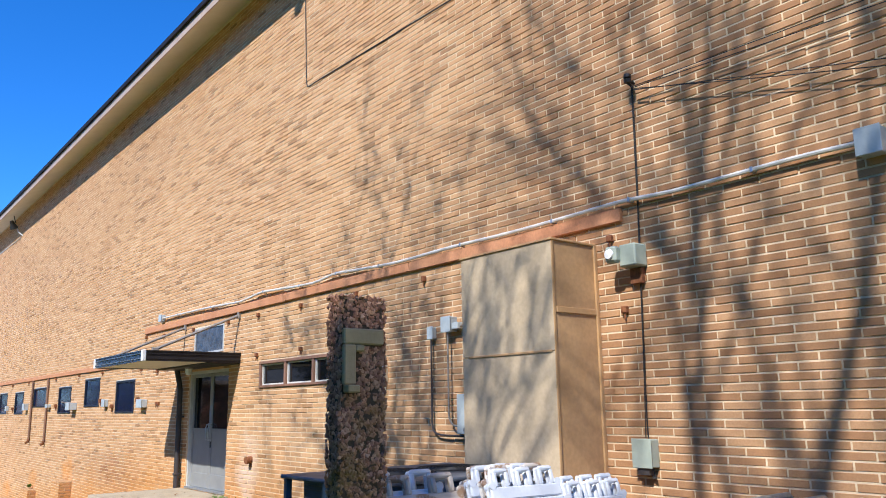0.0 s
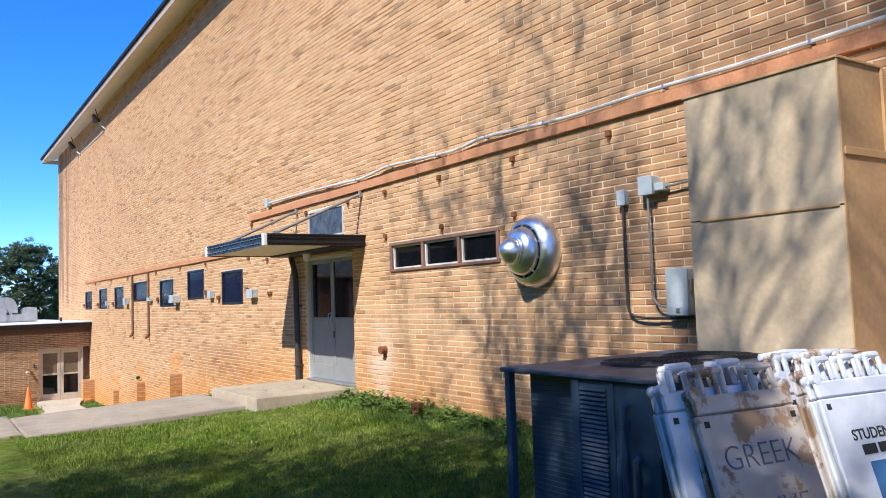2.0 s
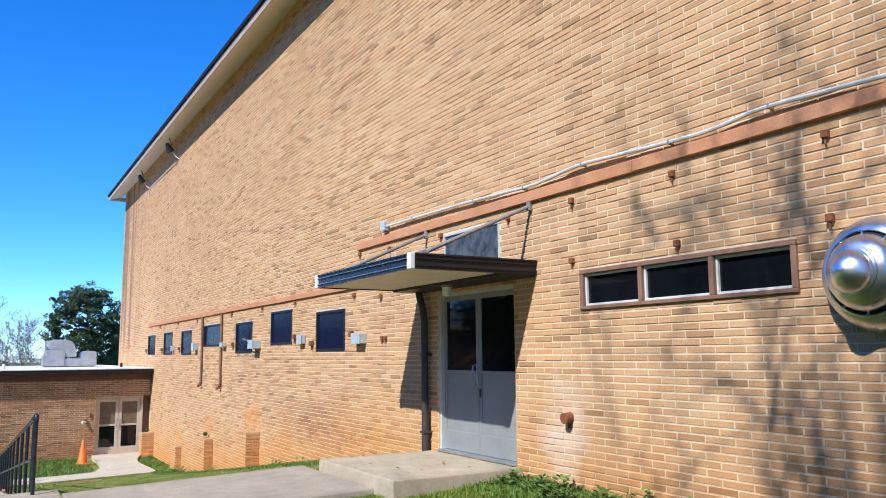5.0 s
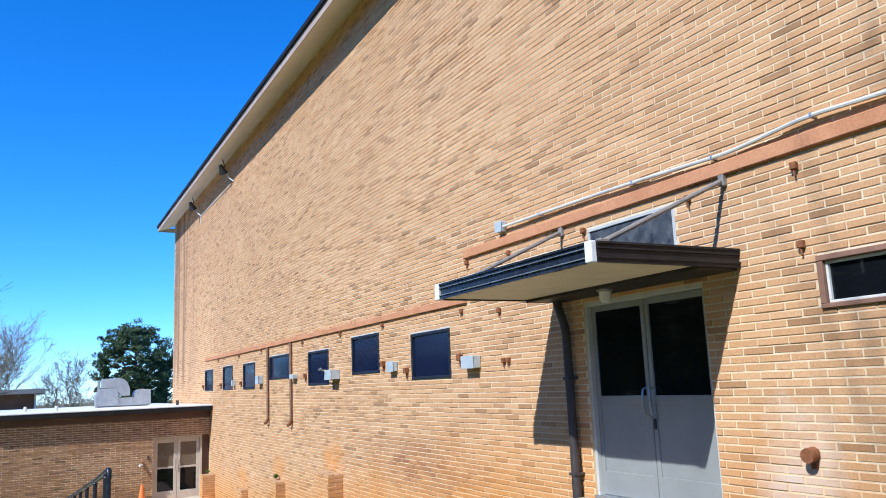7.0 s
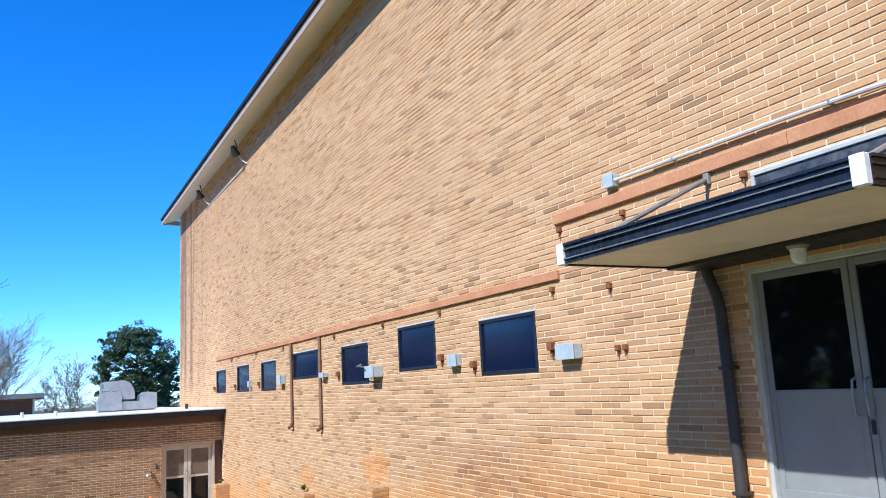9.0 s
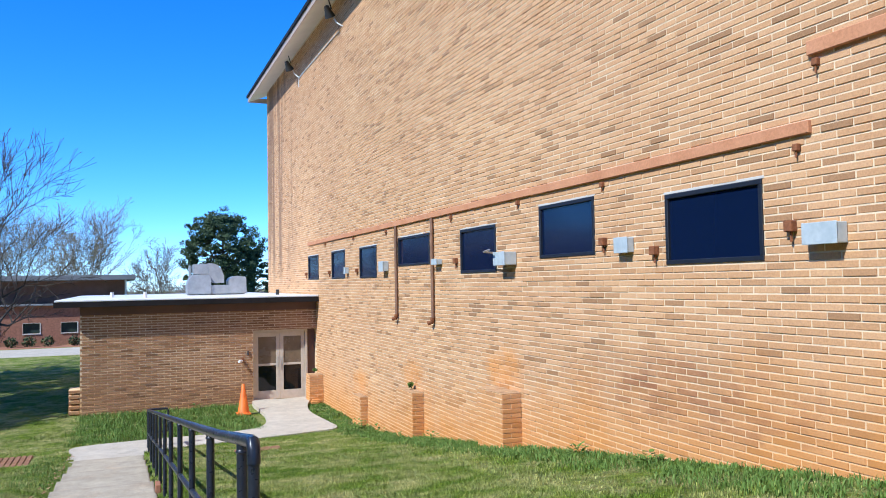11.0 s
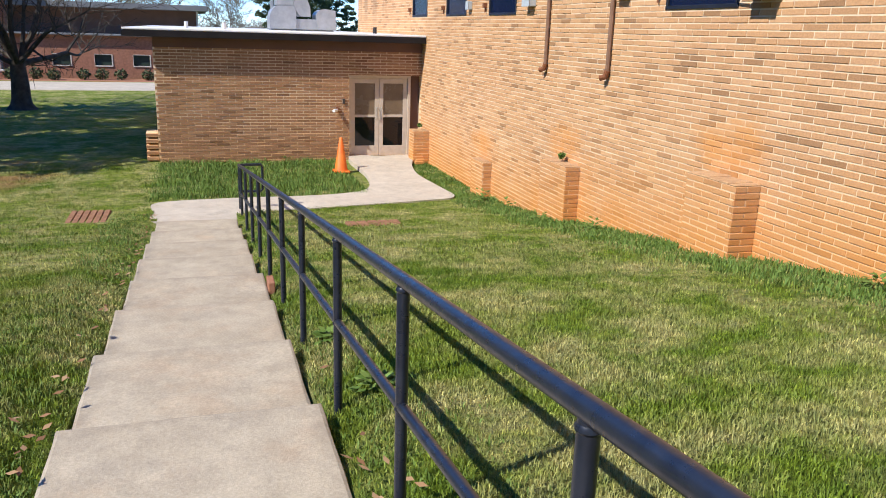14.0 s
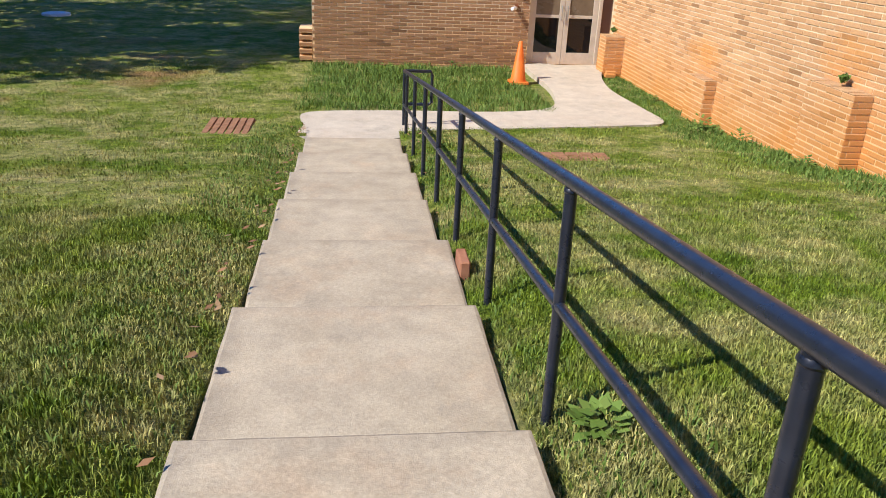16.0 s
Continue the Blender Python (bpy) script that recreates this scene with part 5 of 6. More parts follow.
sign_board(lean(3.75, 2.35, 0.04, -30, 14), SIGNBLUE, "blue plastic sign leaning on steel barriers", 0.5, 1.0)
lr = solo("folded_cloth", Geo().tube([(4.35, 4.95, 1.16), (4.5, 4.88, 1.165), (4.62, 4.98, 1.16), (4.78, 4.92, 1.17)], [0.02, 0.035, 0.03, 0.015], 8), SIGNWHITE, "crumpled white rag lying on the condenser lid", "rag", smooth=True)


def barrier(y, z, dx):
    """A crowd barrier: a bent tube frame with thin uprights and feet."""
    b = base("crowd_barrier", 4.6, y, 0.05, "galvanised steel crowd barrier stacked by the wall", "barrier", "stack of crowd barriers")
    x0, x1 = 3.75 + dx, 5.62
    pts = [(x0, y, z + 0.15), (x0, y, z + 0.82), (x0 + 0.05, y, z + 0.94), (x0 + 0.16, y, z + 1.0), (x1 - 0.12, y, z + 1.0), (x1, y, z + 0.9), (x1, y, z + 0.15), (x0, y, z + 0.15)]
    part("frame", Geo().tube(pts, 0.021, 8), STEEL, b, "", True)
    for k in range(1, 14):
        x = x0 + (x1 - x0) * k / 14
        part("upright", Geo().tube([(x, y, z + 0.16), (x, y, z + 0.985)], 0.008, 6), STEEL, b, "", True)
    for x in (x0 + 0.25, x1 - 0.25):
        part("foot", Geo().tube([(x, y - 0.06, z + 0.0), (x, y, z + 0.06), (x, y, z + 0.16)], 0.016, 6), STEEL, b, "", True)


for k in range(5):
    barrier(2.62 + 0.12 * k, 0.02 - 0.03 * (k % 2), 0.10 * (k % 3))

# aggregate post
PC, PD = Vector((1.453, 2.154, 0)), Vector((1, 0, 0))
PN = Vector((-PD.y, PD.x, 0))
PW, PT, PH = 0.156, 0.078, 1.957
PM = Matrix((( PD.x, PN.x, 0, PC.x), (PD.y, PN.y, 0, PC.y), (0, 0, 1, 0), (0, 0, 0, 1)))
post = base("aggregate_post", PC.x, PC.y, 0.0, "exposed aggregate concrete post with a tan angle mark", "post")
part("core", Geo().box(0.006, PW - 0.006, 0.006, PT - 0.006, -0.1, PH - 0.006, 0.006, PM), STONEBED, post)
part("angle_mark", Geo().box(0.006, 0.140, -0.014, 0.004, 1.815, 1.860, 0.004, PM).box(0.006, 0.046, -0.014, 0.004, 1.702, 1.814, 0.004, PM).box(0.012, 0.052, -0.026, 0.004, 1.680, 1.701, 0.003, PM).box(0.0465, 0.075, -0.012, 0.004, 1.795, 1.814, 0.003, PM), EMBLEM, post, "tan raised angle mark")


def pebble(rnd, c, r, m, thin):
    """One angular chip."""
    vs, ax = [], Vector((rnd.uniform(-1, 1), rnd.uniform(-1, 1), rnd.uniform(-1, 1))).normalized()
    q = Matrix.Rotation(rnd.uniform(0, 6.3), 3, ax)
    for p in ((1, 0, 0), (-1, 0, 0), (0, 1, 0), (0, -1, 0), (0, 0, 1), (0, 0, -1)):
        d = q @ (Vector(p) * r * rnd.uniform(0.65, 1.25))
        d[thin] *= 0.42
        vs.append(m @ (c + d))
    return vs, [(0, 2, 4), (2, 1, 4), (1, 3, 4), (3, 0, 4), (2, 0, 5), (1, 2, 5), (3, 1, 5), (0, 3, 5)]


rnd = random.Random(5)
g = Geo()
faces = [(lambda a, z: Vector((a * PW, 0.004, z)), 2600), (lambda a, z: Vector((0.004, a * PT, z)), 1500), (lambda a, z: Vector((PW - 0.004, a * PT, z)), 900)]
near_chips = []
for fn, n in faces:
    for k in range(n):
        a, z = rnd.random(), rnd.uniform(0.55, PH)
        c = fn(a, z)
        if n == 2600 and ((c.x < 0.146 and 1.808 < z < 1.866) or (c.x < 0.056 and 1.675 < z < 1.82)):
            continue
        vf = pebble(rnd, c, rnd.uniform(0.006, 0.0108) if n != 2600 else rnd.uniform(0.006, 0.0115), PM, 1 if n == 2600 else 0)
        if n == 1500 and 1.2 < z < 1.9 and len(near_chips) < 280:
            near_chips.append(vf)
        else:
            g.add(*vf)
for k in range(160):
    g.add(*pebble(rnd, Vector((rnd.random() * PW, rnd.random() * PT, PH - 0.006)), rnd.uniform(0.005, 0.0105), PM, 2))
chips = new("aggregate", g.mesh("aggregate", STONE, fix=True))
chips.parent, chips.matrix_parent_inverse = post, BASE[post.name].inverted()
tagged(chips, kind="stuff")
for vf in near_chips:
    part("stone_chip", Geo().add(*vf), STONE, post)

# ---- handrail ----
rail = base("handrail", 1.08, 22, -0.6, "black painted steel handrail beside the steps", "handrail")
RX = 1.08


def rail_z(y):
    return 0.666 - 0.1333 * (y - 16.83)


RY0, RY1 = 15.27, 29.05
part("top_rail", Geo().tube([(RX, RY0 - 0.004, rail_z(RY0) - 0.055), (RX, RY0 - 0.002, rail_z(RY0) - 0.004), (RX, RY0 + 0.012, rail_z(RY0) + 0.018), (RX, RY0 + 0.06, rail_z(RY0 + 0.06) + 0.022), (RX, 16.4, rail_z(16.4) + 0.004), (RX, 22.0, rail_z(22.0)), (RX, RY1, rail_z(RY1))], 0.0245, 16), RAIL, rail, "", True)
part("mid_rail", Geo().tube([(RX, 15.57, rail_z(15.57) - 0.44), (RX, RY1, rail_z(RY1) - 0.455)], 0.0205, 12), RAIL, rail, "", True)
posts = [RY0, 15.57, 16.81, 18.07, 19.34] + [16.83 + 1.296 * k for k in range(3, 10)]
for y in posts:
    post_ob = part("post", Geo().tube([(RX, y, float(ground_z(1.3, y)) - 0.25), (RX, y, rail_z(y) - (0.05 if y == RY0 else 0.0))], 0.0215, 14), RAIL, rail, "", True)
    for dz, r in ((-0.024, 0.026), (-0.446, 0.0255)):
        if y > 15.5:
            part("weld_collar", Geo().turned(pose(RX, y, rail_z(y) + dz - 0.007), [(0.0216, -0.006), (r, 0.0), (r - 0.001, 0.006), (0.0216, 0.012)], 12), RAIL, post_ob, "", True)
part("end_loop", Geo().tube([(RX, RY1, rail_z(RY1)), (RX + 0.04, RY1 + 0.03, rail_z(RY1)), (RX + 0.36, RY1 + 0.03, rail_z(RY1)), (RX + 0.38, RY1 + 0.03, rail_z(RY1) - 0.05), (RX + 0.38, RY1 + 0.03, rail_z(RY1) - 0.42), (RX + 0.34, RY1 + 0.03, rail_z(RY1) - 0.45), (RX, RY1 + 0.03, rail_z(RY1) - 0.45)], 0.022, 10), RAIL, rail, "", True)
part("post", Geo().tube([(RX, RY1, -1.9), (RX, RY1, rail_z(RY1))], 0.0215, 12), RAIL, rail, "", True)

# ---- traffic cone and small ground things ----
cone = base("traffic_cone", 3.42, 32.72, -1.74, "orange plastic traffic cone on the grass", "cone")
cz = float(ground_z(3.42, 32.72)) + 0.03
part("base_plate", Geo().box(3.25, 3.59, 32.55, 32.89, cz - 0.02, cz + 0.03, 0.01), CONE, cone)
part("body", Geo().turned(pose(3.42, 32.72, cz + 0.03), [(0.15, 0.0), (0.14, 0.02), (0.035, 0.70), (0.028, 0.71), (0.0, 0.71)], 20), CONE, cone, "", True)


def cover(name, x0, x1, y0, y1, label, bars):
    z = float(ground_z((x0 + x1) / 2, (y0 + y1) / 2)) + 0.002
    t = base(name, (x0 + x1) / 2, (y0 + y1) / 2, z, label, "drain cover")
    part("rim", Geo().box(x0, x1, y0, y1, z - 0.08, z - 0.012, 0.005), CLAY, t)
    for k in range(bars):
        a = x0 + (x1 - x0) * k / bars
        for j in range(3):
            c = y0 + (y1 - y0) * j / 3
            part("brick", Geo().box(a + 0.008, a + (x1 - x0) / bars - 0.008, c + 0.01, c + (y1 - y0) / 3 - 0.01, z - 0.011, z + 0.012, 0.006), PIERCAP, t)


cover("brick_drain", -1.55, -0.95, 28.0, 29.3, "square of sunken red bricks in the lawn", 6)
cover("brick_drain", 2.45, 3.25, 26.4, 26.85, "rusty red drain grate in the lawn", 5)
sb = base("standpipe", 5.24, 10.25, 0.1, "short rusty standpipe cap in the grass by the wall", "pipe")
part("pipe", Geo().tube([(5.24, 10.25, 0.05), (5.24, 10.25, 0.27)], 0.06, 12), RUST, sb, "", True)
part("cap", Geo().tube([(5.24, 10.25, 0.271), (5.24, 10.25, 0.325)], 0.078, 12), RUST, sb, "", True)


# ---- rooftop and far things ----
rt = base("rooftop_unit", 3.5, 40, 1.16, "pale grey rooftop ventilation unit with curved hood", "air handler")
part("curb", Geo().box(2.62, 4.44, 39.75, 40.5, 1.16, 1.20, 0.01), HVACGREY, rt)


def rt_shell(name, section, y0, y1, label=""):
    n = len(section)
    return part(name, Geo().add([(x, y, z) for y in (y0, y1) for x, z in section], [tuple(range(n)), tuple(range(2 * n - 1, n - 1, -1))] + [(k, k + n, (k + 1) % n + n, (k + 1) % n) for k in range(n)]), HVACGREY, rt, label)


rt_shell("lower_housing", [(2.58, 1.2), (2.57, 1.50), (2.61, 1.64), (2.68, 1.76), (2.79, 1.84), (3.27, 1.86), (3.33, 1.7), (3.33, 1.2)], 39.6, 40.5, "bulging galvanised lower housing")
rt_shell("cabinet", [(2.79, 1.865), (2.79, 2.19), (3.26, 2.21), (3.26, 1.865)], 39.66, 40.45)
rt_shell("hood", [(3.265, 1.87), (3.265, 2.22), (3.42, 2.21), (3.56, 2.15), (3.66, 2.03), (3.74, 1.82), (3.75, 1.56), (3.45, 1.56), (3.335, 1.72)], 39.62, 40.45, "curved pale metal hood")
rt_shell("duct", [(3.34, 1.2), (3.34, 1.47), (3.40, 1.49), (3.96, 1.49), (3.96, 1.2)], 39.65, 40.4)
rt_shell("intake_hood", [(3.965, 1.2), (3.90, 1.5), (3.90, 1.62), (3.95, 1.71), (4.05, 1.77), (4.18, 1.79), (4.47, 1.75), (4.49, 1.2)], 39.6, 40.4, "rounded intake hood")
part("stack", Geo().tube([(2.70, 40.2, 1.75), (2.70, 40.2, 2.16)], 0.05, 10), STEEL, rt, "", True)
for x, y in ((0.3, 38.0), (1.2, 36.5), (4.95, 36.4)):
    v = solo("roof_vent_pipe", Geo().tube([(x, y, 1.15), (x, y, 1.32)], 0.05, 8), CABLE if x > 4 else ROOFWHITE, "short vent pipe on the annex roof", "vent pipe", smooth=True)

hall = base("far_hall", -6, 68, -1.9, "low red brick school building with clerestory and small windows", "building")
FY = 65.0
FW = [(-14.6, -13.9), (-7.08, -6.17), (-4.92, -4.03), (-2.88, -2.0)]
g = Geo()
wall_boxes(g, -9.2, 1.0, -2.2, 0.45, [(a, b2, -1.18, -0.58) for a, b2 in FW[1:]], lambda p, q, lo, hi: (p, q, FY, FY + 0.4, lo, hi))
part("wall", g, FARBRICK, hall, "red brick wall")
for a, b2 in FW[1:]:
    w = part("window", Geo().box(a, b2, FY + 0.15, FY + 0.2, -1.18, -0.58), FARGLASS, hall, "small dark green window")
    part("frame", Geo().box(a - 0.02, b2 + 0.05, FY - 0.02, FY - 0.002, -0.579, -0.55, 0.005).box(a - 0.02, b2 + 0.06, FY - 0.05, FY - 0.002, -1.24, -1.181, 0.005).box(a - 0.02, a, FY - 0.02, FY + 0.1, -1.18, -0.58, 0.005).box(b2, b2 + 0.06, FY - 0.03, FY + 0.1, -1.18, -0.58, 0.005), PALESTONE, w, "thin pale window surround")
part("lower_roof", Geo().box(-9.2, 1.2, FY - 0.3, FY + 1.6, 0.455, 0.55, 0.01), FARROOF, hall)
part("clerestory", Geo().box(-9.2, 0.75, FY + 1.6, FY + 12, 0.3, 1.95), HALLBAND, hall, "dark brown upper wall")
part("roof", Geo().box(-9.4, 1.3, FY + 0.5, FY + 13, 1.951, 2.27, 0.02), FARROOF, hall, "flat grey roof edge")
part("downpipe", Geo().box(0.66, 0.78, FY + 1.45, FY + 1.59, 0.56, 1.95), ROOFWHITE, hall)

gym = base("far_gym", -16, 72, -1.9, "tall red brick building with pale pilasters and grey roof", "building")
part("wall", Geo().box(-30, -9.3, FY + 0.2, FY + 16, -2.2, 3.9), FARBRICK, gym, "tall red brick wall")
part("roof", Geo().add([(-30.5, FY - 0.4, 3.9), (-8.9, FY - 0.4, 3.9), (-8.9, FY + 17, 3.9), (-30.5, FY + 17, 3.9), (-28, FY + 5, 5.5), (-11.5, FY + 5, 5.5), (-11.5, FY + 11, 5.5), (-28, FY + 11, 5.5)],
                       [(0, 1, 5, 4), (1, 2, 6, 5), (2, 3, 7, 6), (3, 0, 4, 7), (4, 5, 6, 7), (3, 2, 1, 0)]), FARROOF, gym, "sloping grey roof")
part("upper_wall", Geo().box(-30, -14.5, FY + 7, FY + 12, 4.6, 5.95, 0.02), TANPANEL, gym, "tan upper parapet")
part("eave", Geo().box(-30.5, -8.9, FY - 0.42, FY - 0.3, 3.7, 3.99, 0.02), GUTTER, gym)
for x in (-20.5, -17.3, -14.1, -11.3, -9.75):
    col = part("pilaster", Geo().box(x - 0.16, x + 0.16, FY - 0.45, FY + 0.19, -1.45, 3.0, 0.02), PILASTER, gym, "weathered stone pilaster")
    part("capital", Geo().box(x - 0.24, x + 0.24, FY - 0.52, FY + 0.18, 3.001, 3.2, 0.02), PILASTER, col)
    part("plinth_cap", Geo().box(x - 0.32, x + 0.32, FY - 0.58, FY + 0.18, -1.56, -1.451, 0.02), PALESTONE, col)
    part("plinth", Geo().box(x - 0.28, x + 0.28, FY - 0.54, FY + 0.18, -2.0, -1.561, 0.01), FARBRICK, col)
STACK = plain("weathered_stack_concrete", (0.26, 0.25, 0.22), (0.42, 0.40, 0.36), 0.85, 0, 1.2, 0.2, 12)
chim = base("far_chimney", -12.75, 76, 3, "round pale concrete chimney with dark bands", "chimney")
part("shaft", Geo().turned(pose(-12.75, 76, 0), [(0.60, 0.0), (0.56, 8.2), (0.64, 8.25), (0.65, 9.42), (0.56, 9.48), (0, 9.4)], 20), STACK, chim, "", True)
part("band", Geo().turned(pose(-12.75, 76, 0), [(0.645, 8.2), (0.67, 8.22), (0.67, 8.3), (0.645, 8.33)], 20), FARROOF, chim, "", True)


def leaf_ball(rnd, c, r, n, size, geo, flat=1.0):
    for k in range(n):
        d = Vector((rnd.gauss(0, 1), rnd.gauss(0, 1), rnd.gauss(0, 1) * flat)).normalized() * r * rnd.uniform(0.55, 1.05)
        d.z *= flat
        a = Vector((rnd.uniform(-1, 1), rnd.uniform(-1, 1), rnd.uniform(-1, 1))).normalized()
        b2 = a.orthogonal().normalized()
        p, s = c + d, size * rnd.uniform(0.6, 1.3)
        geo.add([p - a * s, p + b2 * s * 0.45, p + a * s, p - b2 * s * 0.45], [(0, 1, 2, 3)])


rnd = random.Random(31)
for k in range(17):
    x = -19 + k * 1.12 + rnd.uniform(-0.2, 0.2)
    c = Vector((x, 63.6 + rnd.uniform(-0.3, 0.3), -1.60))
    g = Geo()
    leaf_ball(rnd, c, rnd.uniform(0.28, 0.42), 140, 0.10, g, 0.9)
    sh = base("clipped_shrub", c.x, c.y, -1.95, "small clipped shrub in the far planting bed", "shrub", "row of clipped shrubs")
    part("foliage", g, HEDGE, sh)
    part("stem", Geo().tube([(c.x, c.y, -2.0), (c.x, c.y, -1.5)], 0.03, 5), BARK, sh)
solo("planting_bed", Geo().box(-30, 1.2, 62.6, 64.6, -2.1, -1.89, 0.02), CLAY, "mulched planting bed along the far building", "bed", kind="structure")


def bare_tree(x, y, z, height, seed, mat, label, spread=0.55, levels=5, r0=None, kids=4, trunk=0.2, sides=6, upright=0.35, tips=None, length=0.62, name="bare_tree", thick=0.62, fine=0.0035):
    """A leafless tree: tapered trunk, forking limbs and many fine twigs."""
    rnd = random.Random(seed)
    t = base(name, x, y, z, label, "tree")
    trunk_geo, limb_geo, tip_geo = Geo(), Geo(), Geo()
    r0 = r0 or height * 0.022

    def grow(p, d, ln, r, lev):
        n = 5 if lev < 2 else 3
        pts, rs, q, dd = [p], [r], p.copy(), d.copy()
        for i in range(n):
            dd = (dd + Vector((rnd.gauss(0, 1), rnd.gauss(0, 1), rnd.gauss(0, 0.6))) * 0.10 + Vector((0, 0, upright * 0.12))).normalized()
            q = q + dd * (ln / n)
            pts.append(q.copy())
            rs.append(r * (1 - 0.62 * (i + 1) / n))
        (trunk_geo if lev == 0 else limb_geo).tube(pts, rs, max(3, sides - lev), lev < 2)
        if tips and lev >= levels - 1:
            leaf_ball(rnd, pts[-1], 0.12 * height * 0.1, 3, 0.05 * height * 0.1, tip_geo)
        if lev >= levels:
            return
        for k in range(kids if lev else kids + 2):
            f = rnd.uniform(0.3, 1.0) if lev else rnd.uniform(trunk / 0.5 * 0.5 + 0.15, 1.0)
            i = min(int(f * n), n - 1)
            s = pts[i].lerp(pts[i + 1], f * n - i)
            a = rnd.uniform(0, 2 * math.pi)
            side = dd.orthogonal().normalized()
            side = Matrix.Rotation(a, 3, dd) @ side
            nd = (dd * (1 - spread) + side * spread + Vector((0, 0, upright * 0.4))).normalized()
            grow(s, nd, ln * length * rnd.uniform(0.75, 1.2), max(rs[i] * thick, fine * height * 0.1), lev + 1)

    grow(Vector((x, y, z - 0.2)), Vector((rnd.uniform(-0.06, 0.06), rnd.uniform(-0.06, 0.06), 1)), height * 0.46, r0, 0)
    part("trunk", trunk_geo, mat, t, "", True)
    crown = new("crown", limb_geo.mesh("crown", mat, False, False))
    crown.parent, crown.matrix_parent_inverse = t, BASE[t.name].inverted()
    tagged(crown, kind="stuff")
    if tips and tip_geo.v:
        part("foliage", tip_geo, tips, t, kind="stuff")
    return t


def vase_tree(x, y, z, height, seed, mat, label, fork=0.1, limbs=8, wide=60, levels=6, r0=0.25, fine=0.006, tips=None):
    """A leafless tree whose limbs fan up from a low fork and split again and again into twigs."""
    rnd = random.Random(seed)
    t = base("bare_tree", x, y, z, label, "tree")
    trunk_geo, limb_geo, tip_geo = Geo(), Geo(), Geo()

    def grow(p, d, ln, r, lev):
        n = 4 if lev < 2 else 3
        pts, rs, q, dd = [p], [r], p.copy(), d.copy()
        for i in range(n):
            dd = (dd + Vector((rnd.gauss(0, 1), rnd.gauss(0, 1), rnd.gauss(0, 0.7))) * 0.09 + Vector((0, 0, 0.03))).normalized()
            q = q + dd * (ln / n)
            pts.append(q.copy())
            rs.append(max(r * (1 - 0.36 * (i + 1) / n), fine))
        limb_geo.tube(pts, rs, 6 if lev < 1 else 4 if lev < 3 else 3, lev < 1)
        if tips and lev >= levels - 1:
            leaf_ball(rnd, pts[-1], 0.012 * height, 2, 0.004 * height, tip_geo)
        if lev >= levels:
            return
        for k in range(rnd.choice((2, 2, 3))):
            side = Matrix.Rotation(rnd.uniform(0, 6.283), 3, dd) @ dd.orthogonal().normalized()
            grow(pts[-1], (dd + side * rnd.uniform(0.25, 0.62)).normalized(), ln * rnd.uniform(0.64, 0.86), max(rs[-1] * rnd.uniform(0.66, 0.88), fine), lev + 1)
        for k in range(2 if lev else 1):
            i = rnd.randrange(1, n)
            side = Matrix.Rotation(rnd.uniform(0, 6.283), 3, dd) @ dd.orthogonal().normalized()
            grow(pts[i], (dd * 0.6 + side * 0.8 + Vector((0, 0, 0.25))).normalized(), ln * rnd.uniform(0.4, 0.65), max(rs[i] * 0.5, fine), min(lev + 2, levels))

    top = Vector((x, y, z + height * fork))
    trunk_geo.tube([(x, y, z - 0.2), (x, y, z + 0.1), (x + 0.02, y, z + height * fork * 0.6), top + Vector((0, 0, 0.25))], [r0 * 1.5, r0 * 1.15, r0, r0 * 0.8], 12)
    for k in range(limbs):
        a = 2 * math.pi * k / limbs + rnd.uniform(-0.35, 0.35)
        e = math.radians(wide * (0.15 + 0.85 * ((k * 5) % limbs) / max(1, limbs - 1)))
        d = Vector((math.cos(a) * math.sin(e), math.sin(a) * math.sin(e), math.cos(e)))
        grow(top + Vector((0, 0, rnd.uniform(-0.1, 0.25))) * r0 * 3, d, height * 0.27 * rnd.uniform(0.85, 1.1) * (1.0 - 0.25 * math.sin(e)), r0 * rnd.uniform(0.28, 0.44), 0)
    part("trunk", trunk_geo, mat, t, "", True)
    crown = new("crown", limb_geo.mesh("crown", mat, False, False))
    crown.parent, crown.matrix_parent_inverse = t, BASE[t.name].inverted()
    tagged(crown, kind="stuff")
    if tips and tip_geo.v:
        part("foliage", tip_geo, tips, t, kind="stuff")
    return t


lawn_tree = vase_tree(-5.55, 47.5, float(ground_z(-5.55, 47.5)), 11.0, 4, BARK, "leafless grey-brown tree standing on the lawn", 0.13, 11, 84, 5, 0.30, 0.0085)
part("roots", Geo().turned(pose(-5.55, 47.5, -1.92), [(0.75, -0.05), (0.5, 0.06), (0.38, 0.22), (0.31, 0.45)], 12), BARK, lawn_tree, "", True)
vase_tree(-2.6, 95, -2.2, 12.6, 8, PALEBARK, "pale leafless tree with budding twigs beyond the buildings", 0.12, 12, 46, 5, 0.24, 0.012, BUD)
vase_tree(3.9, 96, -2.2, 7.6, 12, PALEBARK, "small pale leafless tree beyond the annex", 0.2, 7, 42, 5, 0.14, 0.012)
vase_tree(-9.5, 98, -2.2, 12.0, 15, PALEBARK, "pale leafless tree behind the brick buildings", 0.12, 10, 46, 5, 0.22, 0.012, BUD)

# trees whose shadows fall on the wall and the lawn
bare_tree(-6.1, -0.5, 0.0, 20.5, 21, BARK, "big leafless shade tree behind the path", 0.5, 4, 0.25, 6, 0.12, 6, 0.30, length=0.68, thick=0.66, fine=0.0085)
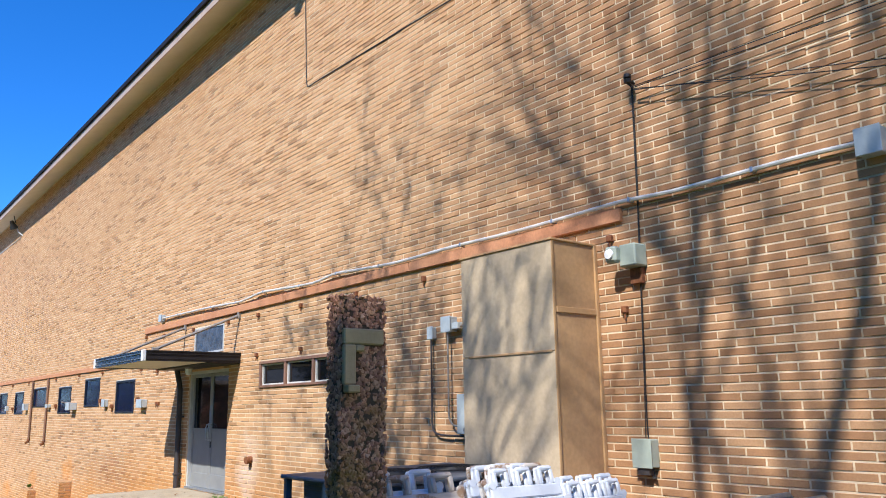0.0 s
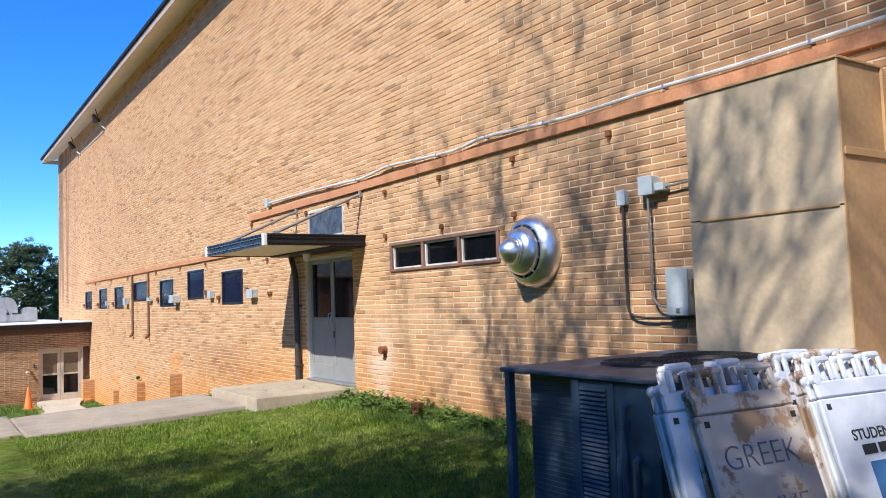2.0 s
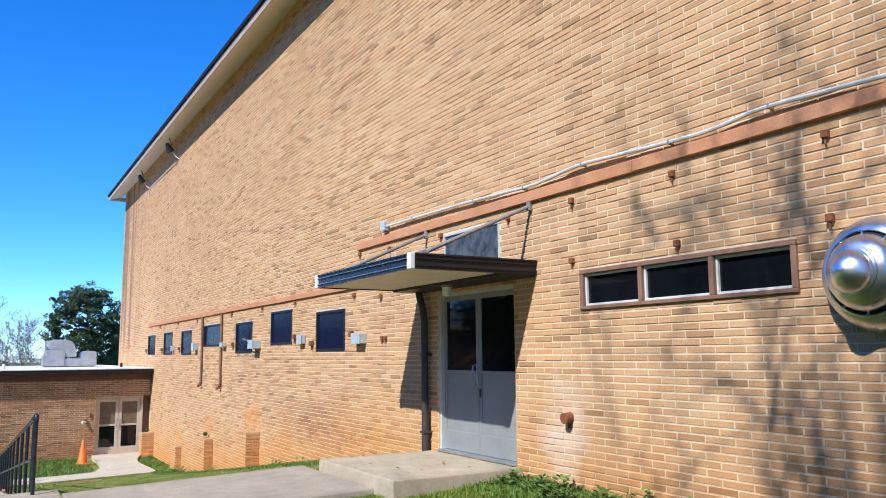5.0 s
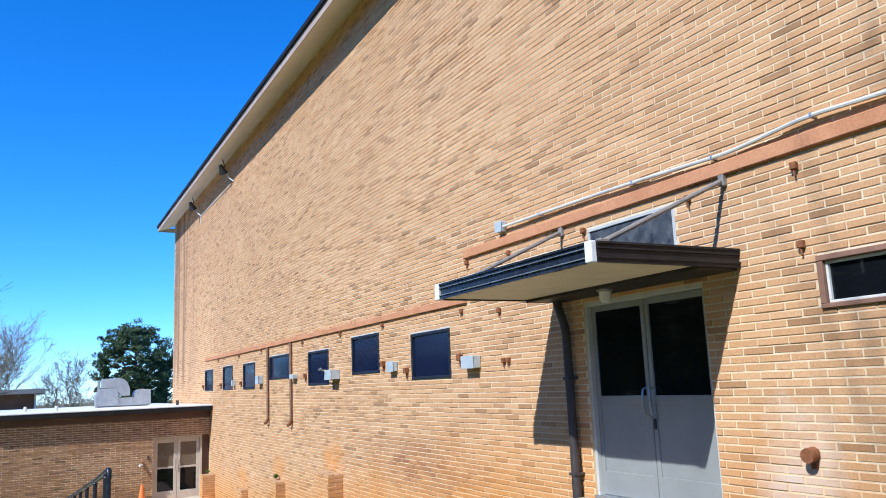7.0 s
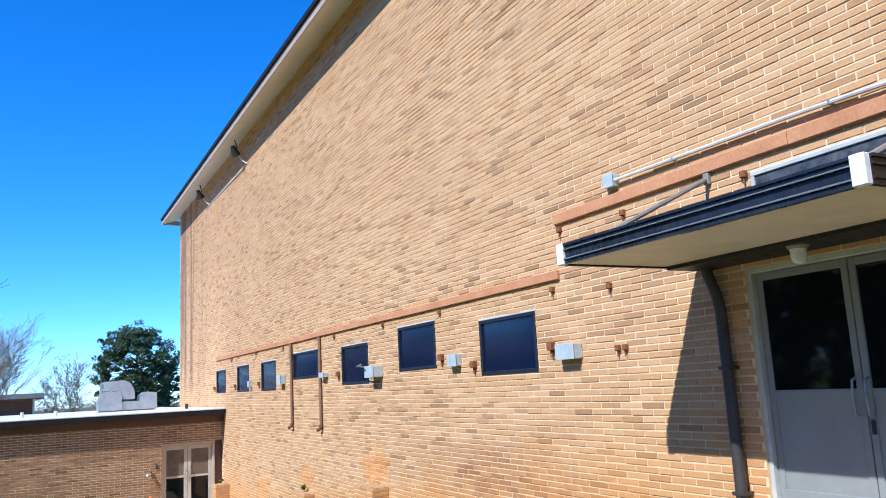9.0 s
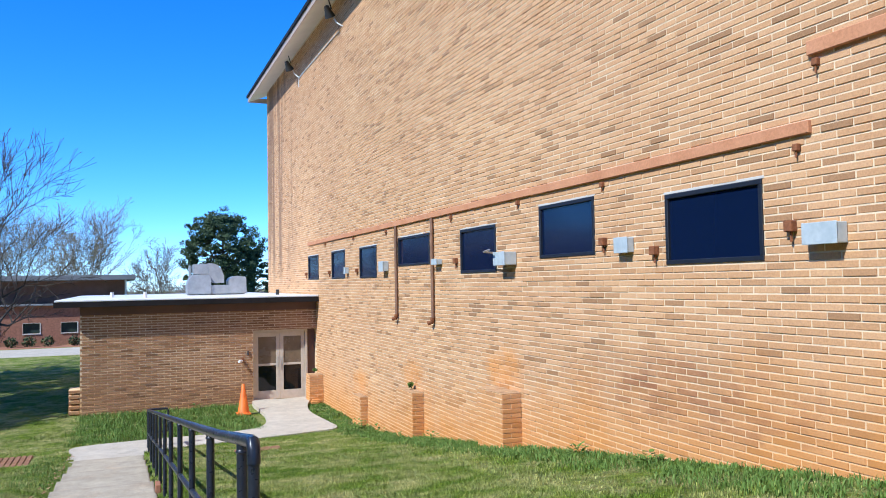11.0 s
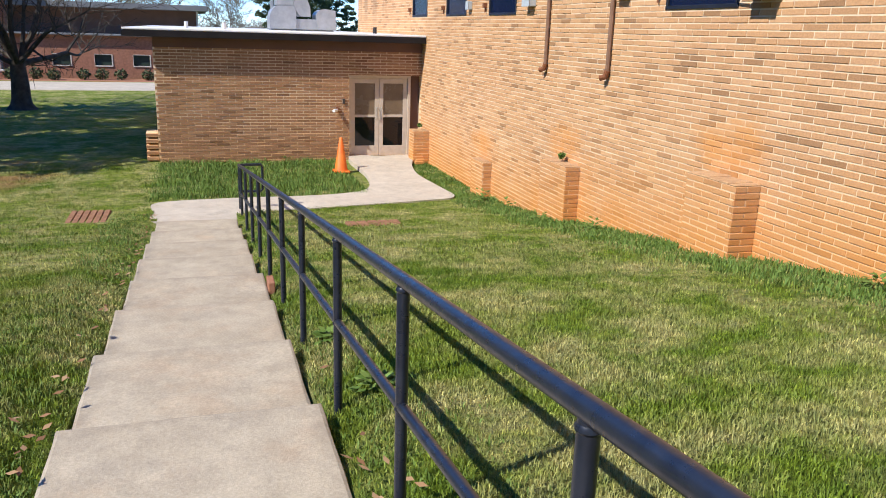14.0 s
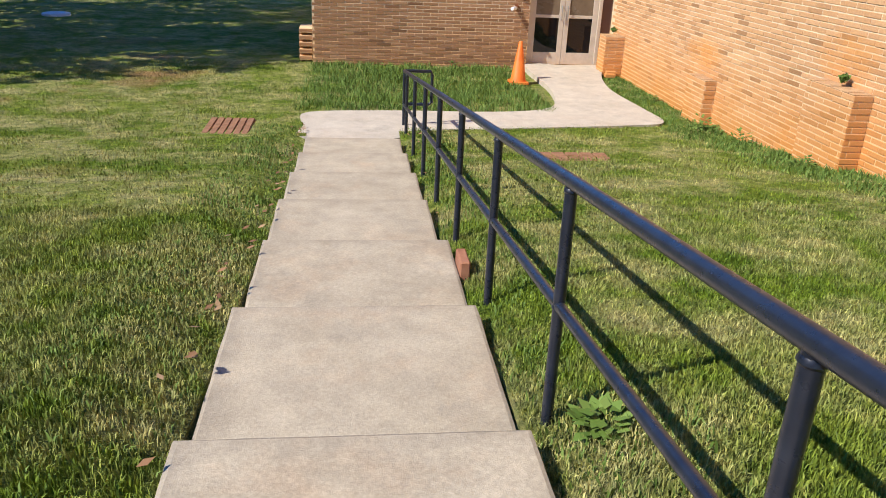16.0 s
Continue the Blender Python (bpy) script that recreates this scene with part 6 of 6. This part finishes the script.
bare_tree(-5.5, 3.3, 0.0, 18.2, 22, BARK, "slender leafless shade tree beside the lawn", 0.55, 5, 0.20, 4, 0.3, 6, 0.30, length=0.60, thick=0.66, fine=0.0072)
bare_tree(-5.0, 4.4, 0.0, 12.0, 33, BARK, "leafless shade tree beside the lawn", 0.6, 5, 0.2, 6, 0.15, 6, 0.3, thick=0.66, fine=0.012)

bare_tree(0.4, -2.6, 0.0, 11.5, 44, BARK, "leafless shade tree close behind the start of the walk", 0.58, 4, 0.13, 3, 0.3, 6, 0.22, length=0.62, thick=0.6, fine=0.005)


def pine(x, y, z, height, seed, wide=0.34, low=0.30, clumps=110, leaves=170, size=0.12):
    """An old pine: bare lower trunk and a domed crown of separate needle clumps on rising limbs."""
    rnd = random.Random(seed)
    t = base("pine_tree", x, y, z, "dark green pine with a broad domed crown", "tree")
    part("trunk", Geo().tube([(x, y, z - 0.2), (x + 0.1, y, z + height * 0.5), (x, y, z + height * 0.93)], [0.28, 0.2, 0.05], 8), BARK, t, "", True)
    g, limbs = Geo(), Geo()
    for k in range(clumps):
        f = (k + rnd.random()) / clumps
        dome = math.sqrt(max(0.03, 1 - max(0.0, (f - 0.42) / 0.60) ** 2)) * (0.62 + 0.38 * min(1.0, f / 0.35))
        reach = height * wide * dome * (rnd.uniform(0.25, 1.06) if rnd.random() < 0.4 else rnd.uniform(0.75, 1.08))
        a = k * 2.399 + rnd.uniform(-0.5, 0.5)
        zz = z + height * (low + (0.99 - low) * f)
        e = Vector((x + reach * math.cos(a), y + reach * math.sin(a), zz))
        limbs.tube([(x, y, zz - reach * 0.30), tuple(Vector((x, y, zz - reach * 0.12)).lerp(e, 0.5)), tuple(e)], [0.06, 0.04, 0.015], 4)
        r = height * 0.062 * rnd.uniform(0.7, 1.35)
        leaf_ball(rnd, e, r, leaves, size, g, 0.62)
        for s in range(2):
            q = e + Vector((rnd.gauss(0, r), rnd.gauss(0, r), rnd.gauss(0, r * 0.4)))
            leaf_ball(rnd, q, r * 0.55, leaves // 3, size, g, 0.7)
    part("limb", limbs, BARK, t)
    part("crown", g, PINE, t, kind="stuff")


# unseen pines, placed for the shade they throw on the lawn by the annex
for px, py, ph, ps in ((-11.6, 33.4, 12.0, 61), (-12.5, 36.0, 13.0, 62), (-14.5, 40.5, 14.0, 63)):
    pine(px, py, -1.85, ph, ps, 0.28, 0.28, 84, 64, 0.18)
pine(8.9, 86, -2.0, 9.9, 3, 0.325, 0.28)
pine(12.4, 92, -2.0, 7.0, 5, 0.42, 0.2, 60)

# wood added out of view on the open side, tall to cut sky light
g = Geo()
rnd = random.Random(55)
for k in range(230):
    x, y = rnd.uniform(-58, -36), rnd.uniform(-75, 82)
    h = rnd.uniform(12, 20)
    for s in range(11):
        c = Vector((x + rnd.gauss(0, 1.6), y + rnd.gauss(0, 1.6), -2 + h * rnd.uniform(0.06, 0.95)))
        leaf_ball(rnd, c, 2.0, 24, 0.85, g)
solo("wooded_edge", g, PINE, "dark mixed wood added out of view to hold back sky light", "wood", kind="stuff", fix=False)

# distant wood
g = Geo()
rnd = random.Random(77)
for k in range(520):
    x, y = rnd.uniform(-60, 40), rnd.uniform(125, 165)
    h = rnd.uniform(2.5, 5.4)
    p = Vector((x, y, -3))
    for s in range(6):
        d = Vector((rnd.gauss(0, 0.22), rnd.gauss(0, 0.1), 1)).normalized() * h * rnd.uniform(0.6, 1.0)
        q = p + d
        g.tube([tuple(p), tuple(p.lerp(q, 0.5) + Vector((rnd.gauss(0, 0.2), 0, 0))), tuple(q)], [0.10, 0.05, 0.02], 3, False)
        for j in range(5):
            w = p.lerp(q, rnd.uniform(0.45, 1.0))
            e = w + Vector((rnd.gauss(0, 0.5), 0, rnd.uniform(0.1, 0.9)))
            g.tube([tuple(w), tuple(e)], [0.035, 0.012], 3, False)
        leaf_ball(rnd, q, 0.8, 8, 0.16, g)
solo("distant_wood", g, PALEBARK, "hazy grey-brown leafless wood on the horizon", "wood", kind="stuff", fix=False)


# ---- grass, weeds and litter ----
def grass_field(name, seed, n, box, height, width, label, material=BLADE, clump=0.0, keep=None):
    rg = np.random.default_rng(seed)
    x0, x1, y0, y1 = box
    x, y = rg.uniform(x0, x1, n), rg.uniform(y0, y1, n)
    if clump:
        cx, cy = rg.uniform(x0, x1, n // 14), rg.uniform(y0, y1, n // 14)
        i = rg.integers(0, n // 14, n)
        x, y = cx[i] + rg.normal(0, clump, n), cy[i] + rg.normal(0, clump, n)
    ok = (x < WX - 0.03) & ~((x > SX0 - 0.02) & (x < SX1 + 0.02) & (y > 13.3) & (y < 29.0))
    ok &= ~((x > -1.28) & (x < 1.4) & (y > 13.38) & (y < 15.45)) & ~((x > 1.34) & (x < 4.2) & (y > 13.08) & (y < 15.1)) & ~((x > 4.1) & (y > 12.6) & (y < 14.64))
    path = ((y > 28.72 + 0.14 * np.clip(x, 0, 4)) & (y < 30.0) & (x < 5.0) & (x > -0.28)) | ((x > 3.55) & (x < 5.0) & (y > 29.5) & (y < 34.5))
    ok &= ~path & ~((x > 3.1) & (x < 5.1) & (y > 4.6) & (y < 6.2)) & (y < 34.42)
    ok &= ~((x > -1.6) & (x < -0.9) & (y > 27.95) & (y < 29.35))
    if keep is not None:
        ok &= keep(x, y)
    x, y = x[ok], y[ok]
    n = len(x)
    z = ground_z(x, y)
    h = height * rg.uniform(0.45, 1.25, n)
    a, lean_a, lean_r = rg.uniform(0, 2 * np.pi, n), rg.uniform(0, 2 * np.pi, n), rg.uniform(0.15, 0.9, n)
    w = width * rg.uniform(0.6, 1.3, n)
    dx, dy = np.cos(a) * w, np.sin(a) * w
    tx, ty = np.cos(lean_a) * lean_r * h, np.sin(lean_a) * lean_r * h
    v = np.empty((n, 5, 3))
    v[:, 0] = np.stack([x - dx, y - dy, z - 0.01], 1)
    v[:, 1] = np.stack([x + dx, y + dy, z - 0.01], 1)
    v[:, 2] = np.stack([x + dx * 0.7 + tx * 0.4, y + dy * 0.7 + ty * 0.4, z + h * 0.62], 1)
    v[:, 3] = np.stack([x - dx * 0.7 + tx * 0.4, y - dy * 0.7 + ty * 0.4, z + h * 0.62], 1)
    v[:, 4] = np.stack([x + tx, y + ty, z + h * (1.05 - 0.35 * lean_r)], 1)
    me = bpy.data.meshes.new(name)
    me.vertices.add(n * 5)
    me.vertices.foreach_set("co", v.ravel())
    b0 = np.arange(n) * 5
    loops = np.stack([b0, b0 + 1, b0 + 2, b0 + 3, b0 + 3, b0 + 2, b0 + 4], 1).ravel()
    me.loops.add(len(loops))
    me.loops.foreach_set("vertex_index", loops)
    me.polygons.add(n * 2)
    starts = np.stack([np.arange(n) * 7, np.arange(n) * 7 + 4], 1).ravel()
    me.polygons.foreach_set("loop_start", starts)
    me.update(calc_edges=True)
    me.validate()
    me.materials.append(material)
    return tagged(new(name, me), label, "grass", kind="stuff")


grass_field("grass", 1, 110000, (1.2, 5.7, 6.0, 14.0), 0.034, 0.0032, "short mown grass by the brick wall")
grass_field("grass", 2, 240000, (1.0, 4.2, 15.4, 23.5), 0.036, 0.0026, "dense mown grass beside the handrail")
grass_field("grass", 9, 110000, (1.0, 5.7, 15.2, 34.4), 0.030, 0.0046, "mown grass between steps and brick wall")
grass_field("grass", 3, 150000, (-2.3, -0.2, 15.6, 24.0), 0.034, 0.0027, "dense mown grass on the open side of the steps")
grass_field("grass", 10, 110000, (-6.5, -0.2, 15.0, 34.4), 0.028, 0.0046, "mown grass on the open lawn")
grass_field("grass", 4, 26000, (4.9, 5.7, 6.5, 34.4), 0.065, 0.006, "taller uncut grass along the wall foot", WEED, 0.07)
grass_field("grass", 5, 8000, (-0.85, -0.21, 15.5, 29.0), 0.036, 0.005, "tufts along the edge of the steps", WEED, 0.06)
grass_field("grass", 6, 7000, (1.0, 1.6, 15.5, 29.0), 0.042, 0.005, "tufts under the handrail", WEED, 0.06)
grass_field("grass", 7, 14000, (-0.4, 3.7, 30.1, 34.4), 0.12, 0.006, "rank green grass in front of the annex", WEED, 0.08)
grass_field("grass", 8, 60000, (-12, -0.45, 34.4, 46), 0.06, 0.008, "grass beyond the annex corner", keep=lambda x, y: (x < -0.5))


def weed(x, y, r, seed):
    rnd = random.Random(seed)
    z = float(ground_z(x, y))
    g = Geo()
    for k in range(60):
        a, f = rnd.uniform(0, 2 * math.pi), rnd.uniform(0.1, 1.0)
        p = Vector((x + math.cos(a) * r * f, y + math.sin(a) * r * f, z + rnd.uniform(0.02, r * 0.9) * (1.1 - f)))
        d = Vector((math.cos(a), math.sin(a), rnd.uniform(-0.2, 0.6))).normalized()
        s = Vector((-math.sin(a), math.cos(a), rnd.uniform(-0.2, 0.2))) * 0.022
        g.add([p, p + d * 0.035 + s, p + d * 0.075, p + d * 0.035 - s], [(0, 1, 2, 3)])
    return solo("weed", g, WEED, "leafy green weed growing from the grass", "weed", "weeds", kind="stuff", fix=False)


for k, (x, y, r) in enumerate(((5.45, 12.4, 0.22), (5.5, 11.7, 0.2), (5.35, 10.9, 0.18), (5.5, 10.0, 0.2), (1.32, 19.5, 0.10), (1.25, 20.6, 0.08), (-0.8, 19.2, 0.08), (5.3, 28.9, 0.3), (5.45, 28.0, 0.25), (5.5, 29.2, 0.2), (5.42, 24.8, 0.2), (5.5, 31.4, 0.18), (5.45, 18.9, 0.16), (5.5, 20.3, 0.16), (2.4, 33.9, 0.25), (1.0, 33.6, 0.22), (5.3, 26.2, 0.16))):
    weed(x, y, r, 100 + k)
rnd = random.Random(71)
for k in range(16):
    weed(rnd.uniform(5.22, 5.58), 8.6 + k * 0.25 + rnd.uniform(-0.08, 0.08), rnd.uniform(0.13, 0.22), 400 + k)
for k, (x, y, z, r) in enumerate(((5.5, 33.85, -0.98, 0.05), (5.6, 26.3, -0.53, 0.045))):
    rr = random.Random(300 + k)
    g = Geo()
    leaf_ball(rr, Vector((x, y, z + 0.09)), r, 70, 0.035, g)
    solo("weed", g, WEED, "green weed sprouting on top of a brick pier", "weed", "weeds", kind="stuff", fix=False)

rnd = random.Random(9)
g = Geo()
for k in range(190):
    side = rnd.choice((-1, -1, -1, 1, 0))
    y = rnd.uniform(15.6, 29) if k < 130 else rnd.gauss(18.2, 0.25)
    x = SX0 - abs(rnd.gauss(0, 0.07)) - 0.04 if side < 0 else SX1 + abs(rnd.gauss(0, 0.10)) + 0.02 if side > 0 else rnd.uniform(4.2, 5.6)
    if side == 0:
        y = rnd.uniform(12.7, 14.5)
        if rnd.random() < 0.7:
            continue
    z = 0.285 if side == 0 else float(ground_z(x + (0.25 if side > 0 else -0.25), y)) + 0.05
    a = rnd.uniform(0, 6.3)
    d, s = Vector((math.cos(a), math.sin(a), rnd.uniform(0.0, 0.4))) * 0.03, Vector((-math.sin(a), math.cos(a), 0.2)) * 0.014
    p = Vector((x, y, z))
    g.add([p, p + d + s, p + d * 2, p + d - s], [(0, 1, 2, 3)])
solo("dead_leaves", g, DEADLEAF, "scattered brown dead leaves along the steps", "leaves", kind="stuff", fix=False)
for x, y, r in ((-0.29, 18.15, 0.065), (-0.36, 16.9, 0.06)):
    gg = Geo()
    rr = random.Random(int(y * 10))
    ring = [(x + r * rr.uniform(0.7, 1.2) * math.cos(a * math.pi / 8) * 0.8, y + 1.6 * r * rr.uniform(0.7, 1.2) * math.sin(a * math.pi / 8)) for a in range(16)]
    z = max(float(ground_z(-0.8 if x < 0 else 1.6, y)), -5)
    gg.add([(p, q, z + 0.005) for p, q in ring] + [(x + (p - x) * 0.5, y + (q - y) * 0.5, z + 0.025) for p, q in ring] + [(x, y, z + 0.032)],
           [(i, (i + 1) % 16, (i + 1) % 16 + 16, i + 16) for i in range(16)] + [(i + 16, (i + 1) % 16 + 16, 32) for i in range(16)])
    solo("clay_mound", gg, CLAY, "small spill of bare red clay beside the steps", "clay", smooth=True)
zb = float(ground_z(1.04, 22.6))
solo("loose_brick", Geo().box(0.995, 1.055, 22.48, 22.70, zb - 0.03, zb + 0.13, 0.008), CLAY, "dark red brick wedged beside the concrete steps", "brick")
lid = solo("utility_lid", Geo().turned(pose(-7.6, 41.5, float(ground_z(-7.6, 41.5)) + 0.03), [(0.36, -0.05), (0.36, 0.03), (0.32, 0.045), (0, 0.05)], 20), ROOFWHITE, "pale round utility lid in the shaded lawn", "lid", smooth=True)

# ---- single bricks of the nearest stretch of wall ----
shared = {}


def loose_brick(axis, face, b, mat, parent):
    p, q, lo, hi = b
    key = (axis, round(q - p, 3), mat.name)
    if key not in shared:
        shared[key] = brick_face(Geo(), axis, 0.0, 0.006, (0.0, q - p, 0.0, hi - lo)).mesh("brick", mat, fix=False)
    ob = new("brick", shared[key])
    ob.location = (face, p, lo) if axis == "x" else (p, face, lo)
    ob.parent = parent


for b in lay(1.2, WALL_END - 0.005, -2.0, INNER - 0.01, HOLES):
    if not (b[0] > 34.4 and b[3] < 0.9) and 8.2 < b[0] < 11.8 and 0.42 < b[2] < 1.55:
        loose_brick("x", WX, b, BRICK, wall_1)
for b in lay(AX0 + 0.004, WX - 0.01, -2.0, 0.80, [(ADOOR[0], WX, ADOOR[2], ADOOR[3])], 0.1):
    if 1.2 < b[0] < 3.6 and -1.2 < b[2] < -0.2:
        loose_brick("y", AY, b, ANNEX_BRICK, wall_2)
